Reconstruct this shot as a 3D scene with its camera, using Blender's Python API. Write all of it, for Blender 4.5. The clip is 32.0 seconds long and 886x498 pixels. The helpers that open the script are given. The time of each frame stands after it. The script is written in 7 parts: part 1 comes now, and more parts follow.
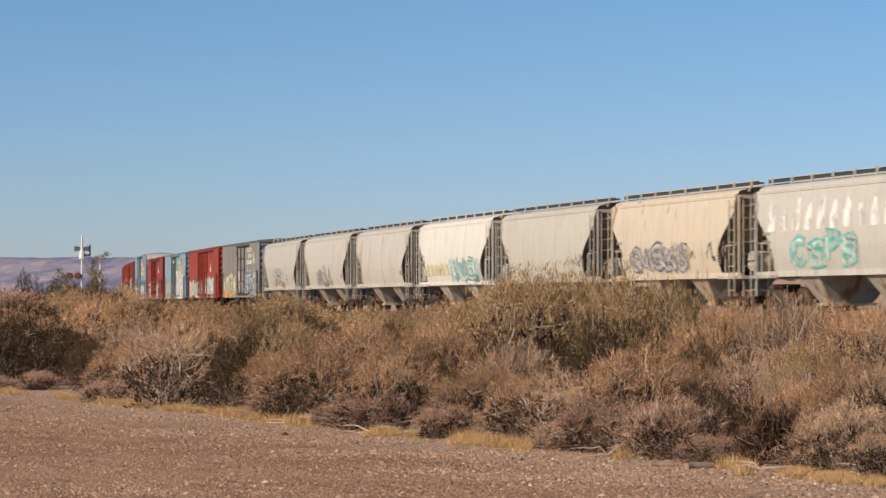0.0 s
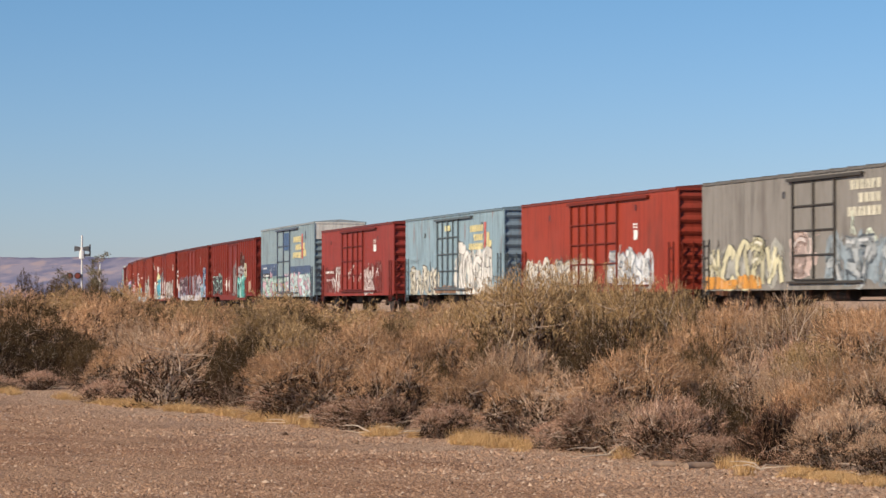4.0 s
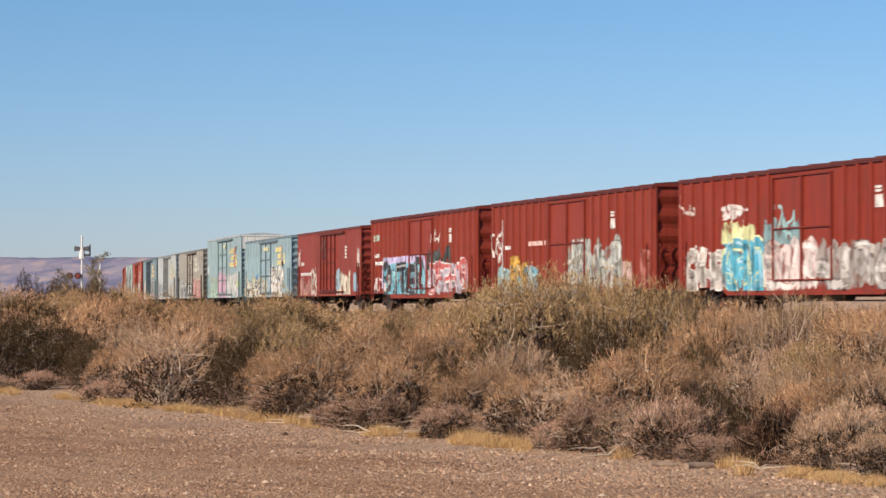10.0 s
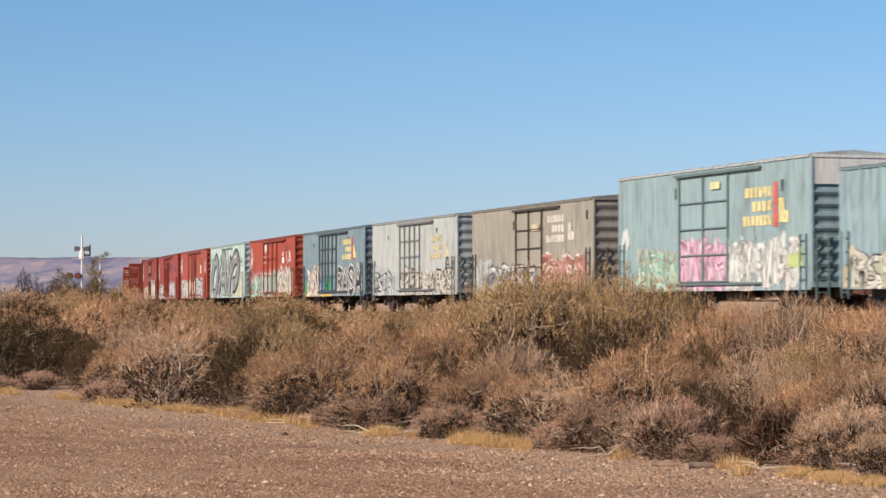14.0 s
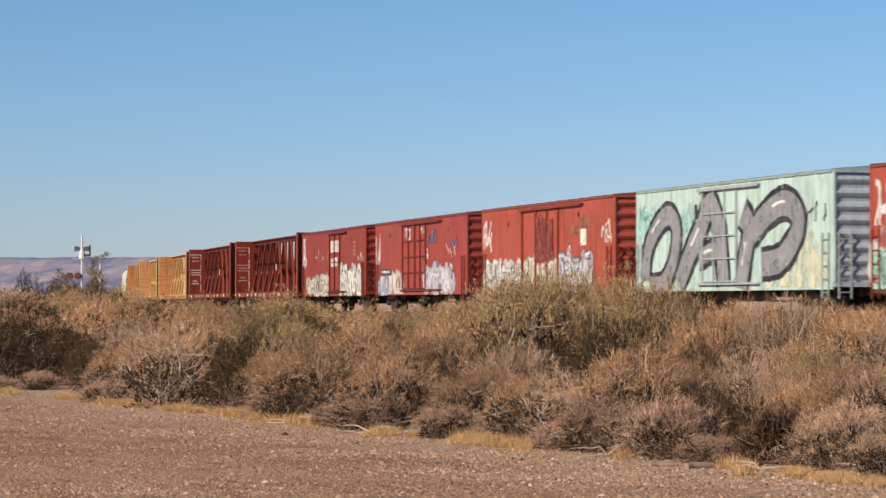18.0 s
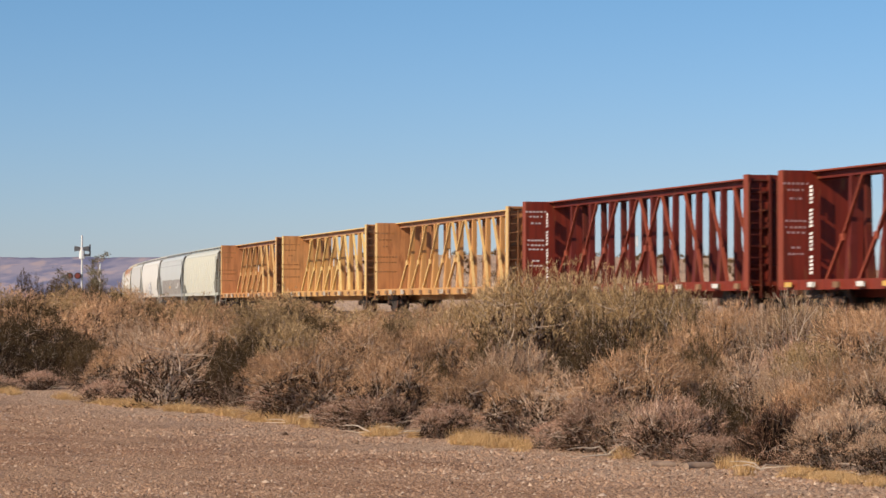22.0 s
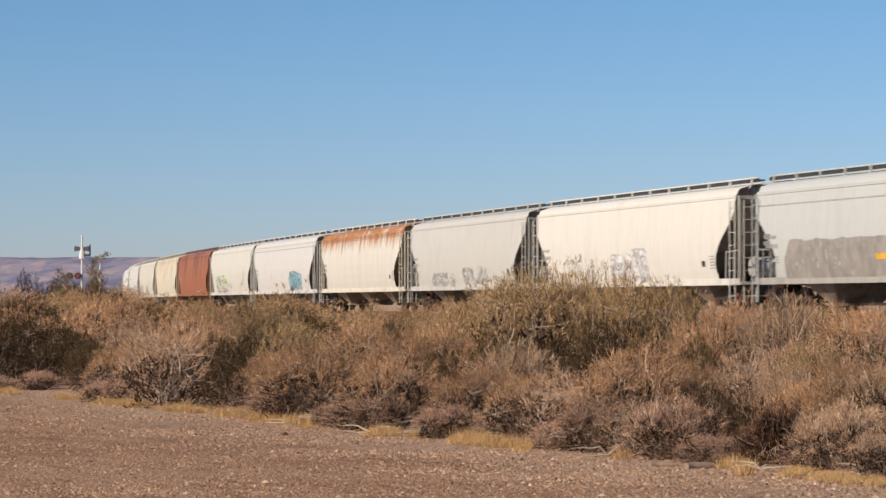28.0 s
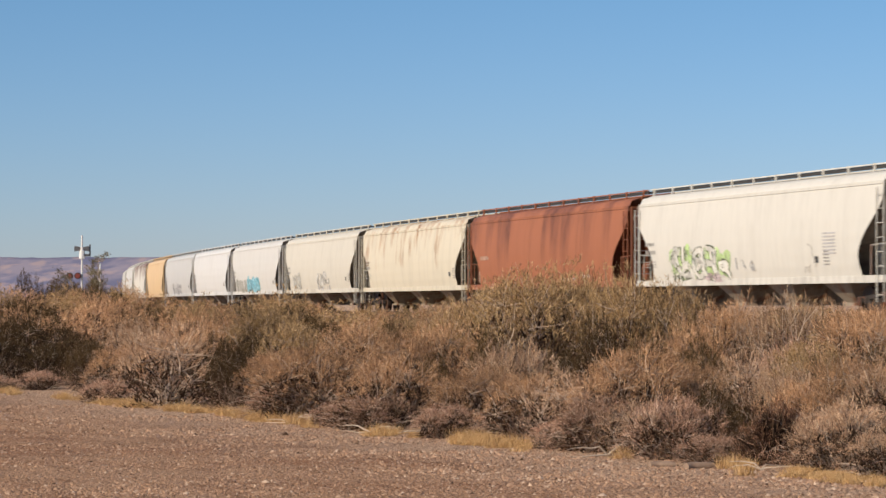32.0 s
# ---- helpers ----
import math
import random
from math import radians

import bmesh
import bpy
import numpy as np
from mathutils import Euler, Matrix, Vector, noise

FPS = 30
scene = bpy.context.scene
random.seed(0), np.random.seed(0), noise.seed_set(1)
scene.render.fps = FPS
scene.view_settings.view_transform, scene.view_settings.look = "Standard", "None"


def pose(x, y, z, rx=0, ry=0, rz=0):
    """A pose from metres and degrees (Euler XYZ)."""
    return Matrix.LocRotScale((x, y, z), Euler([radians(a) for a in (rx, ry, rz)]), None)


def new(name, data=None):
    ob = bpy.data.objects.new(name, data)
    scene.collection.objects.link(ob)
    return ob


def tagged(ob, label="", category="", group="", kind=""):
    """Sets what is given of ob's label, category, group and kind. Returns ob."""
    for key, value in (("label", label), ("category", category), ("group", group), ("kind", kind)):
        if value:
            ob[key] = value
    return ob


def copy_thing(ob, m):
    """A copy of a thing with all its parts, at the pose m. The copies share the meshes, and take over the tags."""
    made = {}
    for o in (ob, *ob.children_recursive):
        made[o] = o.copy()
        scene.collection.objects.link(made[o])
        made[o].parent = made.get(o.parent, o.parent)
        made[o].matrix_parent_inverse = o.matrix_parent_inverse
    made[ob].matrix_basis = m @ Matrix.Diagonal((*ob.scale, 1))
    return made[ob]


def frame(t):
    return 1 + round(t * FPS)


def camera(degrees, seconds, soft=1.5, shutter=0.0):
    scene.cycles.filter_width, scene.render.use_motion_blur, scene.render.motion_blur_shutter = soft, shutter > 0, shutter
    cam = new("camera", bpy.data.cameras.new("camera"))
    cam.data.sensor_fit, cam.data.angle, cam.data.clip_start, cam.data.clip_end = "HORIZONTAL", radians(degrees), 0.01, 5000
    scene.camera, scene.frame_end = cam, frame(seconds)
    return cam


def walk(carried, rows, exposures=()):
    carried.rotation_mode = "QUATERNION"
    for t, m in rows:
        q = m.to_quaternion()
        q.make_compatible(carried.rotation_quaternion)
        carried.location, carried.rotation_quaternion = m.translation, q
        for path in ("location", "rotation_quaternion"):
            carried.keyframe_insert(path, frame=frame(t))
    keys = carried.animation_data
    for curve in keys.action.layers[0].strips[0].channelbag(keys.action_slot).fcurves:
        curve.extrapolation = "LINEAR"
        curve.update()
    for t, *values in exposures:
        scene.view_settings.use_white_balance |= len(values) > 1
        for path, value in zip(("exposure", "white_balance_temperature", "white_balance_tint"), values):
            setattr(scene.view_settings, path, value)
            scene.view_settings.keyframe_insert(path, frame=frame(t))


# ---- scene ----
cam = camera(20.6635, 32.0, soft=1.45, shutter=0.24)
EYE = 1.6
STAND = pose(0, 0, EYE, 91.2997, 0, 0)
walk(cam, [(0.0, STAND), (32.0, STAND)],
     [(0.0, 0.0), (1.0, -0.03), (2.0, -0.08), (3.0, -0.04), (6.0, 0.2), (14.0, 0.2), (17.0, 0.18), (18.0, 0.11), (19.5, 0.08), (24.0, 0.1), (25.2, 0.14), (28.0, 0.0), (32.0, 0.0)])

# ---- light ----
SUN_AZ = math.atan2(-0.64, -0.77)      # towards the sun, in the plan
SUN_EL = radians(31)
world = bpy.data.worlds.new("desert_sky")
scene.world = world
world.use_nodes = True
wn = world.node_tree.nodes
wl = world.node_tree.links
sky = wn.new("ShaderNodeTexSky")
sky.sky_type = "NISHITA"
sky.sun_disc = False
sky.sun_elevation = SUN_EL
sky.sun_rotation = math.pi / 2 - SUN_AZ
sky.altitude = 300
sky.air_density, sky.dust_density, sky.ozone_density = 1.0, 0.3, 3.5
tint = wn.new("ShaderNodeMix")
tint.data_type, tint.blend_type = "RGBA", "MULTIPLY"
tint.inputs[0].default_value = 1.0
wc = wn.new("ShaderNodeTexCoord")
ws = wn.new("ShaderNodeSeparateXYZ")
wl.new(wc.outputs["Generated"], ws.inputs[0])
wr = wn.new("ShaderNodeMapRange")          # clearer and bluer air higher up
wr.inputs[1].default_value, wr.inputs[2].default_value = 0.0, 0.14
wl.new(ws.outputs[2], wr.inputs[0])
air = wn.new("ShaderNodeMix")
air.data_type = "RGBA"
air.inputs[6].default_value = (0.90, 0.955, 1.31, 1)
air.inputs[7].default_value = (0.755, 1.01, 1.23, 1)
wl.new(wr.outputs[0], air.inputs[0])
wl.new(air.outputs[2], tint.inputs[7])
wl.new(sky.outputs[0], tint.inputs[6])
wl.new(tint.outputs[2], wn["Background"].inputs[0])
wn["Background"].inputs[1].default_value = 0.0785
sun = new("sun", bpy.data.lights.new("sun", "SUN"))
sun.data.energy = 4.9
sun.data.angle = radians(0.53)
sun.data.color = (1.0, 0.84, 0.64)
to_sun = Vector((math.cos(SUN_AZ) * math.cos(SUN_EL), math.sin(SUN_AZ) * math.cos(SUN_EL), math.sin(SUN_EL)))
sun.matrix_world = Matrix.Translation((0, 0, 40)) @ to_sun.to_track_quat("Z", "Y").to_matrix().to_4x4()

# ---- materials ----
MATS = {}


def nodes_of(mat):
    mat.use_nodes = True
    return mat.node_tree.nodes, mat.node_tree.links, mat.node_tree.nodes["Principled BSDF"]


def mixed(n, l, a, b, fac):
    m = n.new("ShaderNodeMix")
    m.data_type = "RGBA"
    for sock, val in ((m.inputs[6], a), (m.inputs[7], b)):
        if isinstance(val, tuple):
            sock.default_value = (*val, 1)
        else:
            l.new(val, sock)
    if isinstance(fac, float):
        m.inputs[0].default_value = fac
    else:
        l.new(fac, m.inputs[0])
    return m.outputs[2]


def field(n, l, scale, stretch=(1, 1, 1), detail=4.0, lo=0.35, hi=0.65, top=1.0, shift=0.0):
    """Noise in the object's own space, cut to a range."""
    co = n.new("ShaderNodeTexCoord")
    mp = n.new("ShaderNodeMapping")
    mp.inputs["Scale"].default_value = stretch
    mp.inputs["Location"].default_value = (shift * 31.0, shift * 17.0, shift * 5.0)
    l.new(co.outputs["Object"], mp.inputs["Vector"])
    nz = n.new("ShaderNodeTexNoise")
    nz.inputs["Scale"].default_value = scale
    nz.inputs["Detail"].default_value = detail
    l.new(mp.outputs[0], nz.inputs["Vector"])
    mr = n.new("ShaderNodeMapRange")
    mr.inputs[1].default_value, mr.inputs[2].default_value = lo, hi
    mr.inputs[4].default_value = top
    l.new(nz.outputs[0], mr.inputs[0])
    return mr.outputs[0]


def paint(rgb, dirt=0.35, rust=0.0, rough=0.55, seed=0.0):
    """Weathered railway paint: streaks run down, dust and rust in patches."""
    key = ("paint", rgb, dirt, rust, rough, seed)
    if key in MATS:
        return MATS[key]
    mat = bpy.data.materials.new("weathered_paint")
    n, l, b = nodes_of(mat)
    dark = tuple(c * 0.5 for c in rgb)
    pale = tuple(c * 0.96 + 0.012 for c in rgb)
    grime = tuple(c * 0.32 + g for c, g in zip(rgb, (0.035, 0.022, 0.016)))
    c = mixed(n, l, rgb, dark, field(n, l, 2.2, (3.0, 3.0, 0.18), 6, 0.44, 0.72, dirt, seed))
    c = mixed(n, l, c, pale, field(n, l, 0.6, (1, 1, 1), 7, 0.47, 0.72, dirt, seed + 0.4))
    c = mixed(n, l, c, grime, field(n, l, 0.8, (1.5, 1.5, 0.55), 9, 0.54, 0.74, dirt * 0.8, seed + 0.7))
    c = mixed(n, l, c, grime, field(n, l, 7.0, (1.0, 1.0, 0.22), 7, 0.55, 0.70, dirt * 0.55, seed))
    if rust:
        c = mixed(n, l, c, (0.22, 0.075, 0.03), field(n, l, 1.4, (2.2, 2.2, 0.35), 7, 0.62 - rust * 0.25, 0.72, 0.85, seed))
    l.new(c, b.inputs["Base Color"])
    b.inputs["Roughness"].default_value = rough
    b.inputs["Specular IOR Level"].default_value = 0.3
    bp = n.new("ShaderNodeBump")
    bp.inputs["Strength"].default_value, bp.inputs["Distance"].default_value = 0.25, 0.02
    l.new(field(n, l, 1.1, (1, 1, 1), 3, 0.0, 1.0), bp.inputs["Height"])
    l.new(bp.outputs[0], b.inputs["Normal"])
    MATS[key] = mat
    return mat


def spray(rgb):
    """Spray paint, a little uneven."""
    key = ("spray", rgb)
    if key not in MATS:
        mat = bpy.data.materials.new("spray_paint")
        n, l, b = nodes_of(mat)
        c = mixed(n, l, rgb, tuple(v * 0.62 for v in rgb), field(n, l, 2.4, (1, 1, 0.5), 6, 0.38, 0.68, 0.8))
        c = mixed(n, l, c, tuple(v * 0.8 + 0.14 for v in rgb), field(n, l, 7.0, (1, 1, 0.35), 4, 0.52, 0.66, 0.6))
        l.new(c, b.inputs["Base Color"])
        b.inputs["Roughness"].default_value = 0.6
        worn_through(n, l, b, field(n, l, 4.6, (1, 1, 0.45), 8, 0.60, 0.67, 0.9))
        MATS[key] = mat
    return MATS[key]


def worn_through(n, l, b, bare):
    """Lets the paint below show where the coat has gone."""
    clear = n.new("ShaderNodeBsdfTransparent")
    mix = n.new("ShaderNodeMixShader")
    l.new(bare, mix.inputs[0])
    l.new(b.outputs[0], mix.inputs[1])
    l.new(clear.outputs[0], mix.inputs[2])
    l.new(mix.outputs[0], n["Material Output"].inputs[0])


def mist(rgb):
    """A thin, broken coat of spray paint."""
    key = ("mist", rgb)
    if key not in MATS:
        mat = bpy.data.materials.new("thin_spray_paint")
        n, l, b = nodes_of(mat)
        c = mixed(n, l, rgb, tuple(v * 0.55 for v in rgb), field(n, l, 1.9, (1, 1, 0.5), 6, 0.36, 0.66, 0.85))
        c = mixed(n, l, c, tuple(v * 0.75 + 0.18 for v in rgb), field(n, l, 5.0, (1, 1, 0.3), 5, 0.54, 0.68, 0.7))
        l.new(c, b.inputs["Base Color"])
        b.inputs["Roughness"].default_value = 0.65
        worn_through(n, l, b, field(n, l, 3.1, (1, 1, 0.5), 8, 0.50, 0.64, 0.92))
        MATS[key] = mat
    return MATS[key]


def island(name, colours, rough=0.9, grain=12.0):
    """Twigs, blades and stones: each piece takes its own tone."""
    if name in MATS:
        return MATS[name]
    mat = bpy.data.materials.new(name)
    n, l, b = nodes_of(mat)
    geo = n.new("ShaderNodeNewGeometry")
    ramp = n.new("ShaderNodeValToRGB")
    e = ramp.color_ramp.elements
    while len(e) < len(colours):
        e.new(0.5)
    for i, c in enumerate(colours):
        e[i].position = i / (len(colours) - 1)
        e[i].color = (*c, 1)
    l.new(geo.outputs["Random Per Island"], ramp.inputs[0])
    info = n.new("ShaderNodeObjectInfo")
    mr = n.new("ShaderNodeMapRange")
    mr.inputs[3].default_value, mr.inputs[4].default_value = 0.70, 1.24
    l.new(info.outputs["Random"], mr.inputs[0])
    hsv = n.new("ShaderNodeHueSaturation")
    l.new(ramp.outputs[0], hsv.inputs["Color"])
    l.new(mr.outputs[0], hsv.inputs["Value"])
    l.new(hsv.outputs[0], b.inputs["Base Color"])
    b.inputs["Roughness"].default_value = rough
    b.inputs["Specular IOR Level"].default_value = 0.15
    MATS[name] = mat
    return mat


def streaked(n, l, across, along, detail, lo, hi, top=1.0):
    """Noise drawn out along the edge of the yard, as wheels and water leave it."""
    co = n.new("ShaderNodeTexCoord")
    mp = n.new("ShaderNodeMapping")
    mp.vector_type = "TEXTURE"
    mp.inputs["Rotation"].default_value = (0, 0, radians(28))
    mp.inputs["Scale"].default_value = (across, along, 1)
    l.new(co.outputs["Object"], mp.inputs["Vector"])
    nz = n.new("ShaderNodeTexNoise")
    nz.inputs["Scale"].default_value = 1.0
    nz.inputs["Detail"].default_value = detail
    l.new(mp.outputs[0], nz.inputs["Vector"])
    mr = n.new("ShaderNodeMapRange")
    mr.inputs[1].default_value, mr.inputs[2].default_value = lo, hi
    mr.inputs[4].default_value = top
    l.new(nz.outputs[0], mr.inputs[0])
    return mr.outputs[0]


def earth():
    mat = bpy.data.materials.new("gravelly_earth")
    n, l, b = nodes_of(mat)
    c = mixed(n, l, (0.53, 0.32, 0.193), (0.42, 0.222, 0.124), field(n, l, 0.5, (0.45, 1.0, 1), 6, 0.42, 0.62))
    c = mixed(n, l, c, (0.31, 0.150, 0.078), streaked(n, l, 0.8, 9.0, 6, 0.48, 0.62, 0.85))
    c = mixed(n, l, c, (0.24, 0.118, 0.062), streaked(n, l, 0.25, 1.6, 7, 0.54, 0.66, 0.7))
    c = mixed(n, l, c, (0.50, 0.34, 0.23), field(n, l, 1.7, (1, 1, 1), 6, 0.54, 0.74, 0.45))
    # paler loose gravel swept to the yard's edge
    co = n.new("ShaderNodeTexCoord")
    dot = n.new("ShaderNodeVectorMath")
    dot.operation = "DOT_PRODUCT"
    dot.inputs[1].default_value = (0.8829, 0.4696, 0)
    l.new(co.outputs["Object"], dot.inputs[0])
    wob = n.new("ShaderNodeMath")
    wob.operation = "MULTIPLY_ADD"
    wob.inputs[1].default_value = 3.0
    l.new(field(n, l, 0.35, (1, 1, 1), 5, 0.2, 0.8), wob.inputs[0])
    l.new(dot.outputs["Value"], wob.inputs[2])
    band = n.new("ShaderNodeMapRange")
    band.inputs[1].default_value, band.inputs[2].default_value = 12.0, 14.8
    band.inputs[4].default_value = 0.75
    l.new(wob.outputs[0], band.inputs[0])
    c = mixed(n, l, c, (0.66, 0.475, 0.34), band.outputs[0])
    c = mixed(n, l, c, (0.17, 0.092, 0.055), field(n, l, 26.0, (1, 1, 1), 8, 0.53, 0.60, 0.8))
    c = mixed(n, l, c, (0.74, 0.58, 0.44), field(n, l, 34.0, (1, 1, 1), 6, 0.585, 0.67, 0.6))
    l.new(c, b.inputs["Base Color"])
    b.inputs["Roughness"].default_value = 0.95
    b.inputs["Specular IOR Level"].default_value = 0.1
    bp = n.new("ShaderNodeBump")
    bp.inputs["Strength"].default_value, bp.inputs["Distance"].default_value = 1.0, 0.07
    l.new(field(n, l, 24.0, (1, 1, 1), 8, 0.2, 0.8), bp.inputs["Height"])
    l.new(bp.outputs[0], b.inputs["Normal"])
    return mat


def far_rock():
    mat = bpy.data.materials.new("haze_tinted_rock")
    n, l, b = nodes_of(mat)
    # the haze of the air is mixed into these rock colours
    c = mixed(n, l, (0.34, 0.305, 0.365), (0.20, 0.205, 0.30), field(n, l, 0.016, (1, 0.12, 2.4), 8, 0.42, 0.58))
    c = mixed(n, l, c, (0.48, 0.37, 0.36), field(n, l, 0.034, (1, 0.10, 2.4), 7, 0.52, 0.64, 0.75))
    l.new(c, b.inputs["Base Color"])
    b.inputs["Roughness"].default_value = 1.0
    b.inputs["Specular IOR Level"].default_value = 0.0
    return mat


STEEL = paint((0.055, 0.045, 0.04), 0.5, 0.3, 0.7)
WHEEL = paint((0.09, 0.06, 0.045), 0.4, 0.5, 0.6)


# ---- mesh helpers ----
class Mesh:
    """Collects faces; each face keeps a slot of the material list."""

    def __init__(self):
        self.v, self.f, self.m = [], [], []

    def face(self, pts, slot=0):
        k = len(self.v)
        self.v += [tuple(p) for p in pts]
        self.f.append(tuple(range(k, k + len(pts))))
        self.m.append(slot)

    def box(self, x0, x1, y0, y1, z0, z1, slot=0):
        k = len(self.v)
        self.v += [(x, y, z) for z in (z0, z1) for y in (y0, y1) for x in (x0, x1)]
        for a in ((0, 2, 3, 1), (4, 5, 7, 6), (0, 1, 5, 4), (2, 6, 7, 3), (0, 4, 6, 2), (1, 3, 7, 5)):
            self.f.append(tuple(k + i for i in a))
            self.m.append(slot)

    def bar(self, a, b, w, d=None, slot=0):
        """A square bar between two points."""
        a, b = Vector(a), Vector(b)
        t = (b - a).normalized()
        s = t.cross(Vector((0, 0, 1)))
        s = s.normalized() if s.length > 1e-4 else Vector((1, 0, 0))
        u = s.cross(t)
        s, u = s * w / 2, u * (d or w) / 2
        k = len(self.v)
        self.v += [tuple(p + q) for p in (a, b) for q in (-s - u, s - u, s + u, -s + u)]
        for q in ((0, 3, 2, 1), (4, 5, 6, 7), (0, 1, 5, 4), (1, 2, 6, 5), (2, 3, 7, 6), (3, 0, 4, 7)):
            self.f.append(tuple(k + i for i in q))
            self.m.append(slot)

    def disc(self, c, axis, r, half, n=14, slot=0, r2=None):
        """A round plate or wheel about an axis."""
        q = Vector(axis).to_track_quat("Z", "Y")
        k = len(self.v)
        for z, rr in ((-half, r), (half, r2 or r)):
            for i in range(n):
                a = 2 * math.pi * i / n
                self.v.append(tuple(Vector(c) + q @ Vector((rr * math.cos(a), rr * math.sin(a), z))))
        for i in range(n):
            j = (i + 1) % n
            self.f.append((k + i, k + j, k + n + j, k + n + i))
            self.m.append(slot)
        self.f.append(tuple(k + n - 1 - i for i in range(n)))
        self.f.append(tuple(k + n + i for i in range(n)))
        self.m += [slot, slot]

    def tube(self, pts, radii, n=5, slot=0):
        k = len(self.v)
        for i, p in enumerate(pts):
            p = Vector(p)
            t = (Vector(pts[min(i + 1, len(pts) - 1)]) - Vector(pts[max(i - 1, 0)])).normalized()
            q = t.to_track_quat("Z", "Y")
            for j in range(n):
                a = 2 * math.pi * j / n
                self.v.append(tuple(p + q @ Vector((radii[i] * math.cos(a), radii[i] * math.sin(a), 0))))
        for i in range(len(pts) - 1):
            for j in range(n):
                a, b = k + i * n + j, k + i * n + (j + 1) % n
                self.f.append((a, b, b + n, a + n))
                self.m.append(slot)

    def sheet(self, rows, slot=0):
        """A surface through rows of points."""
        k = len(self.v)
        w = len(rows[0])
        for r in rows:
            self.v += [tuple(p) for p in r]
        for i in range(len(rows) - 1):
            for j in range(w - 1):
                a = k + i * w + j
                self.f.append((a, a + 1, a + w + 1, a + w))
                self.m.append(slot)

    def data(self, mats, smooth=False, name="mesh"):
        me = bpy.data.meshes.new(name)
        me.from_pydata(self.v, [], self.f)
        for m in mats if isinstance(mats, (list, tuple)) else [mats]:
            me.materials.append(m)
        if any(self.m):
            me.polygons.foreach_set("material_index", self.m)
        if smooth:
            me.polygons.foreach_set("use_smooth", [True] * len(self.f))
        me.update()
        return me


def part(name, mesh, mats, parent, label="", at=None, smooth=False):
    """One mesh object under a thing or a part. mesh: a Mesh, or mesh data to share."""
    ob = new(name, mesh.data(mats, smooth, name) if isinstance(mesh, Mesh) else mesh)
    ob.parent = parent
    if at is not None:
        ob.matrix_basis = at
    if label:
        ob["label"] = label
    return ob


# ---- the line of the track ----
SPEED = 23.1
LEAD, STEP = -1000, 2.0
TRACK = []


def lay_track():
    n0 = int(-LEAD / STEP)
    n1 = int(900 / STEP)

    def heading(s):
        bend = 1.5e-3 * (max(s, -360.0) + 205.0) if s < -205 else 0.0
        s = max(-205.0, min(40.0, s))
        return 0.30938 + 0.87623e-3 * s + 1.63184e-6 * s ** 2 + 5.3560e-9 * s ** 3 - 0.15184e-11 * s ** 4 + bend

    pts = {0: (9.972, 80.447)}
    x, y = pts[0]
    for i in range(n1):
        h = heading((i + 0.5) * STEP)
        x, y = x + math.sin(h) * STEP, y - math.cos(h) * STEP
        pts[i + 1] = (x, y)
    x, y = pts[0]
    for i in range(n0):
        h = heading(-(i + 0.5) * STEP)
        x, y = x - math.sin(h) * STEP, y + math.cos(h) * STEP
        pts[-i - 1] = (x, y)
    off = 1.56
    for i in range(-n0, n1 + 1):
        h = heading(i * STEP)
        px, py = pts[i]
        TRACK.append((px + off * math.cos(h), py + off * math.sin(h), h))


lay_track()
RAIL = 1.21


def on_track(s):
    u = (s - LEAD) / STEP
    i = max(0, min(len(TRACK) - 2, int(math.floor(u))))
    k = u - i
    a, b = TRACK[i], TRACK[i + 1]
    return a[0] + (b[0] - a[0]) * k, a[1] + (b[1] - a[1]) * k


NEAR_TRACK = [(p[0], p[1]) for p in TRACK[250:560:3]]


def track_gap(x, y):
    return math.sqrt(min((x - a) ** 2 + (y - b) ** 2 for a, b in NEAR_TRACK))


# ---- ground ----
def edge_gap(x, y):
    """How far a place lies behind the edge of the gravel yard."""
    return (x + 8.2) * 0.8829 + (y - 45.2) * 0.4696


def ground_height(x, y):
    r = math.hypot(x, y)
    z = 0.02 * noise.noise(Vector((x * 0.6, y * 0.6, 0))) + 0.05 * noise.noise(Vector((x * 0.12, y * 0.12, 3)))
    e = edge_gap(x, y)
    if e > 0 and r < 900:
        z += 0.14 * min(1, e / 3) * (0.5 + noise.noise(Vector((x * 0.3, y * 0.3, 7))))
        z += min(0.3, e * 0.012)
    px = 784 + 4300 * x / y if y > 1 else 2000
    if y > 200:
        k = max(0, min(1, (px - 380) / 260)) if px < 1400 else max(0.75, 1 - (px - 1400) / 700)
        rise = max(0, min(1, (y - 380) / 70))
        z += k * rise * rise * (3 - 2 * rise) * (10.0 + 1.0 * noise.noise(Vector((x * 0.03, y * 0.03, 1))))
    return z


def build_ground():
    angs = sorted(set([i * 6 for i in range(60)] + [90 + i * 0.35 for i in range(-40, 41)] + [84, 90, 96]))
    radii = [0.4]
    while radii[-1] < 4700:
        radii.append(radii[-1] * 1.055 + 0.05)
    mb = Mesh()
    rows = []
    for r in radii:
        rows.append([(r * math.cos(radians(a)), r * math.sin(radians(a)), 0) for a in angs + [angs[0] + 360]])
    rows = [[(x, y, ground_height(x, y)) for x, y, z in row] for row in rows]
    mb.sheet(rows)
    mb.face([(x, y, z) for x, y, z in rows[0][:-1]])
    ob = new("ground", mb.data(earth(), True, "ground"))
    tagged(ob, "pinkish brown gravelly desert ground with dusty patches", "ground", kind="structure")


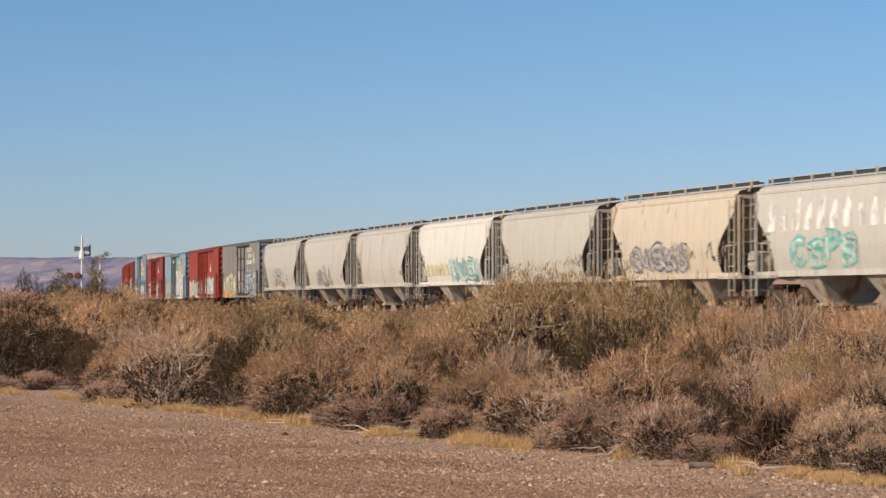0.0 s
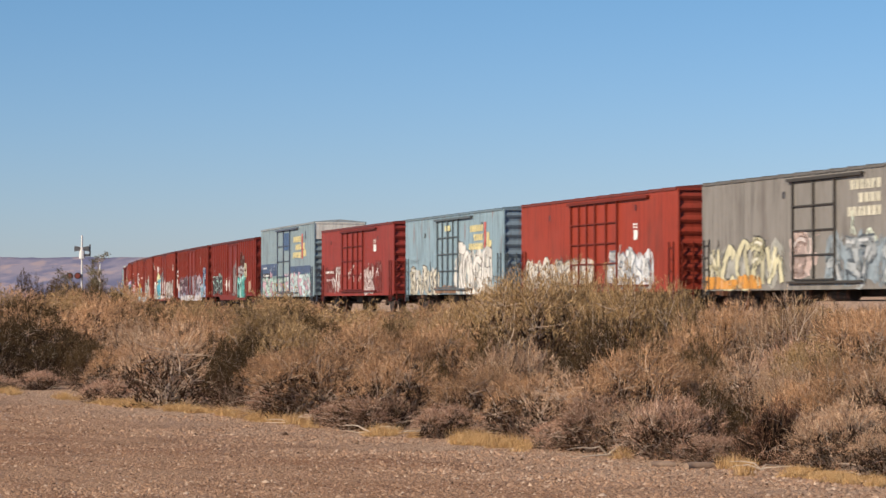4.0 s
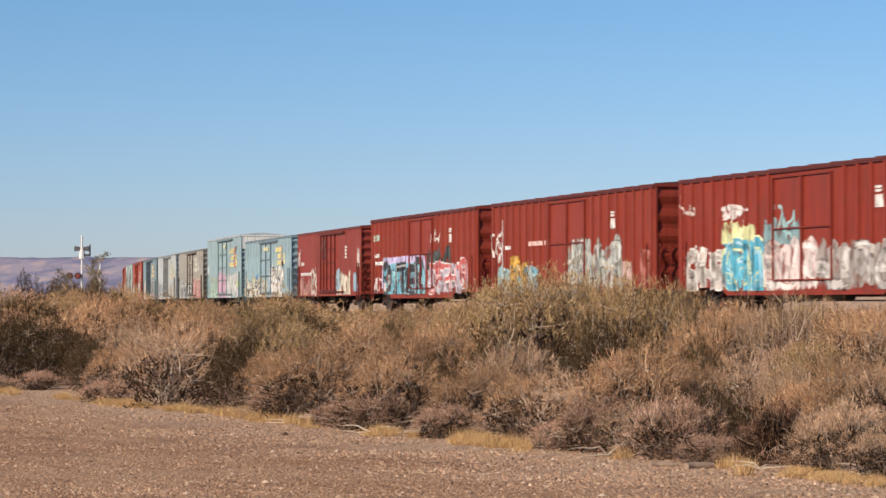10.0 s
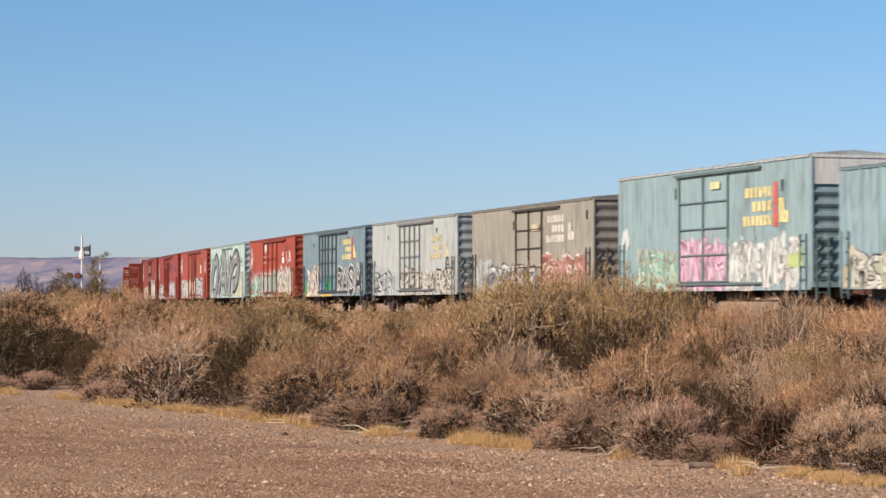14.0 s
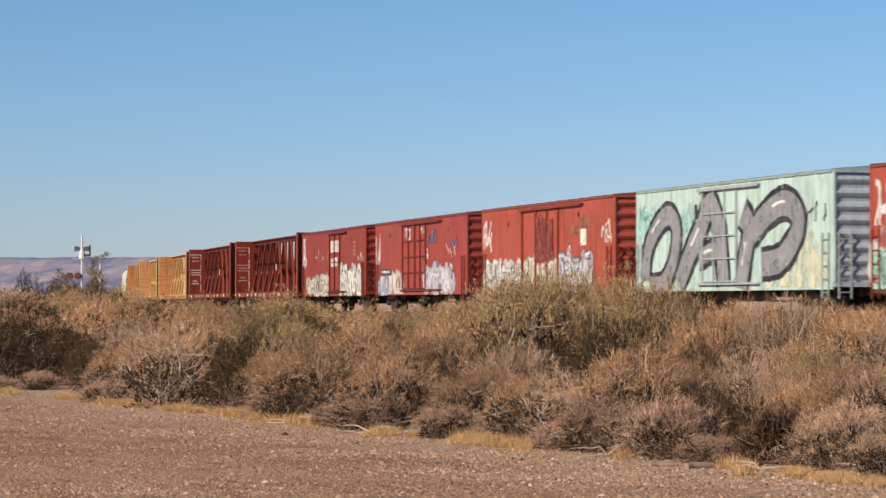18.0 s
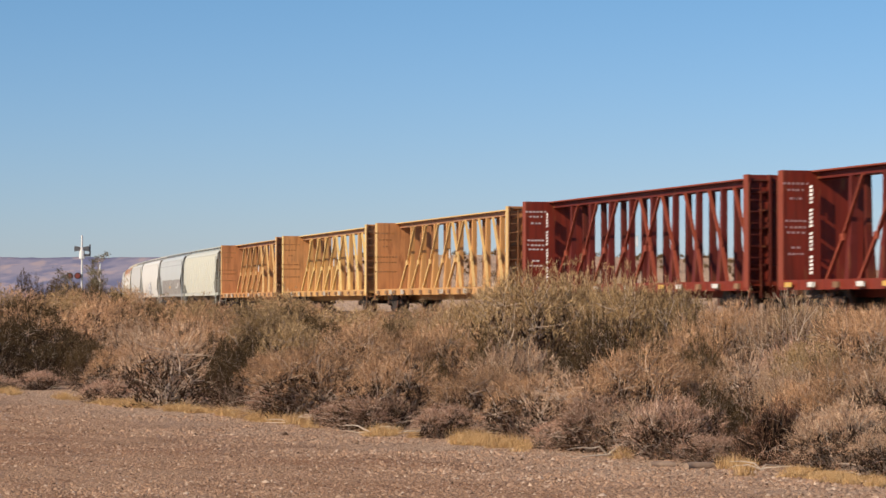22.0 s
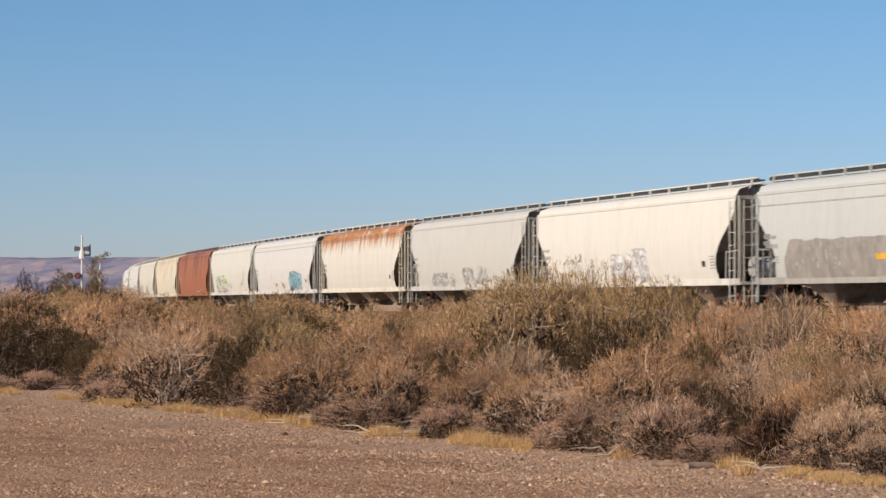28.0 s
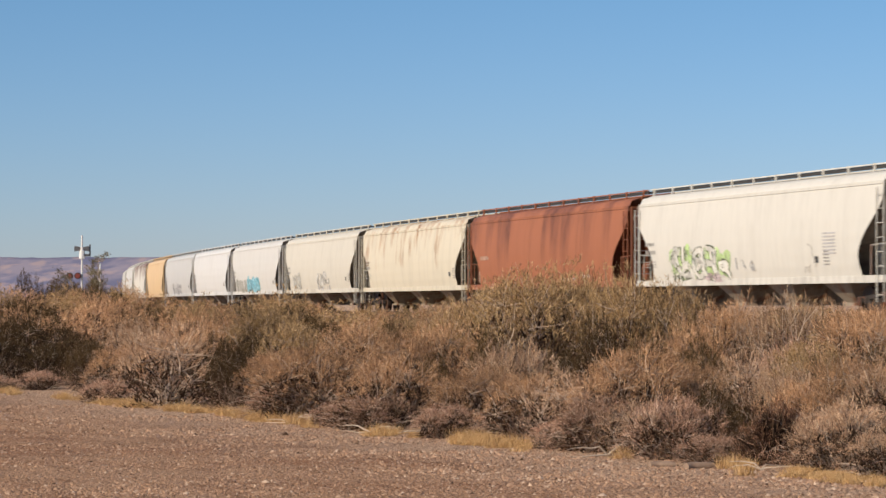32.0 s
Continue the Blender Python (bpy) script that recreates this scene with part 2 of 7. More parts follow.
def build_mountains():
    mb = Mesh()
    rows = []
    for j in range(24):
        d = 3000 + j * 62
        row = []
        for i in range(120):
            px = -700 + i * 18
            x = (px - 784) / 4300 * d
            k = j / 23
            ridge = 59.5 + 4 * noise.noise(Vector((px * 0.006, 0, 2))) + 1.5 * noise.noise(Vector((px * 0.03, 0, 5)))
            ridge *= 1 - max(0, min(1, (px - 500) / 700))
            z = ridge * (k ** 1.6) * 1.5 + 11 * k * (1 - k) * 4 * noise.fractal(Vector((x * 0.006, d * 0.004, 0)), 1, 2, 5)
            row.append((x, d, z - 2))
        rows.append(row)
    rows.append([(x * 1.02, d + 200, -5) for x, d, z in rows[-1]])
    mb.sheet(rows)
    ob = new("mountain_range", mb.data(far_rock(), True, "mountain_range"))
    tagged(ob, "distant low bare mountain range coloured with purple haze", "mountains", kind="structure")


build_ground()
build_mountains()


def build_track():
    """Ballast bed, sleepers and two rails."""
    seg = TRACK[240:640]
    mb = Mesh()
    rows = []
    for x, y, h in seg:
        c, s = math.cos(h), math.sin(h)
        prof = [(-6.0, -0.6), (-4.4, 0.15), (-2.4, RAIL - 0.30), (-1.5, RAIL - 0.22), (1.5, RAIL - 0.22), (2.4, RAIL - 0.30), (4.4, 0.15), (6.0, -0.6)]
        rows.append([(x + c * o, y + s * o, z + 0.04 * noise.noise(Vector((x, y, o)))) for o, z in prof])
    mb.sheet(rows)
    bed = new("track_bed", mb.data(paint((0.17, 0.12, 0.09), 0.7, 0.0, 0.95), False, "track_bed"))
    tagged(bed, "raised bed of dusty brown ballast under the rails", "railway bed", kind="structure")
    for side in (-0.75, 0.75):
        mr = Mesh()
        rows = []
        for x, y, h in seg:
            c, s = math.cos(h), math.sin(h)
            rows.append([(x + c * (side + o), y + s * (side + o), z) for o, z in ((-0.07, RAIL - 0.17), (-0.02, RAIL - 0.14), (-0.036, RAIL), (0.036, RAIL), (0.02, RAIL - 0.14), (0.07, RAIL - 0.17))])
        mr.sheet(rows)
        tagged(new("rail", mr.data(WHEEL, False, "rail")), "rusty steel railway rail on wooden sleepers", "rail", kind="structure")
    mt = Mesh()
    for i, (x, y, h) in enumerate(seg[:330]):
        for k in range(4):
            u = k / 4
            bx, by = x + math.sin(h) * STEP * u, y - math.cos(h) * STEP * u
            c, s = math.cos(h), math.sin(h)
            mt.bar((bx - c * 1.3, by - s * 1.3, RAIL - 0.20), (bx + c * 1.3, by + s * 1.3, RAIL - 0.20), 0.22, 0.14)
    tagged(new("sleepers", mt.data(paint((0.10, 0.075, 0.06), 0.5), False, "sleepers")), "weathered dark wooden railway sleepers in ballast", "sleepers", kind="stuff")


build_track()


# ---- railway cars: the shown side is -y, the front +x, z = 0 on the rails ----
SHARED = {}


def shared(key, build, mats, smooth=False):
    if key not in SHARED:
        SHARED[key] = build().data(mats, smooth, key[0] if isinstance(key, tuple) else key)
    return SHARED[key]


def truck_mesh():
    m = Mesh()
    m.box(-0.22, 0.22, -0.93, 0.93, 0.42, 0.68)
    return m


def side_frame_mesh():
    m = Mesh()
    m.box(-1.25, -0.55, -0.07, 0.07, 0.42, 0.62)
    m.box(0.55, 1.25, -0.07, 0.07, 0.42, 0.62)
    m.bar((-0.62, 0, 0.56), (-0.28, 0, 0.24), 0.14, 0.14)
    m.bar((0.62, 0, 0.56), (0.28, 0, 0.24), 0.14, 0.14)
    m.bar((-0.62, 0, 0.58), (0.62, 0, 0.72), 0.14, 0.12)
    m.box(-0.34, 0.34, -0.08, 0.08, 0.17, 0.29)
    for x in (-0.16, 0.0, 0.16):
        m.disc((x, 0, 0.42), (0, 0, 1), 0.07, 0.14, 8)
    return m


def wheel_mesh():
    m = Mesh()
    m.disc((0, 0, 0), (0, 1, 0), 0.46, 0.065, 24)
    m.disc((0, 0.085, 0), (0, 1, 0), 0.49, 0.02, 24)
    m.disc((0, -0.08, 0), (0, 1, 0), 0.16, 0.05, 14)
    return m


def cap_mesh():
    m = Mesh()
    m.disc((0, 0, 0), (0, 1, 0), 0.13, 0.08, 12)
    return m


def coupler_mesh():
    m = Mesh()
    m.box(-0.1, 0.75, -0.11, 0.11, 0.72, 0.95)
    m.box(0.70, 1.0, -0.17, 0.14, 0.68, 0.99)
    m.box(-0.1, 0.1, -0.3, 0.3, 0.66, 1.05)
    return m


def running_gear(car, L, inset=2.0):
    for sx in (-1, 1):
        t = part("truck", shared("truck", truck_mesh, STEEL), None, car, "dark oily cast steel truck", pose(sx * (L / 2 - inset), 0, 0))
        for y in (-1.0, 1.0):
            part("side_frame", shared("side_frame", side_frame_mesh, STEEL), None, t, "", pose(0, y, 0))
        for dx in (-0.89, 0.89):
            for y in (-0.75, 0.75):
                part("wheel", shared("wheel", wheel_mesh, WHEEL), None, t, "rusty brown steel wheel", pose(dx, y, 0.46, 0, 0, 180 if y < 0 else 0))
            part("bearing_cap", shared("bearing_cap", cap_mesh, STEEL), None, t, "", pose(dx, -1.12, 0.46))
        part("coupler", shared("coupler", coupler_mesh, STEEL), None, car, "", pose(sx * (L / 2 - 0.1), 0, 0, 0, 0, 0 if sx > 0 else 180))


def ladder_mesh(z0, z1, w=0.42, r=0.021):
    m = Mesh()
    for x in (-w / 2, w / 2):
        m.bar((x, -0.02, z0), (x, -0.02, z1), 2 * r)
    n = max(2, int((z1 - z0) / 0.38))
    for i in range(n):
        z = z0 + (i + 0.5) * (z1 - z0) / n
        m.bar((-w / 2, -0.02, z), (w / 2, -0.02, z), r * 1.4)
    return m


# painted marks: every one is a thin sheet on the car's side
class Marks:
    def __init__(self, x0, x1, z0, z1, surf, cuts=()):
        self.x0, self.x1, self.z0, self.z1, self.surf = x0, x1, z0, z1, surf
        self.cuts = [-99.0] + sorted(cuts) + [99.0]

    def x(self, u):
        return self.x0 + (self.x1 - self.x0) * u

    def z(self, w):
        return self.z0 + (self.z1 - self.z0) * w

    def held(self, z):
        """Keeps paint on the side's sheet."""
        return max(self.z0 - 0.06, min(self.z1 - 0.02, z))

    def quad(self, m, xa, xb, za, zb, lift, slot=0, xc=None, xd=None):
        s = self.surf
        za, zb = self.held(za), self.held(zb)
        xc, xd = xa if xc is None else xc, xb if xd is None else xd
        m.face([(xa, s(xa, za) - lift, za), (xb, s(xb, za) - lift, za), (xd, s(xd, zb) - lift, zb), (xc, s(xc, zb) - lift, zb)], slot)

    def stroke(self, m, pts, width, lift, slot=0, wild=0.5):
        """A ribbon along points (x, z)."""
        s = self.surf
        L, R = [], []
        for i, (x, z) in enumerate(pts):
            a, b = pts[max(i - 1, 0)], pts[min(i + 1, len(pts) - 1)]
            dx, dz = b[0] - a[0], b[1] - a[1]
            d = math.hypot(dx, dz) or 1
            wd = width * (1 - wild / 2 + wild * random.random()) / 2
            nx, nz = -dz / d * wd, dx / d * wd
            za, zb = self.held(z + nz), self.held(z - nz)
            L.append((x + nx, s(x + nx, za) - lift, za))
            R.append((x - nx, s(x - nx, zb) - lift, zb))
        for i in range(len(pts) - 1):
            m.face([R[i], R[i + 1], L[i + 1], L[i]], slot)

    def blob(self, m, cx, cz, rx, rz, lift, slot, seed, lean=0.0, wob=0.25):
        """A filled rounded letter shape in slices; gives its outline."""
        n = 10
        lo, hi = [], []
        for i in range(n + 1):
            t = -1 + 2 * i / n
            w = (1 - abs(t) ** 3.5) ** 0.5
            a = noise.noise(Vector((seed * 7.3, t * 1.7, 1))) * wob
            b = noise.noise(Vector((seed * 7.3, t * 1.7, 9))) * wob
            lo.append((cx + lean * t * rx - rx * max(0.12, w + a), cz + t * rz))
            hi.append((cx + lean * t * rx + rx * max(0.12, w + b), cz + t * rz))
        for i in range(n):
            self.quad(m, lo[i][0], hi[i][0], lo[i][1], lo[i + 1][1], lift, slot, lo[i + 1][0], hi[i + 1][0])
        return lo + hi[::-1] + [lo[0]]


def clipped(poly, x, keep_right):
    """The part of a polygon (x, z, lift) on one side of an upright line."""
    out = []
    for a, b in zip(poly, poly[1:] + poly[:1]):
        ina, inb = (a[0] >= x, b[0] >= x) if keep_right else (a[0] <= x, b[0] <= x)
        if ina:
            out.append(a)
        if ina != inb:
            k = (x - a[0]) / (b[0] - a[0])
            out.append((x, a[1] + (b[1] - a[1]) * k, a[2] + (b[2] - a[2]) * k))
    return out


def coat(name, m, mats, car, mk, label=""):
    """Links a coat of paint that follows the posts of the side below it."""
    if len(mk.cuts) > 2:
        laid = Mesh()
        s = mk.surf
        for f, slot in zip(m.f, m.m):
            poly = [(m.v[i][0], m.v[i][2], s(m.v[i][0], m.v[i][2]) - m.v[i][1]) for i in f]
            a, b = min(p[0] for p in poly), max(p[0] for p in poly)
            for x0, x1 in zip(mk.cuts, mk.cuts[1:]):
                if x1 <= a or x0 >= b:
                    continue
                q = poly
                if x0 > a:
                    q = clipped(q, x0, True)
                if x1 < b and len(q) > 2:
                    q = clipped(q, x1, False)
                if len(q) > 2:
                    laid.face([(x, s(x, z) - h, z) for x, z, h in q], slot)
        m = laid
    return part(name, m, mats, car, label)


LETTERS = {
    "H": [[(0.1, 0.0), (0.12, 1.0)], [(0.85, 0.0), (0.88, 1.0)], [(0.1, 0.5), (0.85, 0.56)]],
    "Y": [[(0.05, 1.0), (0.5, 0.5)], [(0.95, 1.0), (0.5, 0.5), (0.42, -0.06)]],
    "P": [[(0.15, -0.05), (0.15, 1.0)], [(0.15, 1.0), (0.8, 0.95), (0.9, 0.72), (0.6, 0.5), (0.15, 0.5)]],
    "R": [[(0.15, -0.05), (0.15, 1.0)], [(0.15, 1.0), (0.8, 0.95), (0.88, 0.72), (0.55, 0.5), (0.15, 0.5)], [(0.45, 0.5), (0.95, -0.05)]],
    "O": [[(0.5, 1.0), (0.12, 0.75), (0.1, 0.25), (0.5, 0.0), (0.9, 0.25), (0.88, 0.75), (0.5, 1.0)]],
    "S": [[(0.9, 0.88), (0.5, 1.0), (0.12, 0.76), (0.5, 0.5), (0.9, 0.26), (0.5, 0.0), (0.1, 0.12)]],
    "I": [[(0.5, -0.03), (0.52, 1.0)]],
    "A": [[(0.05, -0.03), (0.42, 1.0), (0.92, -0.03)], [(0.2, 0.36), (0.76, 0.38)]],
    "K": [[(0.15, -0.05), (0.15, 1.0)], [(0.9, 1.0), (0.2, 0.46), (0.95, -0.05)]],
    "T": [[(-0.05, 0.96), (1.0, 1.0)], [(0.5, 0.98), (0.46, -0.04)]],
    "E": [[(0.9, 1.0), (0.15, 0.98), (0.12, 0.03), (0.95, 0.06)], [(0.12, 0.5), (0.75, 0.53)]],
}

STROKES = [
    [(0.1, 0.0), (0.14, 0.5), (0.1, 1.0)],
    [(0.9, 0.0), (0.84, 0.5), (0.92, 1.0)],
    [(0.05, 0.95), (0.5, 1.0), (0.95, 0.9)],
    [(0.0, 0.05), (0.5, 0.0), (1.0, 0.08)],
    [(0.1, 0.5), (0.5, 0.56), (0.9, 0.46)],
    [(0.1, 0.0), (0.4, 0.55), (0.55, 1.05)],
    [(0.5, 1.0), (0.7, 0.5), (0.95, 0.0)],
    [(0.1, 1.0), (0.75, 0.95), (0.85, 0.72), (0.5, 0.52), (0.12, 0.5)],
    [(0.9, 0.9), (0.5, 1.0), (0.1, 0.72), (0.5, 0.5), (0.9, 0.28), (0.5, 0.0), (0.1, 0.1)],
    [(0.9, 0.85), (0.5, 1.0), (0.1, 0.6), (0.15, 0.2), (0.55, 0.0), (0.92, 0.2)],
    [(0.2, 0.45), (0.7, 0.3), (1.05, -0.1)],
    [(0.0, 1.0), (0.35, 0.25), (0.7, 0.75), (1.0, 0.0)],
]


def smooth_line(pts, n=5):
    """Rounds a line of points off."""
    out = []
    for i in range(len(pts) - 1):
        p0, p1, p2, p3 = pts[max(i - 1, 0)], pts[i], pts[i + 1], pts[min(i + 2, len(pts) - 1)]
        for k in range(n):
            t = k / n
            out.append(tuple(0.5 * (2 * b + (c - a) * t + (2 * a - 5 * b + 4 * c - d) * t * t + (3 * b - a - 3 * c + d) * t ** 3) for a, b, c, d in zip(p0, p1, p2, p3)))
    return out + [pts[-1]]


def graffiti(car, mk, u0, u1, w0, w1, fill, line, n=5, seed=1, back=None, weight=0.09, label="", word="", over=0.0):
    """A row of interlocked, thick outlined strokes on a cloud of back paint."""
    random.seed(seed)
    m = Mesh()
    x0, x1, z0, z1 = mk.x(u0), mk.x(u1), mk.z(w0), mk.z(w1)
    tone = tuple(min(1.0, c * 0.72 + 0.02) for c in fill)
    glint = tuple(min(0.85, c * 0.6 + 0.38) for c in fill)
    mats = [spray(fill), spray(line), spray(tone), mist(back or fill), spray(glint)]
    step = (x1 - x0) / n
    h = z1 - z0
    if back:
        k = max(3, int((x1 - x0) / 0.4))
        for i in range(k):
            cx = x0 + (i + 0.5) * (x1 - x0) / k
            mk.blob(m, cx, (z0 + z1) / 2 + random.uniform(-0.10, 0.08) * h, random.uniform(0.24, 0.40), h / 2 * random.uniform(0.66, 1.16), 0.003 + 0.0006 * (i % 3), 3, seed + i * 3.1, random.uniform(-0.4, 0.4), 0.4)
    for i in range(n):
        ox = x0 + i * step + random.uniform(-0.08, 0.08) * step
        oz = z0 + random.uniform(-0.03, 0.10) * h
        gw, gh = step * random.uniform(0.86, 1.08), h * random.uniform(0.76, 0.95)
        lean = random.uniform(-0.16, 0.2)
        lines = []
        jog = 0.02 if word else 0.07
        for q in LETTERS[word[i]] if word else random.sample(STROKES, random.randint(2, 4)):
            pts = [(ox + gw * (px + random.uniform(-jog, jog) + lean * pz), oz + gh * (pz + random.uniform(-jog, jog))) for px, pz in q]
            lines.append(smooth_line(pts, 3))
        wd = min(0.27 * step, 0.20 * h) * random.uniform(0.7, 1.15)
        base = 0.006 + over + 0.004 * (i % 3)
        for q in lines:
            mk.stroke(m, q, wd + weight * 1.3, base, 1)
        for j, q in enumerate(lines):
            mk.stroke(m, q, wd, base + 0.0016, 0 if (i + j) % 3 else 2)
            if j % 2 == 0:
                k = random.randint(0, max(0, len(q) - 4))
                mk.stroke(m, [(x - wd * 0.2, z + wd * 0.1) for x, z in q[k:k + 4]], wd * 0.34, base + 0.0026, 4)
    for i in range(n * 2):
        ax, az = random.uniform(x0, x1), random.uniform(z0, z1)
        q = [(ax, az)]
        for j in range(3):
            ax, az = ax + random.uniform(-0.12, 0.16), az + random.uniform(-0.2, 0.2) * h
            q.append((ax, az))
        mk.stroke(m, smooth_line(q, 3), weight * 0.7, 0.021, i % 2)
    ob = coat("graffiti", m, mats, car, mk, label or "spray-painted graffiti lettering")
    ob["kind"] = "stuff"
    return ob


def scrawl(car, mk, u0, u1, w0, w1, col, n=6, seed=1, weight=0.06, label=""):
    """Loose strokes, tall and quick, as of a marker or a spray can."""
    random.seed(seed)
    m = Mesh()
    x0, x1, z0, z1 = mk.x(u0), mk.x(u1), mk.z(w0), mk.z(w1)
    for i in range(n):
        x = x0 + (i + random.random()) * (x1 - x0) / n
        z = z0 + random.random() * (z1 - z0) * 0.3
        a = radians(random.uniform(60, 120))
        pts = []
        size = (z1 - z0) * random.uniform(0.10, 0.2)
        for j in range(random.randint(6, 13)):
            pts.append((min(x1, max(x0, x)), min(z1, max(z0, z))))
            x += math.cos(a) * size * 0.7
            z += math.sin(a) * size
            a += random.uniform(-1.3, 1.0)
            if z > z1:
                a = -1.6
            if z < z0:
                a = 1.5
        mk.stroke(m, pts, weight, 0.005 + 0.004 * (i % 3))
    ob = coat("graffiti", m, [spray(col)], car, mk, label or "thin graffiti tag")
    ob["kind"] = "stuff"
    return ob


def smear(car, mk, u0, u1, w0, w1, col, seed=1, top=0.5, lift=0.003, name="paint_patch", label="", slats=None, solid=False):
    """A painted-over field with a ragged upper edge."""
    random.seed(seed)
    m = Mesh()
    x0, x1, z0, z1 = mk.x(u0), mk.x(u1), mk.z(w0), mk.z(w1)
    k = slats or max(6, int((x1 - x0) / 0.09))

    def edge(x):
        v = noise.noise(Vector((x * 0.9, seed * 3.7, 0))) + 0.6 * noise.noise(Vector((x * 3.1, seed * 1.3, 4))) + 0.3 * noise.noise(Vector((x * 8.0, seed, 8)))
        return z0 + (z1 - z0) * max(0.12, min(1.05, 1 - top * (0.45 + 0.62 * v)))

    def foot(x):
        return z0 + 0.10 * top * (z1 - z0) * abs(noise.noise(Vector((x * 2.3, seed, 2))))

    xs = [x0 + i * (x1 - x0) / k for i in range(k + 1)]
    s = mk.surf
    rows = []
    for j in range(5):
        row = []
        for i, x in enumerate(xs):
            taper = min(1.0, min(i, k - i) / max(1.0, 0.06 * k) + 0.55)
            z = foot(x) + (z0 + (edge(x) - z0) * taper - foot(x)) * j / 4
            row.append((x, s(x, z) - lift, z))
        rows.append(row)
    m.sheet(rows)
    return coat(name, m, [spray(col) if solid else mist(col)], car, mk, label)


def panel(car, mk, u0, u1, w0, w1, col, name="painted_panel", label="", lift=0.005):
    if name in ("graffiti", "paint_patch", "stain"):
        return smear(car, mk, u0, u1, w0, w1, col, int(u0 * 997), 0.22, lift, name, label)
    m = Mesh()
    zs = [mk.z(w0 + (w1 - w0) * j / 4) for j in range(5)]
    for a, b in zip(zs, zs[1:]):
        mk.quad(m, mk.x(u0), mk.x(u1), a, b, lift)
    return coat(name, m, [spray(col)], car, mk, label)


def bars(car, mk, u0, u1, w0, w1, col, rows=1, cols=4, label="", fill=0.68, lift=0.006, ragged=False):
    """Lettering shown as plain bars."""
    m = Mesh()
    for r in range(rows):
        za = mk.z(w1 - (w1 - w0) * (r + fill) / rows)
        zb = mk.z(w1 - (w1 - w0) * r / rows)
        a = (0.0, 0.12, 0.05, 0.2)[r % 4] if ragged else 0.0
        for c in range(cols):
            ua = u0 + (u1 - u0) * (a + (1 - a) * c / cols)
            ub = u0 + (u1 - u0) * (a + (1 - a) * (c + fill) / cols)
            mk.quad(m, mk.x(ua), mk.x(ub), za, zb, lift)
    ob = coat("lettering", m, [spray(col)], car, mk, label)
    ob["kind"] = "stuff"
    return ob


RED = (0.32, 0.046, 0.024)
BLUE = (0.27, 0.39, 0.46)
PALEBLUE = (0.29, 0.405, 0.44)
SLATE = (0.22, 0.31, 0.37)
TAUPE = (0.35, 0.33, 0.285)
WHITE = (0.80, 0.80, 0.78)
BLACK = (0.03, 0.03, 0.035)
YELLOW = (0.75, 0.66, 0.33)
TEAL = (0.13, 0.50, 0.46)
SKY = (0.22, 0.52, 0.68)
ORANGE = (0.70, 0.32, 0.06)
SILL = 0.84


def end_wall_mesh(W, z0, z1, ribs, smooth_top=0.0):
    """A corrugated steel end that faces +x."""
    m = Mesh()
    prof = [(0.0, z0)]
    zt = z1 - smooth_top
    p = (zt - z0 - 0.12) / ribs
    for i in range(ribs):
        z = z0 + 0.06 + i * p
        prof += [(0.0, z + 0.10 * p), (0.045, z + 0.30 * p), (0.075, z + 0.50 * p), (0.045, z + 0.70 * p), (0.0, z + 0.90 * p)]
    prof += [(0.0, z1)]
    m.sheet([[(x, y, z) for x, z in prof] for y in (W / 2 - 0.06, -W / 2 + 0.06)])
    return m


def roof_mesh(L, W, z, ribs):
    m = Mesh()
    rows = []
    for i in range(ribs + 1):
        x = -L / 2 + L * i / ribs
        for dx, up in ((-0.07, 0.0), (-0.05, 0.045), (0.05, 0.045), (0.07, 0.0)):
            xx = max(-L / 2, min(L / 2, x + dx))
            rows.append([(xx, y, z + h + up) for y, h in ((-W / 2 - 0.04, -0.05), (-W / 2 - 0.04, 0.02), (0, 0.15), (W / 2 + 0.04, 0.02), (W / 2 + 0.04, -0.05))])
    m.sheet(rows)
    m.face(rows[0])
    m.face(rows[-1][::-1])
    return m


def door_mesh(w, z0, z1, cols=2, rows=4):
    """A sliding plug door: a plate with raised frame, rods and bars; origin at its middle."""
    m = Mesh()
    m.box(-w / 2, w / 2, -0.006, 0.0, z0, z1)
    return m


def door_bars(door, w, z0, z1, cols, rows, mat):
    """Upright rods and cross bars, each a piece of its own."""
    up, over = Mesh(), Mesh()
    up.box(-0.03, 0.03, -0.085, -0.007, z0, z1)
    over.box(-w / 2, w / 2, -0.075, -0.007, -0.022, 0.022)
    up, over = up.data(mat, False, "door_rod"), over.data(mat, False, "door_bar")
    for i in range(cols + 1):
        part("door_rod", up, None, door, "", pose(-w / 2 + 0.034 + (w - 0.068) * i / cols, 0, 0))
    for r in range(rows + 1):
        part("door_bar", over, None, door, "", pose(0, 0, z0 + (z1 - z0) * r / rows))


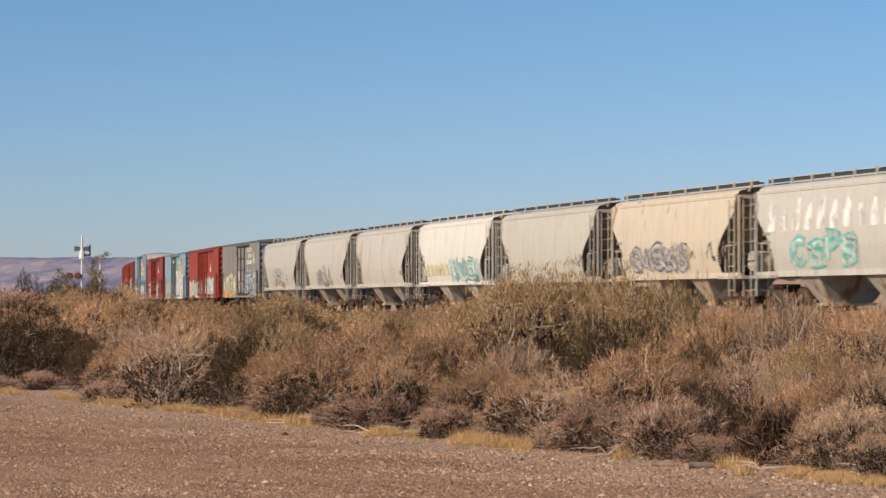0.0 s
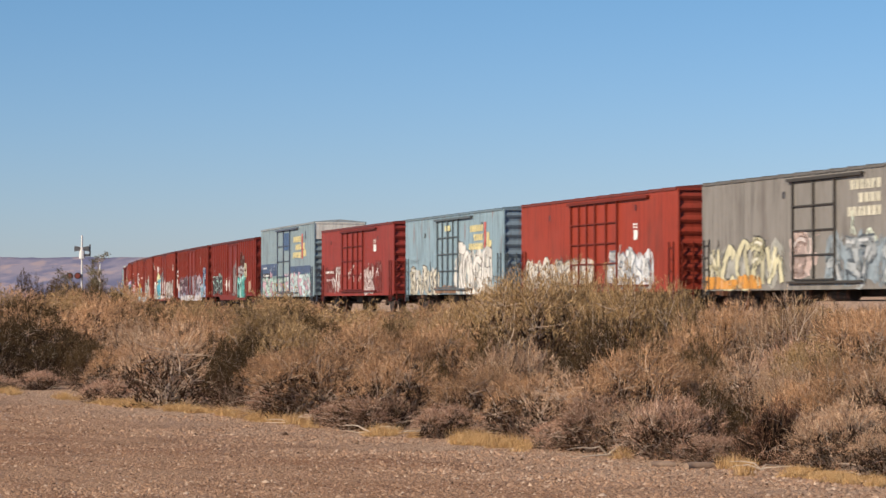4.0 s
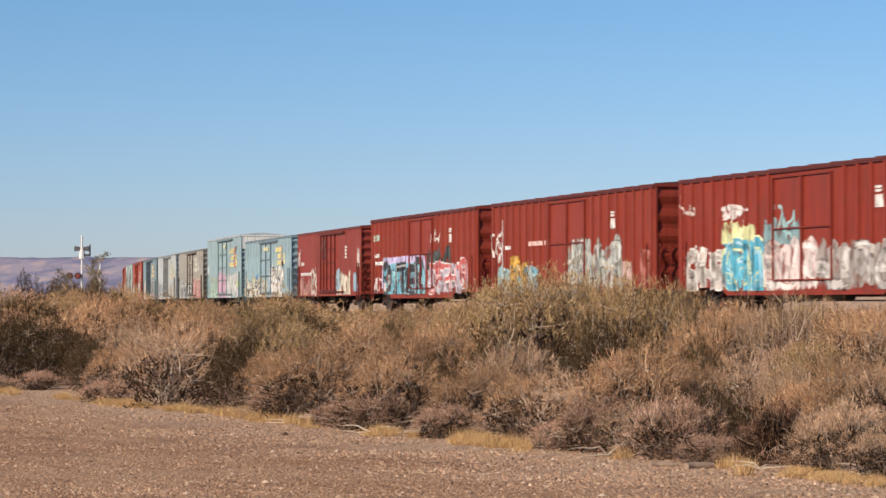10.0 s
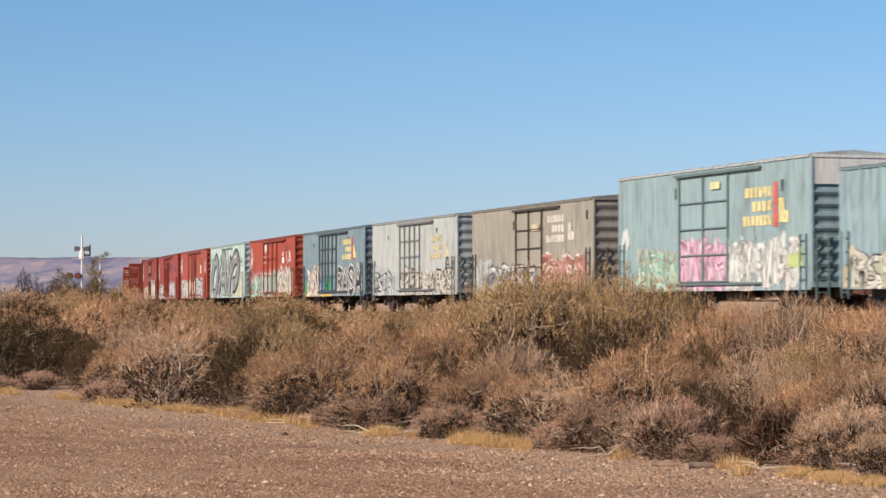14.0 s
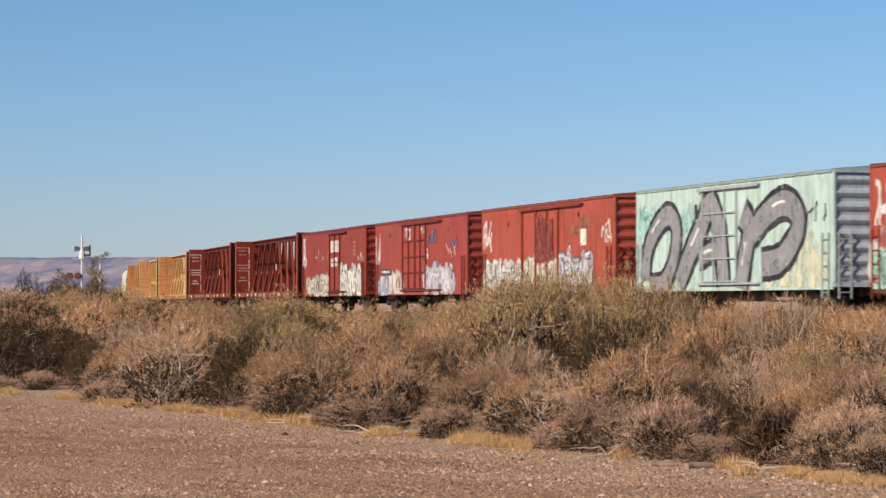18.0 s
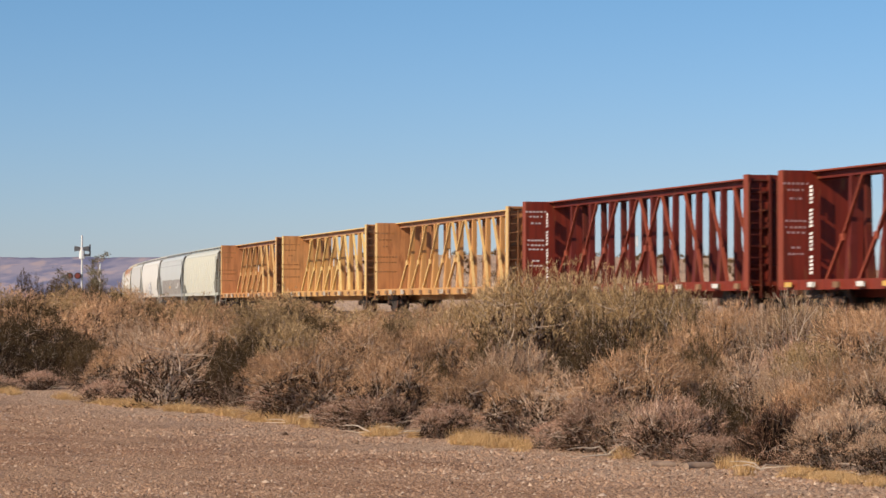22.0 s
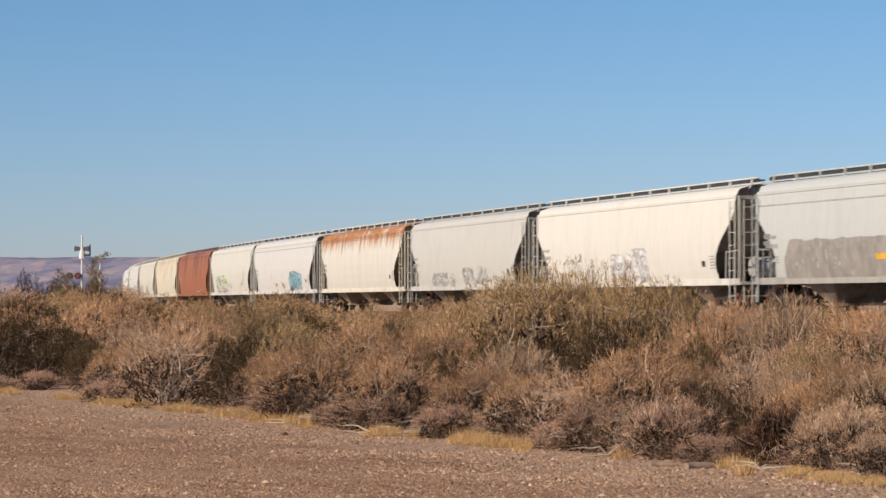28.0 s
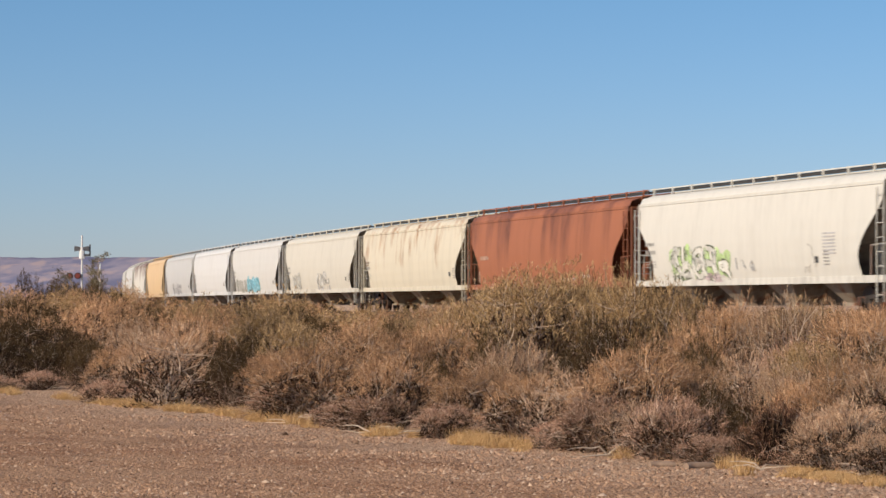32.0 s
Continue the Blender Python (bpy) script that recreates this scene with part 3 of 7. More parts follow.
def boxcar(label, L, eave, col, doors, posts=(), door_rows=4, trim=None, belly=False, ribs_end=8, smooth_top=0.0, end_col=None,
           rust=0.0, seed=0.0, gate_label="", track_rail=True, roof_col=None, door_col=None):
    """A steel boxcar; doors: (u0, u1, columns of bars) along the side."""
    W = 3.06
    car = new("boxcar")
    tagged(car, label, "freight car", "cars of the passing train")
    mat = paint(col, 0.75, rust, 0.55, seed)
    dk = paint(trim or tuple(c * 0.5 for c in col), 0.4, 0.0, 0.6)
    z0 = 1.02
    m = Mesh()
    m.box(-L / 2 + 0.02, L / 2 - 0.02, -W / 2, W / 2, z0, eave)
    part("body", m, mat, car)
    part("roof", roof_mesh(L, W, eave, 13), paint(roof_col or tuple(c * 0.55 + 0.02 for c in col), 0.5, rust, 0.5, seed), car)
    em = end_wall_mesh(W, z0, eave, ribs_end, smooth_top)
    ends = paint(end_col or col, 0.55, rust, 0.55, seed)
    lower = paint(tuple(c * 0.8 for c in col), 0.55, rust, 0.55, seed) if smooth_top else ends
    pieces = [("corner_post", (-0.04, 0.09, -W / 2, -W / 2 + 0.06, z0, eave), mat), ("corner_post", (-0.04, 0.09, W / 2 - 0.06, W / 2, z0, eave), mat),
              ("end_header", (-0.04, 0.087, -W / 2 + 0.06, W / 2 - 0.06, eave - 0.06, eave + 0.02), ends), ("end_sill", (-0.04, 0.12, -W / 2, W / 2, z0 - 0.1, z0 + 0.05), lower)]
    if smooth_top:
        pieces.append(("top_plate", (0.002, 0.06, -W / 2 + 0.06, W / 2 - 0.06, eave - smooth_top, eave - 0.06), ends))
    made = [("end_wall", em.data(lower, False, "end_wall"))]
    for name, size, mt in pieces:
        q = Mesh()
        q.box(*size)
        made.append((name, q.data(mt, False, name)))
    for name, me in made:
        for x, turn in ((L / 2, 0), (-L / 2, 180)):
            part(name, me, None, car, "horizontally corrugated end wall" if name == "end_wall" else "", pose(x, 0, 0, 0, 0, turn))
    m = Mesh()
    if belly:
        k = L * 0.29
        for y in (-W / 2 - 0.012, W / 2 - 0.02):
            a = [(-L / 2, y, z0 + 0.02), (-L / 2, y, SILL + 0.1), (-k - 0.5, y, SILL + 0.1), (-k, y, SILL - 0.16), (k, y, SILL - 0.16), (k + 0.5, y, SILL + 0.1), (L / 2, y, SILL + 0.1), (L / 2, y, z0 + 0.02)]
            m.face(a)
            m.face([(x, y + 0.03, z) for x, y_, z in a][::-1])
            for p, q in zip(a, a[1:] + a[:1]):
                m.face([p, (p[0], y + 0.03, p[2]), (q[0], y + 0.03, q[2]), q])
    else:
        for y in (-W / 2 - 0.012, W / 2 - 0.02):
            m.box(-L / 2, L / 2, y, y + 0.032, SILL, z0 + 0.02)
    part("side_sill", m, mat, car)
    m = Mesh()
    m.box(-L / 2 + 0.3, L / 2 - 0.3, -0.35, 0.35, 0.62, z0 - 0.01)
    for i in range(9):
        x = -L / 2 + 1.0 + (L - 2) * i / 8
        m.box(x - 0.06, x + 0.06, -W / 2 + 0.05, W / 2 - 0.05, SILL + 0.02, z0 - 0.01)
    part("underframe", m, STEEL, car)
    m = Mesh()
    m.box(-2.1, -0.7, -0.95, -0.40, 0.52, 0.84)
    part("brake_valve_box", m, STEEL, car)
    m = Mesh()
    m.disc((1.1, -0.72, 0.68), (1, 0, 0), 0.21, 0.75, 14)
    part("air_reservoir", m, STEEL, car)
    m = Mesh()
    m.bar((-L * 0.30, -0.6, 0.50), (L * 0.30, -0.6, 0.50), 0.05)
    part("brake_rod", m, STEEL, car)
    for u0, u1, cols in doors:
        w = (u1 - u0) * L
        at = pose(-L / 2 + L * (u0 + u1) / 2, -W / 2 - 0.004, 0)
        d = part("door", door_mesh(w, z0 + 0.12, eave - 0.22), paint(door_col or col, 0.5, rust, 0.5, seed + 1.3), car, gate_label, at)
        door_bars(d, w, z0 + 0.14, eave - 0.24, cols, door_rows, dk)
    if doors and track_rail:
        ua, ub = min(d[0] for d in doors), max(d[1] for d in doors)
        ua, ub = max(0.03, ua - 0.02), min(0.97, ub + (ub - ua) * 0.62)
        m = Mesh()
        m.box(-L / 2 + L * ua, -L / 2 + L * ub, -W / 2 - 0.13, -W / 2 - 0.003, eave - 0.19, eave - 0.13)
        m.box(-L / 2 + L * ua, -L / 2 + L * ub, -W / 2 - 0.13, -W / 2 - 0.11, eave - 0.23, eave - 0.19)
        part("door_rail", m, dk, car, "dark overhanging door rail")
        m = Mesh()
        m.box(-L / 2 + L * ua, -L / 2 + L * ub, -W / 2 - 0.12, -W / 2 - 0.013, z0 + 0.02, z0 + 0.09)
        part("door_sill", m, dk, car)
    for u in posts:
        m = shared(("post", eave, col), lambda: post_mesh(z0, eave), [mat])
        part("post", m, None, car, "", pose(-L / 2 + L * u, -W / 2, 0))
    for u in (0.022, 0.972):
        part("ladder", shared(("ladder", col, "low"), lambda: ladder_mesh(0.55, 2.6), [dk]), None, car, "", pose(-L / 2 + L * u, -W / 2 - 0.03, 0))
    part("ladder", shared(("ladder", col, "low"), lambda: ladder_mesh(0.55, 2.6), [dk]), None, car, "", pose(L / 2 + 0.1, -W / 2 + 0.35, 0, 0, 0, 90))
    running_gear(car, L)
    mids = [-L / 2 + L * u for u in posts]

    def side(x, z):
        d = min((abs(x - c) for c in mids), default=9.0)
        return -W / 2 - 0.014 - 0.085 * max(0.0, min(1.0, (0.085 - d) / 0.025))

    mk = Marks(-L / 2, L / 2, SILL + 0.05, eave, side, [c + o for c in mids for o in (-0.085, -0.06, 0.06, 0.085)])
    return car, mk


def post_mesh(z0, z1):
    m = Mesh()
    p = [(-0.085, -0.002), (-0.06, -0.085), (0.06, -0.085), (0.085, -0.002)]
    m.sheet([[(x, y, z) for x, y in p] for z in (z0 + 0.03, z1 - 0.08)][::-1])
    m.face([(x, y, z0 + 0.03) for x, y in p])
    m.face([(x, y, z1 - 0.08) for x, y in p][::-1])
    return m


def hatch(car, mk, u, w, col=BLACK, h=0.06):
    panel(car, mk, u, u + 0.012, w - h, w, col, "vent_plate")


def heritage_mark(car, mk, u0=0.72, w1=0.80, col=YELLOW, red=True, s=1.0):
    """The owner's three lines of lettering and its emblem, as plain bars."""
    for r, (a, c) in enumerate(((0.0, 6), (0.035, 4), (-0.01, 7))):
        bars(car, mk, u0 + a * s, u0 + 0.13 * s, w1 - 0.10 - r * 0.112, w1 - r * 0.112, col, 1, c, "", 0.8)
    if red:
        panel(car, mk, u0 + 0.135 * s, u0 + 0.155 * s, w1 - 0.32, w1 + 0.03, (0.62, 0.13, 0.10), "emblem")
    panel(car, mk, u0 + 0.16 * s, u0 + 0.185 * s, w1 - 0.29, w1 - 0.1, col, "emblem")
    panel(car, mk, u0 + 0.185 * s, u0 + 0.205 * s, w1 - 0.29, w1 - 0.2, col, "emblem")


# covered hoppers
def rust_top(rgb, rust, lo, hi, cover, streak=0.22, scale=1.5):
    """Paint with rust that runs down from the roof edge in soft streaks."""
    mat = bpy.data.materials.new("rust_streaked_paint")
    n, l, b = nodes_of(mat)
    co = n.new("ShaderNodeTexCoord")
    sep = n.new("ShaderNodeSeparateXYZ")
    l.new(co.outputs["Object"], sep.inputs[0])
    ramp = n.new("ShaderNodeMapRange")
    ramp.inputs[1].default_value, ramp.inputs[2].default_value = lo, hi
    l.new(sep.outputs[2], ramp.inputs[0])
    st = field(n, l, scale, (1.0, 1.0, streak), 7, 0.0, 1.0)
    add = n.new("ShaderNodeMath")
    add.operation = "MULTIPLY_ADD"
    add.inputs[1].default_value = cover
    l.new(ramp.outputs[0], add.inputs[0])
    l.new(st, add.inputs[2])
    cutm = n.new("ShaderNodeMapRange")
    cutm.inputs[1].default_value, cutm.inputs[2].default_value = 0.62, 0.86
    l.new(add.outputs[0], cutm.inputs[0])
    gate = n.new("ShaderNodeMath")
    gate.operation = "MULTIPLY"
    near = n.new("ShaderNodeMapRange")
    near.inputs[1].default_value, near.inputs[2].default_value = 0.0, 0.25
    l.new(ramp.outputs[0], near.inputs[0])
    l.new(cutm.outputs[0], gate.inputs[0])
    l.new(near.outputs[0], gate.inputs[1])
    c = mixed(n, l, rgb, tuple(v * 0.75 for v in rgb), field(n, l, 1.2, (2, 2, 0.3), 5, 0.45, 0.8, 0.5))
    tone = mixed(n, l, rust, tuple(v * 0.55 for v in rust), field(n, l, 4.0, (1.5, 1.5, 0.4), 6, 0.4, 0.65))
    c = mixed(n, l, c, tone, gate.outputs[0])
    l.new(c, b.inputs["Base Color"])
    b.inputs["Roughness"].default_value = 0.6
    return mat


def hopper_profile(short):
    if short:
        return [(1.40, 1.40), (1.49, 1.78), (1.56, 2.2), (1.58, 2.67), (1.56, 3.15), (1.50, 3.62), (1.42, 4.03), (1.30, 4.19), (0.9, 4.29), (0.0, 4.33)]
    return [(1.46, 1.20), (1.53, 1.55), (1.58, 2.0), (1.60, 2.5), (1.58, 3.0), (1.53, 3.5), (1.46, 4.0), (1.34, 4.24), (0.9, 4.38), (0.0, 4.42)]


def hopper(label, L, col, short=False, ribbed=False, rust=0.0, bays=3, seed=0.0, roof_rust=0.0, straight=False, sill_col=None, board_col=None, skin=None):
    """A curve-sided covered hopper with roof walk, ladders, end cages and outlet bays."""
    car = new("covered_hopper")
    tagged(car, label, "freight car", "cars of the passing train")
    mat = skin or paint(col, 0.24 if short else 0.13, rust, 0.5, seed)
    prof = hopper_profile(short)
    ys, zs = [p[0] for p in prof[:7]], [p[1] for p in prof[:7]]
    low, eave = zs[0], zs[6]

    def surf(x, z):
        return -float(np.interp(z, zs, ys)) - 0.006

    half = L / 2 - 0.45
    deep = 1.35 if short else 1.5

    def cut(z):
        k = max(0.0, min(1.0, (eave - 0.1 - z) / (eave - low)))
        if straight:
            return 0.05 + 1.45 * max(0.0, k - 0.35) / 0.65
        k = max(0.0, k - 0.12) / 0.88
        return 0.05 + deep * math.sin(min(1.0, k * 1.12) * math.pi * 0.60) ** 1.6

    fine = []
    for (ya, za), (yb, zb) in zip(prof, prof[1:]):
        n = 4 if za < eave else 1
        fine += [(ya + (yb - ya) * i / n, za + (zb - za) * i / n) for i in range(n)]
    fine.append(prof[-1])
    shell = fine + [(-y, z) for y, z in fine[-2::-1]]
    m = Mesh()
    rows = []
    for side_x in (-1, -0.34, 0.34, 1):
        rows.append([(side_x * (half - cut(z)), -y, z) for y, z in shell])
    m.sheet(rows)
    part("body", m, mat, car, smooth=True)
    for sx in (-1, 1):
        m = Mesh()
        inner = []
        for y, z in shell:
            k = max(0.0, min(1.0, (eave - z) / (eave - low)))
            inner.append((sx * (half - cut(z) - 0.25 - 2.2 * k * k), -y * 0.98, z))
        outer = [(sx * (half - cut(z)), -y, z) for y, z in shell]
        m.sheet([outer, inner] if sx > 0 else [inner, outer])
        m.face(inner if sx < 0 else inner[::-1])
        # body colour darkened and browned: the recess's shade is put into it
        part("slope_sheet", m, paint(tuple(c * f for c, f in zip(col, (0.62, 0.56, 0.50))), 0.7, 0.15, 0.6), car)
    if ribbed:
        n = 17
        for i in range(n):
            x = -half + 0.9 + (2 * half - 1.8) * i / (n - 1)
            zb = low + 0.05 + max(0.0, (abs(x) - (half - 1.45)) / 1.45) * (eave - low) * 0.62
            r = Mesh()
            pts = [z for z in (zb, 2.0, 2.5, 3.0, 3.5, eave - 0.05) if z >= zb]
            for dx0, dx1 in ((-0.05, 0.05),):
                r.sheet([[(dx0 - 0.03, surf(0, z) + 0.006, z), (dx0, surf(0, z) - 0.09, z), (dx1, surf(0, z) - 0.09, z), (dx1 + 0.03, surf(0, z) + 0.006, z)] for z in pts][::-1])
            part("rib", r, mat, car, "", pose(x, 0, 0))
    m = Mesh()
    for y in (-1.0, 1.0):
        yy = y * (ys[0] + 0.02)
        m.box(-L / 2 + 0.25, L / 2 - 0.25, min(yy, yy - y * 0.06), max(yy, yy - y * 0.06), low - (0.13 if short else 0.17), low + 0.05)
    part("side_sill", m, paint(sill_col or col, 0.45, rust, 0.5, seed), car)
    # eave strip
    m = Mesh()
    for y in (-1, 1):
        yy = y * (ys[6] + 0.03)
        m.box(-half + 0.05, half - 0.05, min(yy, yy - y * 0.05), max(yy, yy - y * 0.05), eave - 0.05, eave + 0.05)
    part("roof_edge", m, mat, car)
    # roof walk
    top = prof[-1][1]
    m = Mesh()
    for y in (-0.62, 0.62):
        m.box(-L / 2 + 0.35, L / 2 - 0.35, y - 0.16, y + 0.16, top + 0.10, top + 0.15)
    for y in (-0.80, 0.80):
        m.box(-L / 2 + 0.1, L / 2 - 0.1, y - 0.02, y + 0.02, top + 0.05, top + 0.17)
    part("roof_walk", m, paint(board_col or (0.05, 0.05, 0.05), 0.5, 0.0, 0.6), car, "dark grating roof walk")
    m = Mesh()
    for y in (-0.84, 0.84):
        m.box(-L / 2 + 0.1, L / 2 - 0.1, y - 0.02, y + 0.02, top + 0.175, top + (0.19 if short else 0.215))
    part("walk_edge", m, paint(tuple(min(1.0, c * 1.05) for c in col), 0.4), car, "pale edge rail of the roof walk")
    m = Mesh()
    n = 9 if short else 12
    m.bar((0, -0.98, top - 0.16), (0, -0.87, top + 0.03), 0.05)
    m.bar((0, -0.87, top + 0.03), (0, -0.87, top + 0.23), 0.055)
    bracket = m.data(paint(col, 0.3), False, "walk_bracket")
    for i in range(n):
        for turn in (0, 180):
            part("walk_bracket", bracket, None, car, "", pose(-L / 2 + 0.5 + (L - 1.0) * i / (n - 1), 0, 0, 0, 0, turn))
    # hatches
    m = Mesh()
    m.box(-half + 0.6, half - 0.6, -0.3, 0.3, top - 0.01, top + 0.09)
    part("hatch_cover", m, mat, car)
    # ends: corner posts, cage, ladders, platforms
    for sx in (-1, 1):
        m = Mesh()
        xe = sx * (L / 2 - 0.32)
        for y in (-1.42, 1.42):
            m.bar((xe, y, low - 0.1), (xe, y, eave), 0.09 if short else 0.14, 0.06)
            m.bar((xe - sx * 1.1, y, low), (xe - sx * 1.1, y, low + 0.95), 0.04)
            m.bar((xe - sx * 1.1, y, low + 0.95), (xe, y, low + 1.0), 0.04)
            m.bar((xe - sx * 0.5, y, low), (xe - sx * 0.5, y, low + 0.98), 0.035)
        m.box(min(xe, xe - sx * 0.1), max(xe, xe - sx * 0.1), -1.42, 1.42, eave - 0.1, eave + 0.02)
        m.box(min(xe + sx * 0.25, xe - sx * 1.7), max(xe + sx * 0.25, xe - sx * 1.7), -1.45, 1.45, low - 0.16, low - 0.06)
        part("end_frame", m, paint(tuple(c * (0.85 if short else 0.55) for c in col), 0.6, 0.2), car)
        m = Mesh()
        m.disc((xe - sx * 0.75, 0.1, low + 0.45), (0, 1, 0), 0.34, 0.7, 14)
        part("air_tank", m, paint(tuple(c * 0.9 for c in col), 0.6, 0.1), car)
        for k in (0.0, 0.55):
            part("ladder", shared(("ladder", col, short), lambda: ladder_mesh(low - 0.75, eave - 0.15, 0.44, 0.017), [paint(tuple(c * 0.8 for c in col), 0.4)]), None, car, "",
                 pose(sx * (L / 2 - 0.55), -1.56, 0) if k == 0 else pose(sx * (L / 2 - 0.20), -1.1, 0, 0, 0, 90 * sx))
    # outlet bays
    span = 2 * (half - deep)
    w = min(span / bays * 0.5, 0.72 if short else 0.95)
    m = Mesh()
    a = [(-w, -1.35, low - 0.1), (w, -1.35, low - 0.1), (w, 1.35, low - 0.1), (-w, 1.35, low - 0.1)]
    b = [(-0.32, -0.75, 0.42), (0.32, -0.75, 0.42), (0.32, 0.75, 0.42), (-0.32, 0.75, 0.42)]
    for j in range(4):
        m.face([a[j], a[(j + 1) % 4], b[(j + 1) % 4], b[j]])
    m.face(b)
    m.box(-0.42, 0.42, -0.85, 0.85, 0.34, 0.43)
    # long cars' bays are painted darker, as the shade beneath the body
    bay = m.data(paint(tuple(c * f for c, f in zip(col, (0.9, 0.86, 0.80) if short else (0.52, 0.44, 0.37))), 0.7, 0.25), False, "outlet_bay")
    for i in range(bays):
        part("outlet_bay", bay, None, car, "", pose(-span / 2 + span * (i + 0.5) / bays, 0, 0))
    running_gear(car, L, 1.75)
    mk = Marks(-half, half, low, eave, surf)
    return car, mk


def stencils(car, mk, col=(0.25, 0.25, 0.25), left=0.06, right=0.84):
    bars(car, mk, left, left + 0.045, 0.44, 0.50, col, 1, 4)
    bars(car, mk, left, left + 0.05, 0.33, 0.40, col, 1, 5)
    bars(car, mk, left, left + 0.07, 0.16, 0.26, col, 3, 2, "", 0.4)
    bars(car, mk, right, right + 0.05, 0.12, 0.3, col, 5, 1, "", 0.4)
    panel(car, mk, right - 0.035, right - 0.02, 0.17, 0.24, (0.06, 0.06, 0.06), "service_plate")


# centre-beam flatcars
def centerbeam(label, col, L=22.75, seed=0.0, dark=None, panel_rust=0.0, top=4.56):
    car = new("centerbeam_flatcar")
    tagged(car, label, "freight car", "cars of the passing train")
    mat = paint(col, 0.6, panel_rust, 0.55, seed)
    deck = 1.14
    m = Mesh()
    m.box(-L / 2, L / 2, -1.5, 1.5, deck - 0.14, deck)
    for y in (-1.52, 1.46):
        m.box(-L / 2, L / 2, y, y + 0.06, deck - 0.30, deck + 0.02)
    m.box(-L / 2 + 0.3, L / 2 - 0.3, -0.3, 0.3, 0.6, deck - 0.14)
    part("deck", m, mat, car)
    # darker copy: shade under the flange and on posts put into the paint
    shaded = paint(tuple(c * f for c, f in zip(col, (0.62, 0.60, 0.9))), 0.5, 0.05, 0.6, seed)
    # rust patches, over a base darkened as shade on far posts and ribs
    rusty_shade = paint(tuple(c * f for c, f in zip(col, (0.55, 0.48, 0.6))), 0.6, 0.5, 0.7, seed)
    # paler copy, with the light caught by the top flange in its colour
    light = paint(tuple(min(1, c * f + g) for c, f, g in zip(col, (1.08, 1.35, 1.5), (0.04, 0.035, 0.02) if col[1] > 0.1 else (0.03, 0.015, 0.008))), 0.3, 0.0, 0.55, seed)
    m = Mesh()
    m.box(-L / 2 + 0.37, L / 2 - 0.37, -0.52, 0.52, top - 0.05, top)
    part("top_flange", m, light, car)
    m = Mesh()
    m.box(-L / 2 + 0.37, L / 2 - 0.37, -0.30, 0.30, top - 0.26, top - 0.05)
    part("top_chord", m, shaded, car)
    n = 11
    sp = (L - 1.0) / (n - 1)
    xs = [-L / 2 + 0.5 + i * sp for i in range(n)]

    def post(sy):
        q = Mesh()
        levels = ((deck, 0.34, 0.145, 0.16), (2.30, 0.29, 0.12, 0.13), (2.55, 0.27, 0.095, 0.11), (top - 0.26, 0.25, 0.085, 0.10))
        rows = []
        for z, y, w, d in levels:
            y *= sy
            rows.append([(-w, y - d, z), (w, y - d, z), (w, y + d, z), (-w, y + d, z), (-w, y - d, z)])
        q.sheet(rows)
        return q

    for x in xs[1:-1]:
        part("post", shared(("near_post", col, seed), lambda: post(-1), [mat if col[1] > 0.1 else shaded]), None, car, "", pose(x, 0, 0))
        part("post", shared(("far_post", col, seed), lambda: post(1), [rusty_shade]), None, car, "", pose(x, 0, 0))
    for i in range(1, n - 1):
        a = xs[i]
        side = 1 if i < n / 2 - 0.5 else -1
        for way in (side, -side) if i == n // 2 else (side,):
            q = Mesh()
            q.bar((a - way * 0.5 * sp, -0.60, deck + 0.02), (a - way * 0.12 * sp, -0.46, deck + 1.35), 0.12, 0.08)
            q.bar((a - way * 0.12 * sp, -0.46, deck + 1.35), (a + way * 0.44 * sp, -0.40, top - 0.28), 0.11, 0.07)
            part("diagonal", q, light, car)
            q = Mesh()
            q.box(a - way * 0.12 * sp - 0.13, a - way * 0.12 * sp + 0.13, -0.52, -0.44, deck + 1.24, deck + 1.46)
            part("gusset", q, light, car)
    # bulkheads: plate towards the load, ribs outside
    for sx in (-1, 1):
        m = Mesh()
        x = sx * (L / 2 - 0.2)
        xi = x - sx * 0.16
        m.box(min(x, xi), max(x, xi), -1.5, 1.5, deck, top)
        part("bulkhead", m, paint(tuple(c * f for c, f in zip(col, (0.90, 0.76, 0.8))), 0.7, 0.05, 0.6, seed), car, "tall steel end bulkhead")
        m = Mesh()
        m.box(min(x + sx * 0.2, xi), max(x + sx * 0.2, xi), -1.53, -1.501, deck - 0.2, top)
        part("bulkhead_edge", m, light, car)
        m = Mesh()
        for y in (-1.5, -0.75, 0.0, 0.66, 1.42):
            m.box(min(x, x + sx * 0.2), max(x, x + sx * 0.2), y, y + 0.08, deck - 0.2, top)
        for z in (1.7, 2.3, 2.9, 3.5, 4.1, 4.5):
            m.box(min(x, x + sx * 0.13), max(x, x + sx * 0.13), -1.5, 1.5, z - 0.03, z + 0.03)
        part("bulkhead_rib", m, rusty_shade, car, "outer ribs, rust-brown and darkened for shade")
        part("ladder", shared(("ladder", col, "beam"), lambda: ladder_mesh(0.6, 4.4), [rusty_shade]), None, car, "", pose(sx * (L / 2 + 0.03), -1.3, 0, 0, 0, 90 * sx))
    m = Mesh()
    for i in range(14):
        x = -L / 2 + 0.8 + (L - 1.6) * i / 13
        m.box(x - 0.16, x + 0.16, -1.62, -1.522, deck - 0.24, deck - 0.06)
    part("winch", m, paint((0.30, 0.18, 0.10), 0.5, 0.2), car, "row of strap winches along the deck edge")
    running_gear(car, L, 2.3)
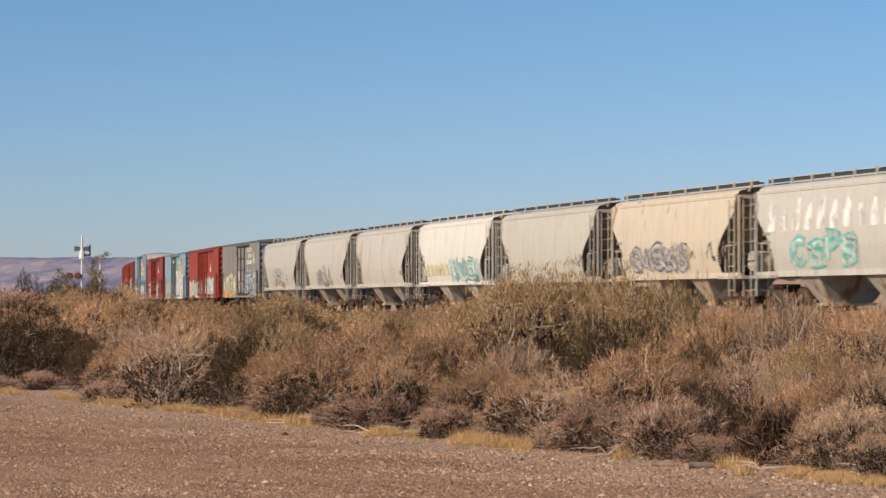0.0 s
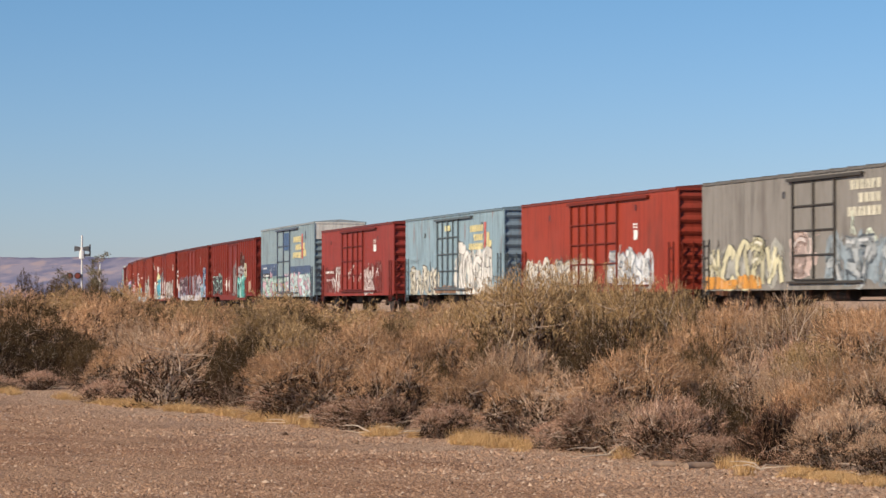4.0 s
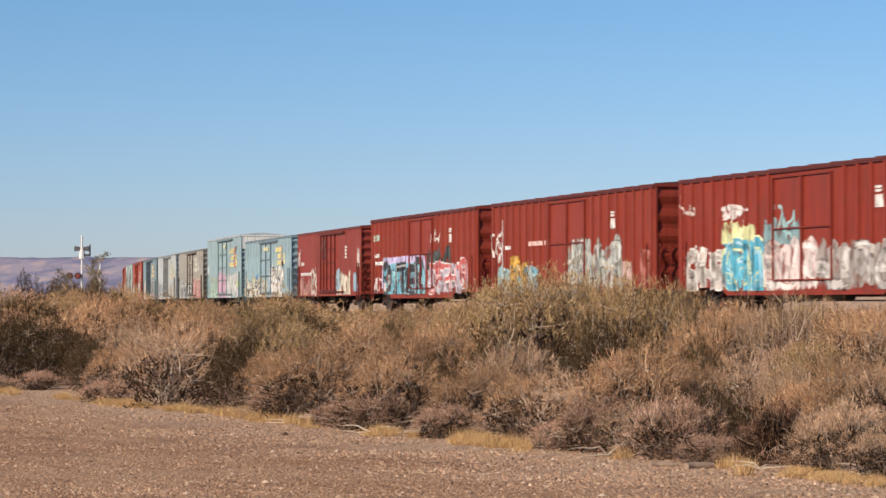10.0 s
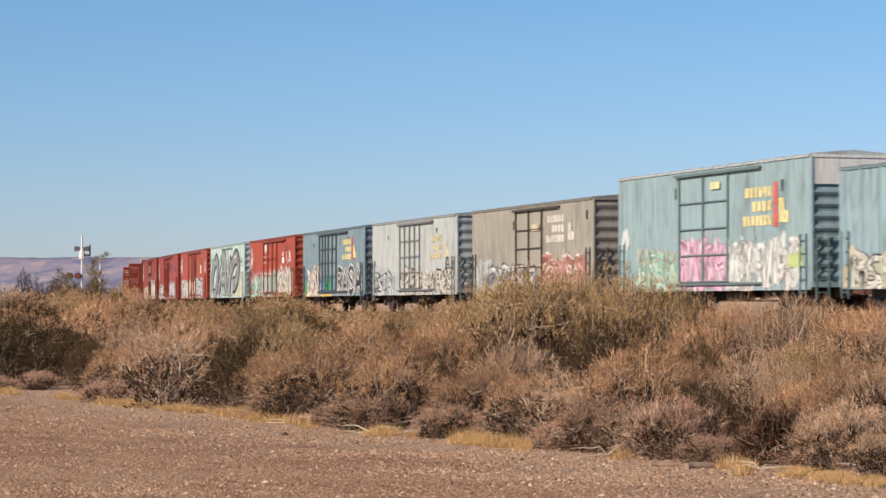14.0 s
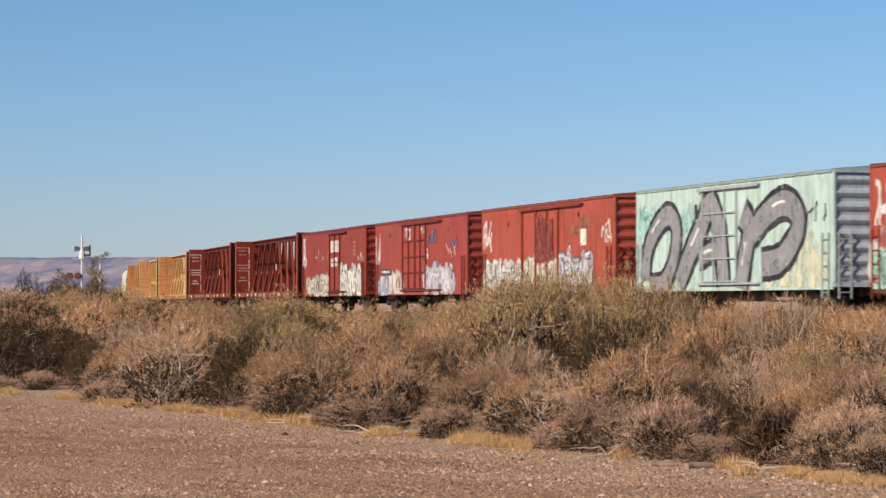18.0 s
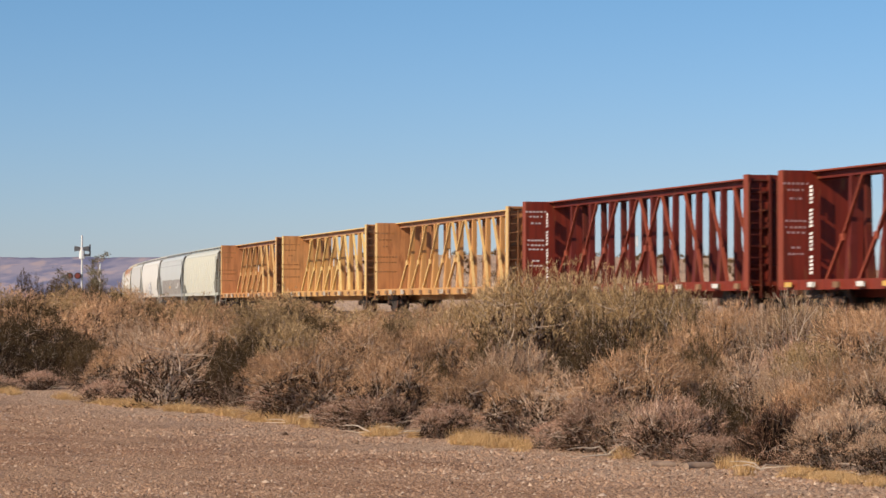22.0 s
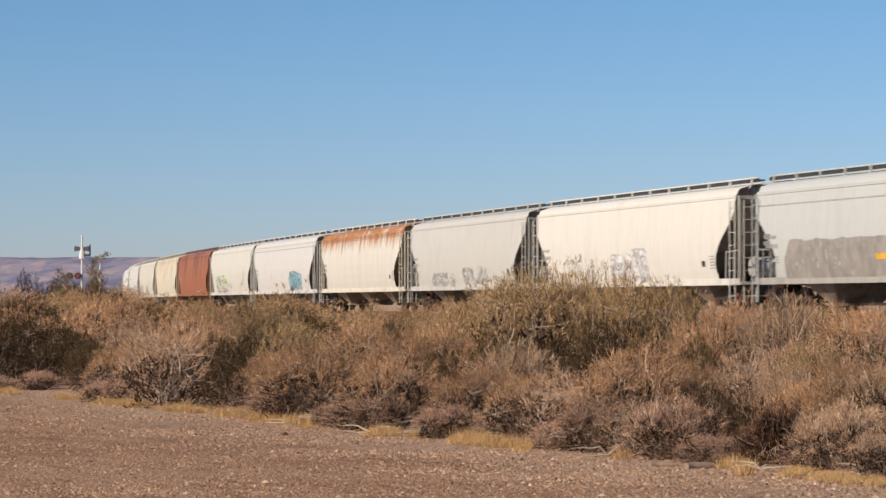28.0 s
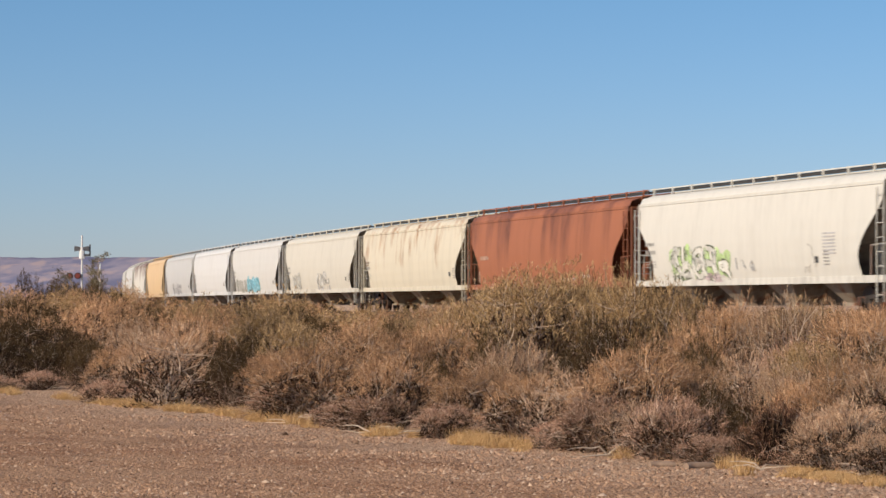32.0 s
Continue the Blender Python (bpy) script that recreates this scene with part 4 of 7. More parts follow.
    mk = Marks(-L / 2, L / 2, deck, top, lambda x, z: -1.535)
    return car, mk


def bulkhead_text(car, L, col, seed, rows=((0.90, 0.16), (0.84, 0.10), (0.76, 0.08), (0.55, 0.13), (0.49, 0.13), (0.44, 0.12), (0.30, 0.06), (0.24, 0.10))):
    """Worn lettering on the rear bulkhead, as bars; it faces the load."""
    m = Mesh()
    x = -L / 2 + 0.2 + 0.166
    for w, h in rows:
        z = 1.14 + (4.56 - 1.14) * w
        y0, y1 = -1.05 - h * 3, -1.05 + h * 3
        k = max(2, int(h * 40))
        for i in range(k):
            a, b = y0 + (y1 - y0) * i / k, y0 + (y1 - y0) * (i + 0.7) / k
            m.face([(x, a, z), (x, b, z), (x, b, z + 0.07), (x, a, z + 0.07)])
    return part("lettering", m, [spray(col)], car)


# ---- the train, front to rear: (front, rear) along the track at the start ----
TRAIN = []


def couple(made, front, rear):
    TRAIN.append((made[0], (front + rear) / 2, front - rear))
    return made




def short_hoppers():
    spec = [
        (12.4, 0.61, (0.54, 0.51, 0.45), "cream covered hopper with pale wash marks and faint teal graffiti"),
        (-0.73, -12.27, (0.61, 0.53, 0.41), "yellowish cream covered hopper with black and grey graffiti"),
        (-13.85, -25.73, (0.52, 0.49, 0.42), "plain dusty beige covered hopper"),
        (-27.04, -38.86, (0.70, 0.67, 0.60), "off-white covered hopper with teal graffiti"),
        (-40.42, -51.71, (0.54, 0.505, 0.44), "plain dusty beige covered hopper with rusty edge"),
        (-53.31, -65.24, (0.52, 0.485, 0.42), "beige covered hopper with grey graffiti"),
        (-66.76, -78.54, (0.49, 0.46, 0.405), "beige covered hopper with black scrawled tag"),
    ]
    out = []
    for i, (a, b, c, lab) in enumerate(spec):
        car, mk = couple(hopper(lab, a - b + 0.7, c, short=True, bays=2, rust=0.06 if i in (1, 4) else 0.0, seed=i * 0.37), a, b)
        stencils(car, mk, (0.30, 0.27, 0.22), 0.07, 0.88)
        out.append((car, mk))
    car, mk = out[0]
    for i in range(11):
        smear(car, mk, 0.10 + i * 0.075, 0.145 + i * 0.075, 0.50, 0.97, (0.84, 0.82, 0.76), 40 + i, 0.6, 0.003, "wash_mark")
    graffiti(car, mk, 0.24, 0.62, 0.10, 0.42, (0.52, 0.62, 0.55), TEAL, 4, 3, None, 0.13)
    car, mk = out[1]
    graffiti(car, mk, 0.18, 0.66, 0.08, 0.42, (0.45, 0.42, 0.40), (0.16, 0.15, 0.15), 5, 8, (0.50, 0.44, 0.34), 0.10)
    scrawl(car, mk, 0.6, 0.95, 0.16, 0.42, (0.20, 0.17, 0.14), 5, 5, 0.08)
    scrawl(car, mk, 0.03, 0.2, 0.08, 0.3, (0.80, 0.74, 0.6), 3, 6, 0.1)
    car, mk = out[3]
    graffiti(car, mk, 0.48, 0.86, 0.03, 0.42, (0.60, 0.68, 0.62), (0.10, 0.26, 0.26), 5, 12, (0.42, 0.66, 0.60), 0.09)
    smear(car, mk, 0.08, 0.46, 0.12, 0.38, (0.72, 0.66, 0.42), 9, 0.4, 0.003, "graffiti", "faded yellow graffiti")
    scrawl(car, mk, 0.10, 0.45, 0.08, 0.36, (0.62, 0.55, 0.25), 5, 9, 0.06)
    car, mk = out[5]
    graffiti(car, mk, 0.30, 0.62, 0.02, 0.36, (0.42, 0.39, 0.35), (0.22, 0.2, 0.18), 4, 15, None, 0.09)
    car, mk = out[6]
    graffiti(car, mk, 0.30, 0.60, 0.04, 0.46, (0.52, 0.50, 0.46), (0.07, 0.065, 0.06), 4, 21, None, 0.07, "black outlined scrawled graffiti tag", "IRAK")
    scrawl(car, mk, 0.64, 0.72, 0.1, 0.3, (0.13, 0.12, 0.11), 2, 2, 0.06)


def boxcars_front():
    car, mk = couple(boxcar("grey-brown boxcar with faded lettering covered in graffiti", 15.5, 4.49, (0.25, 0.235, 0.215), [(0.45, 0.64, 2)], trim=(0.06, 0.055, 0.05), seed=0.2, end_col=(0.20, 0.22, 0.24)), -80.29, -95.74)
    heritage_mark(car, mk, 0.70, 0.90, (0.66, 0.63, 0.5), False)
    graffiti(car, mk, 0.02, 0.40, 0.02, 0.42, (0.70, 0.66, 0.44), (0.08, 0.08, 0.07), 5, 31, (0.40, 0.40, 0.36), 0.07)
    graffiti(car, mk, 0.44, 0.58, 0.10, 0.48, (0.55, 0.42, 0.38), (0.75, 0.6, 0.55), 2, 33, None)
    graffiti(car, mk, 0.60, 0.97, 0.02, 0.44, (0.42, 0.46, 0.48), (0.08, 0.10, 0.12), 5, 34, (0.30, 0.37, 0.42))
    scrawl(car, mk, 0.70, 0.95, 0.35, 0.66, (0.66, 0.74, 0.62), 4, 36, 0.09)
    smear(car, mk, 0.0, 0.30, 0.0, 0.14, ORANGE, 11, 0.6, 0.02, "graffiti", "orange sprayed fill")
    hatch(car, mk, 0.40, 0.86)

    car, mk = couple(boxcar("red boxcar with white graffiti along its lower side", 16.9, 4.49, RED, [(0.36, 0.52, 3), (0.52, 0.66, 2)], seed=0.5, posts=()), -98.04, -114.97)
    graffiti(car, mk, 0.02, 0.50, 0.02, 0.36, (0.74, 0.70, 0.62), (0.22, 0.18, 0.16), 7, 41, (0.66, 0.62, 0.55))
    graffiti(car, mk, 0.60, 0.86, 0.02, 0.42, (0.76, 0.78, 0.78), (0.2, 0.24, 0.3), 5, 43, (0.68, 0.72, 0.76))
    panel(car, mk, 0.755, 0.778, 0.52, 0.62, WHITE, "white_plate")
    bars(car, mk, 0.752, 0.782, 0.63, 0.69, WHITE, 2, 2)
    hatch(car, mk, 0.20, 0.86, (0.1, 0.02, 0.02))
    hatch(car, mk, 0.76, 0.88, (0.1, 0.02, 0.02))

    car, mk = couple(boxcar("light blue boxcar with double doors and bold white graffiti", 15.83, 4.49, BLUE, [(0.36, 0.47, 2), (0.47, 0.58, 2)], trim=(0.10, 0.13, 0.15), rust=0.06, seed=0.8, end_col=(0.20, 0.27, 0.33)), -117.54, -133.37)
    heritage_mark(car, mk, 0.69, 0.84)
    graffiti(car, mk, 0.54, 0.90, -0.02, 0.56, (0.80, 0.79, 0.75), (0.14, 0.12, 0.10), 4, 51, (0.76, 0.75, 0.70), 0.07, "white outlined bubble graffiti lettering", "ROSE")
    graffiti(car, mk, 0.06, 0.37, 0.0, 0.34, (0.72, 0.68, 0.55), (0.09, 0.08, 0.07), 5, 52, (0.66, 0.66, 0.62), 0.1)
    bars(car, mk, 0.06, 0.15, 0.40, 0.46, SLATE, 2, 4)
    panel(car, mk, 0.445, 0.50, 0.80, 0.87, (0.70, 0.66, 0.35), "notice_panel", lift=0.06)
    smear(car, mk, 0.34, 0.56, 0.0, 0.12, (0.30, 0.17, 0.10), 14, 0.5, 0.05, "rust_stain")
    for u, w in ((0.215, 0.80), (0.80, 0.87)):
        hatch(car, mk, u, w)

    car, mk = couple(boxcar("smooth red boxcar with plug doors and small white marks", 16.56, 4.49, (0.28, 0.040, 0.029), [(0.32, 0.47, 2), (0.47, 0.61, 2)], seed=1.1), -135.87, -152.43)
    panel(car, mk, 0.75, 0.785, 0.62, 0.72, WHITE, "white_plate")
    bars(car, mk, 0.75, 0.785, 0.73, 0.79, WHITE, 2, 2)
    bars(car, mk, 0.06, 0.19, 0.32, 0.37, WHITE, 1, 6)
    bars(car, mk, 0.08, 0.18, 0.20, 0.25, (0.6, 0.5, 0.48), 1, 3)
    smear(car, mk, 0.05, 0.22, 0.04, 0.46, (0.19, 0.030, 0.020), 65, 0.3, 0.002, "faded_patch")
    smear(car, mk, 0.62, 0.86, 0.02, 0.50, (0.19, 0.030, 0.020), 66, 0.3, 0.002, "faded_patch")
    scrawl(car, mk, 0.17, 0.30, 0.04, 0.42, (0.72, 0.68, 0.66), 6, 61, 0.13)
    graffiti(car, mk, 0.62, 0.76, 0.04, 0.40, (0.55, 0.42, 0.40), (0.7, 0.65, 0.62), 3, 62, None, 0.08)
    scrawl(car, mk, 0.36, 0.60, 0.14, 0.44, (0.72, 0.66, 0.62), 5, 63, 0.09)
    scrawl(car, mk, 0.76, 0.84, 0.2, 0.45, WHITE, 2, 64, 0.06)
    for u, w in ((0.14, 0.84), (0.80, 0.84)):
        hatch(car, mk, u, w, (0.1, 0.02, 0.02))

    car, mk = couple(boxcar("tall grey-blue boxcar with dark blue band and mint graffiti", 16.98, 5.10, (0.25, 0.335, 0.375), [(0.34, 0.58, 2)], trim=(0.09, 0.11, 0.15), seed=1.4, smooth_top=0.95, end_col=(0.74, 0.72, 0.66), roof_col=(0.30, 0.34, 0.36)), -154.64, -171.62)
    panel(car, mk, 0.0, 0.335, 0.30, 0.48, (0.06, 0.10, 0.19), "blue_band", lift=0.003)
    panel(car, mk, 0.585, 0.94, 0.30, 0.42, (0.06, 0.10, 0.19), "blue_band", lift=0.003)
    panel(car, mk, 0.46, 0.575, 0.66, 0.91, (0.06, 0.12, 0.24), "blue_door_panel", lift=0.03)
    heritage_mark(car, mk, 0.64, 0.84, YELLOW, True, 1.1)
    bars(car, mk, 0.05, 0.12, 0.395, 0.435, WHITE, 1, 4)
    panel(car, mk, 0.04, 0.19, 0.26, 0.345, BLACK, "number_board", lift=0.007)
    bars(car, mk, 0.055, 0.175, 0.28, 0.325, WHITE, 1, 6, lift=0.011)
    smear(car, mk, 0.02, 0.96, 0.0, 0.36, (0.66, 0.42, 0.50), 71, 0.5, 0.006, "graffiti", "pink sprayed halo")
    graffiti(car, mk, 0.02, 0.50, 0.01, 0.28, (0.50, 0.70, 0.62), (0.06, 0.20, 0.20), 7, 72, (0.42, 0.66, 0.60), 0.05)
    graffiti(car, mk, 0.52, 0.95, 0.01, 0.33, (0.58, 0.74, 0.74), (0.10, 0.24, 0.30), 6, 73, (0.40, 0.66, 0.66), 0.05)
    scrawl(car, mk, 0.15, 0.32, 0.36, 0.47, (0.45, 0.52, 0.58), 4, 74, 0.06)
    for u, w in ((0.32, 0.86), (0.85, 0.90)):
        hatch(car, mk, u, w, (0.05, 0.06, 0.09), 0.1)


def ribbed_reds():
    """Five alike cars with outside posts."""
    uu = [0.015 + i * 0.97 / 21 for i in range(22)]
    spec = [
        (-173.89, -193.42, "dark red ribbed boxcar with teal and white graffiti"),
        (-195.86, -215.10, "red ribbed boxcar with a long purple and pale blue graffiti"),
        (-217.46, -236.43, "red ribbed boxcar with yellow and turquoise graffiti"),
        (-238.68, -257.69, "red ribbed boxcar with an orange and turquoise graffiti"),
        (-259.88, -279.01, "red ribbed boxcar with dark block graffiti in blue tones"),
    ]
    out = []
    for i, (a, b, lab) in enumerate(spec):
        L = a - b
        posts = [u for u in uu if not 0.395 < u < 0.625]
        made = couple(boxcar(lab, L, 4.70, ((0.205, 0.026, 0.017), (0.226, 0.029, 0.016), (0.232, 0.032, 0.018), (0.240, 0.034, 0.018), (0.248, 0.036, 0.019))[i], [(0.40, 0.51, 1), (0.51, 0.62, 1)], posts=posts, door_rows=2, trim=(0.19, 0.028, 0.017), belly=True, ribs_end=5, seed=0.15 * i, track_rail=False), a, b)
        car, mk = made
        m = Mesh()
        m.box(-L / 2, L / 2, -1.60, -1.53, 4.60, 4.70)
        part("eave_rail", m, paint((0.09, 0.018, 0.014), 0.4), car)
        panel(car, mk, 0.765, 0.795, 0.62, 0.72, WHITE, "white_plate") if i in (1, 2, 3, 4) else None
        bars(car, mk, 0.765, 0.795, 0.73, 0.79, WHITE, 2, 1) if i in (1, 2, 3, 4) else None
        out.append(made)
    car, mk = out[0]
    graffiti(car, mk, 0.03, 0.27, 0.06, 0.40, (0.05, 0.055, 0.06), (0.42, 0.66, 0.60), 5, 81, (0.10, 0.09, 0.10), 0.06)
    graffiti(car, mk, 0.34, 0.44, 0.12, 0.34, (0.78, 0.76, 0.72), (0.74, 0.70, 0.66), 4, 82, None, 0.05)
    graffiti(car, mk, 0.615, 0.80, -0.05, 0.36, (0.10, 0.50, 0.46), (0.03, 0.08, 0.08), 4, 83, (0.16, 0.40, 0.38), 0.07, "turquoise outlined graffiti lettering", "HYPE", 0.02)
    graffiti(car, mk, 0.50, 0.61, 0.0, 0.54, (0.34, 0.30, 0.30), (0.10, 0.08, 0.08), 2, 84, (0.26, 0.20, 0.20), 0.10, "grey sprayed figure shape")
    graffiti(car, mk, 0.66, 0.78, 0.32, 0.54, (0.45, 0.42, 0.44), (0.20, 0.17, 0.18), 3, 87, None, 0.08)
    smear(car, mk, 0.77, 0.82, 0.34, 0.66, (0.66, 0.62, 0.46), 85, 0.5, 0.006, "paint_patch")
    smear(car, mk, 0.86, 0.91, 0.08, 0.34, (0.58, 0.40, 0.30), 88, 0.5, 0.004, "paint_patch")
    smear(car, mk, 0.70, 0.80, 0.50, 0.97, (0.10, 0.035, 0.028), 86, 0.95, 0.003, "stain", "dark scorched stain")
    car, mk = out[1]
    smear(car, mk, 0.06, 0.96, 0.0, 0.42, (0.36, 0.42, 0.58), 91, 0.5, 0.003, "graffiti", "pale blue and violet sprayed field")
    graffiti(car, mk, 0.10, 0.50, 0.04, 0.42, (0.10, 0.055, 0.075), (0.48, 0.38, 0.46), 9, 92, (0.20, 0.10, 0.14), 0.05)
    graffiti(car, mk, 0.50, 0.80, 0.06, 0.46, (0.46, 0.40, 0.46), (0.12, 0.09, 0.11), 7, 93, (0.36, 0.33, 0.42), 0.07)
    graffiti(car, mk, 0.80, 0.93, 0.04, 0.40, (0.24, 0.42, 0.56), (0.72, 0.72, 0.70), 3, 94, None, 0.06)
    graffiti(car, mk, 0.90, 0.97, 0.22, 0.62, (0.06, 0.10, 0.24), (0.50, 0.60, 0.66), 1, 98, (0.05, 0.09, 0.20), 0.06)
    smear(car, mk, 0.12, 0.85, -0.06, 0.07, (0.66, 0.64, 0.66), 95, 0.3, 0.012, "graffiti", "white sprayed edge")
    scrawl(car, mk, 0.01, 0.10, 0.1, 0.72, (0.74, 0.66, 0.66), 5, 96, 0.12)
    scrawl(car, mk, 0.58, 0.70, 0.46, 0.62, (0.74, 0.62, 0.60), 3, 97, 0.07)
    car, mk = out[2]
    graffiti(car, mk, 0.03, 0.20, 0.02, 0.36, (0.62, 0.56, 0.52), WHITE, 4, 101, None)
    graffiti(car, mk, 0.20, 0.36, 0.0, 0.46, (0.10, 0.46, 0.66), (0.75, 0.80, 0.50), 3, 102, (0.12, 0.50, 0.68))
    smear(car, mk, 0.20, 0.33, 0.40, 0.66, (0.72, 0.74, 0.42), 103, 0.7, 0.008, "graffiti", "yellow sprayed cloud")
    graffiti(car, mk, 0.20, 0.29, 0.60, 0.74, (0.76, 0.70, 0.68), (0.70, 0.60, 0.60), 2, 104, None)
    graffiti(car, mk, 0.36, 0.55, 0.0, 0.38, (0.80, 0.72, 0.70), (0.46, 0.24, 0.22), 3, 105, (0.76, 0.64, 0.62), 0.05)
    graffiti(car, mk, 0.55, 0.96, 0.0, 0.38, (0.55, 0.51, 0.49), (0.16, 0.13, 0.13), 6, 106, (0.38, 0.33, 0.31), 0.06)
    smear(car, mk, 0.36, 0.50, 0.36, 0.70, (0.20, 0.33, 0.36), 107, 0.9, 0.004, "graffiti", "faded teal tag")
    scrawl(car, mk, 0.40, 0.48, 0.42, 0.70, (0.35, 0.60, 0.62), 4, 108, 0.09)
    smear(car, mk, 0.92, 0.985, 0.60, 0.80, (0.62, 0.46, 0.42), 109, 0.7, 0.004, "paint_patch")
    scrawl(car, mk, 0.01, 0.07, 0.68, 0.86, (0.70, 0.60, 0.55), 4, 110, 0.07)
    car, mk = out[3]
    graffiti(car, mk, 0.06, 0.33, -0.02, 0.28, SKY, (0.55, 0.72, 0.72), 4, 111, (0.34, 0.55, 0.60))
    graffiti(car, mk, 0.14, 0.26, 0.06, 0.38, (0.80, 0.48, 0.08), (0.34, 0.17, 0.03), 3, 112, None, 0.06, "orange outlined graffiti tag", "", 0.022)
    graffiti(car, mk, 0.51, 0.82, 0.02, 0.52, (0.56, 0.58, 0.55), (0.10, 0.12, 0.11), 5, 113, (0.46, 0.48, 0.46), 0.07)
    smear(car, mk, 0.10, 0.62, -0.08, 0.06, (0.50, 0.54, 0.56), 114, 0.3, 0.010, "paint_patch")
    scrawl(car, mk, 0.46, 0.54, 0.0, 0.2, (0.74, 0.55, 0.62), 4, 115, 0.12)
    scrawl(car, mk, 0.01, 0.08, 0.30, 0.82, (0.74, 0.70, 0.68), 5, 116, 0.10)
    panel(car, mk, 0.83, 0.88, 0.06, 0.30, (0.66, 0.46, 0.42), "paint_patch")
    panel(car, mk, 0.93, 0.985, 0.05, 0.42, (0.40, 0.12, 0.09), "paint_patch")
    bars(car, mk, 0.11, 0.14, 0.46, 0.52, WHITE, 1, 2)
    bars(car, mk, 0.26, 0.40, 0.48, 0.55, (0.70, 0.50, 0.46), 1, 4)
    car, mk = out[4]
    smear(car, mk, 0.12, 0.55, 0.30, 0.50, (0.56, 0.50, 0.74), 127, 0.12, 0.002, "graffiti", "lilac sprayed frame")
    smear(car, mk, 0.115, 0.15, 0.08, 0.36, (0.56, 0.50, 0.74), 128, 0.12, 0.002, "graffiti", "lilac sprayed frame")
    smear(car, mk, 0.14, 0.55, 0.00, 0.42, (0.20, 0.50, 0.62), 129, 0.12, 0.0035, "graffiti", "turquoise sprayed field")
    graffiti(car, mk, 0.14, 0.54, 0.0, 0.42, (0.025, 0.025, 0.035), (0.03, 0.03, 0.045), 5, 121, None, 0.12, "black block graffiti lettering", "OITER", 0.004)
    scrawl(car, mk, 0.13, 0.55, 0.00, 0.30, (0.42, 0.68, 0.76), 9, 126, 0.07)
    graffiti(car, mk, 0.58, 0.92, 0.02, 0.38, (0.55, 0.14, 0.14), (0.74, 0.72, 0.74), 5, 122, (0.52, 0.48, 0.56))
    smear(car, mk, 0.56, 0.78, 0.30, 0.66, (0.04, 0.055, 0.055), 123, 0.8, 0.004, "graffiti", "black sprayed mountain shape")
    scrawl(car, mk, 0.01, 0.16, 0.02, 0.24, (0.70, 0.62, 0.64), 6, 124, 0.12)
    bars(car, mk, 0.03, 0.10, 0.68, 0.80, (0.42, 0.50, 0.42), 1, 2)
    bars(car, mk, 0.058, 0.095, 0.47, 0.55, WHITE, 1, 2)
    bars(car, mk, 0.045, 0.14, 0.37, 0.44, WHITE, 1, 6)
    scrawl(car, mk, 0.58, 0.68, 0.62, 0.80, (0.72, 0.66, 0.64), 4, 125, 0.10)


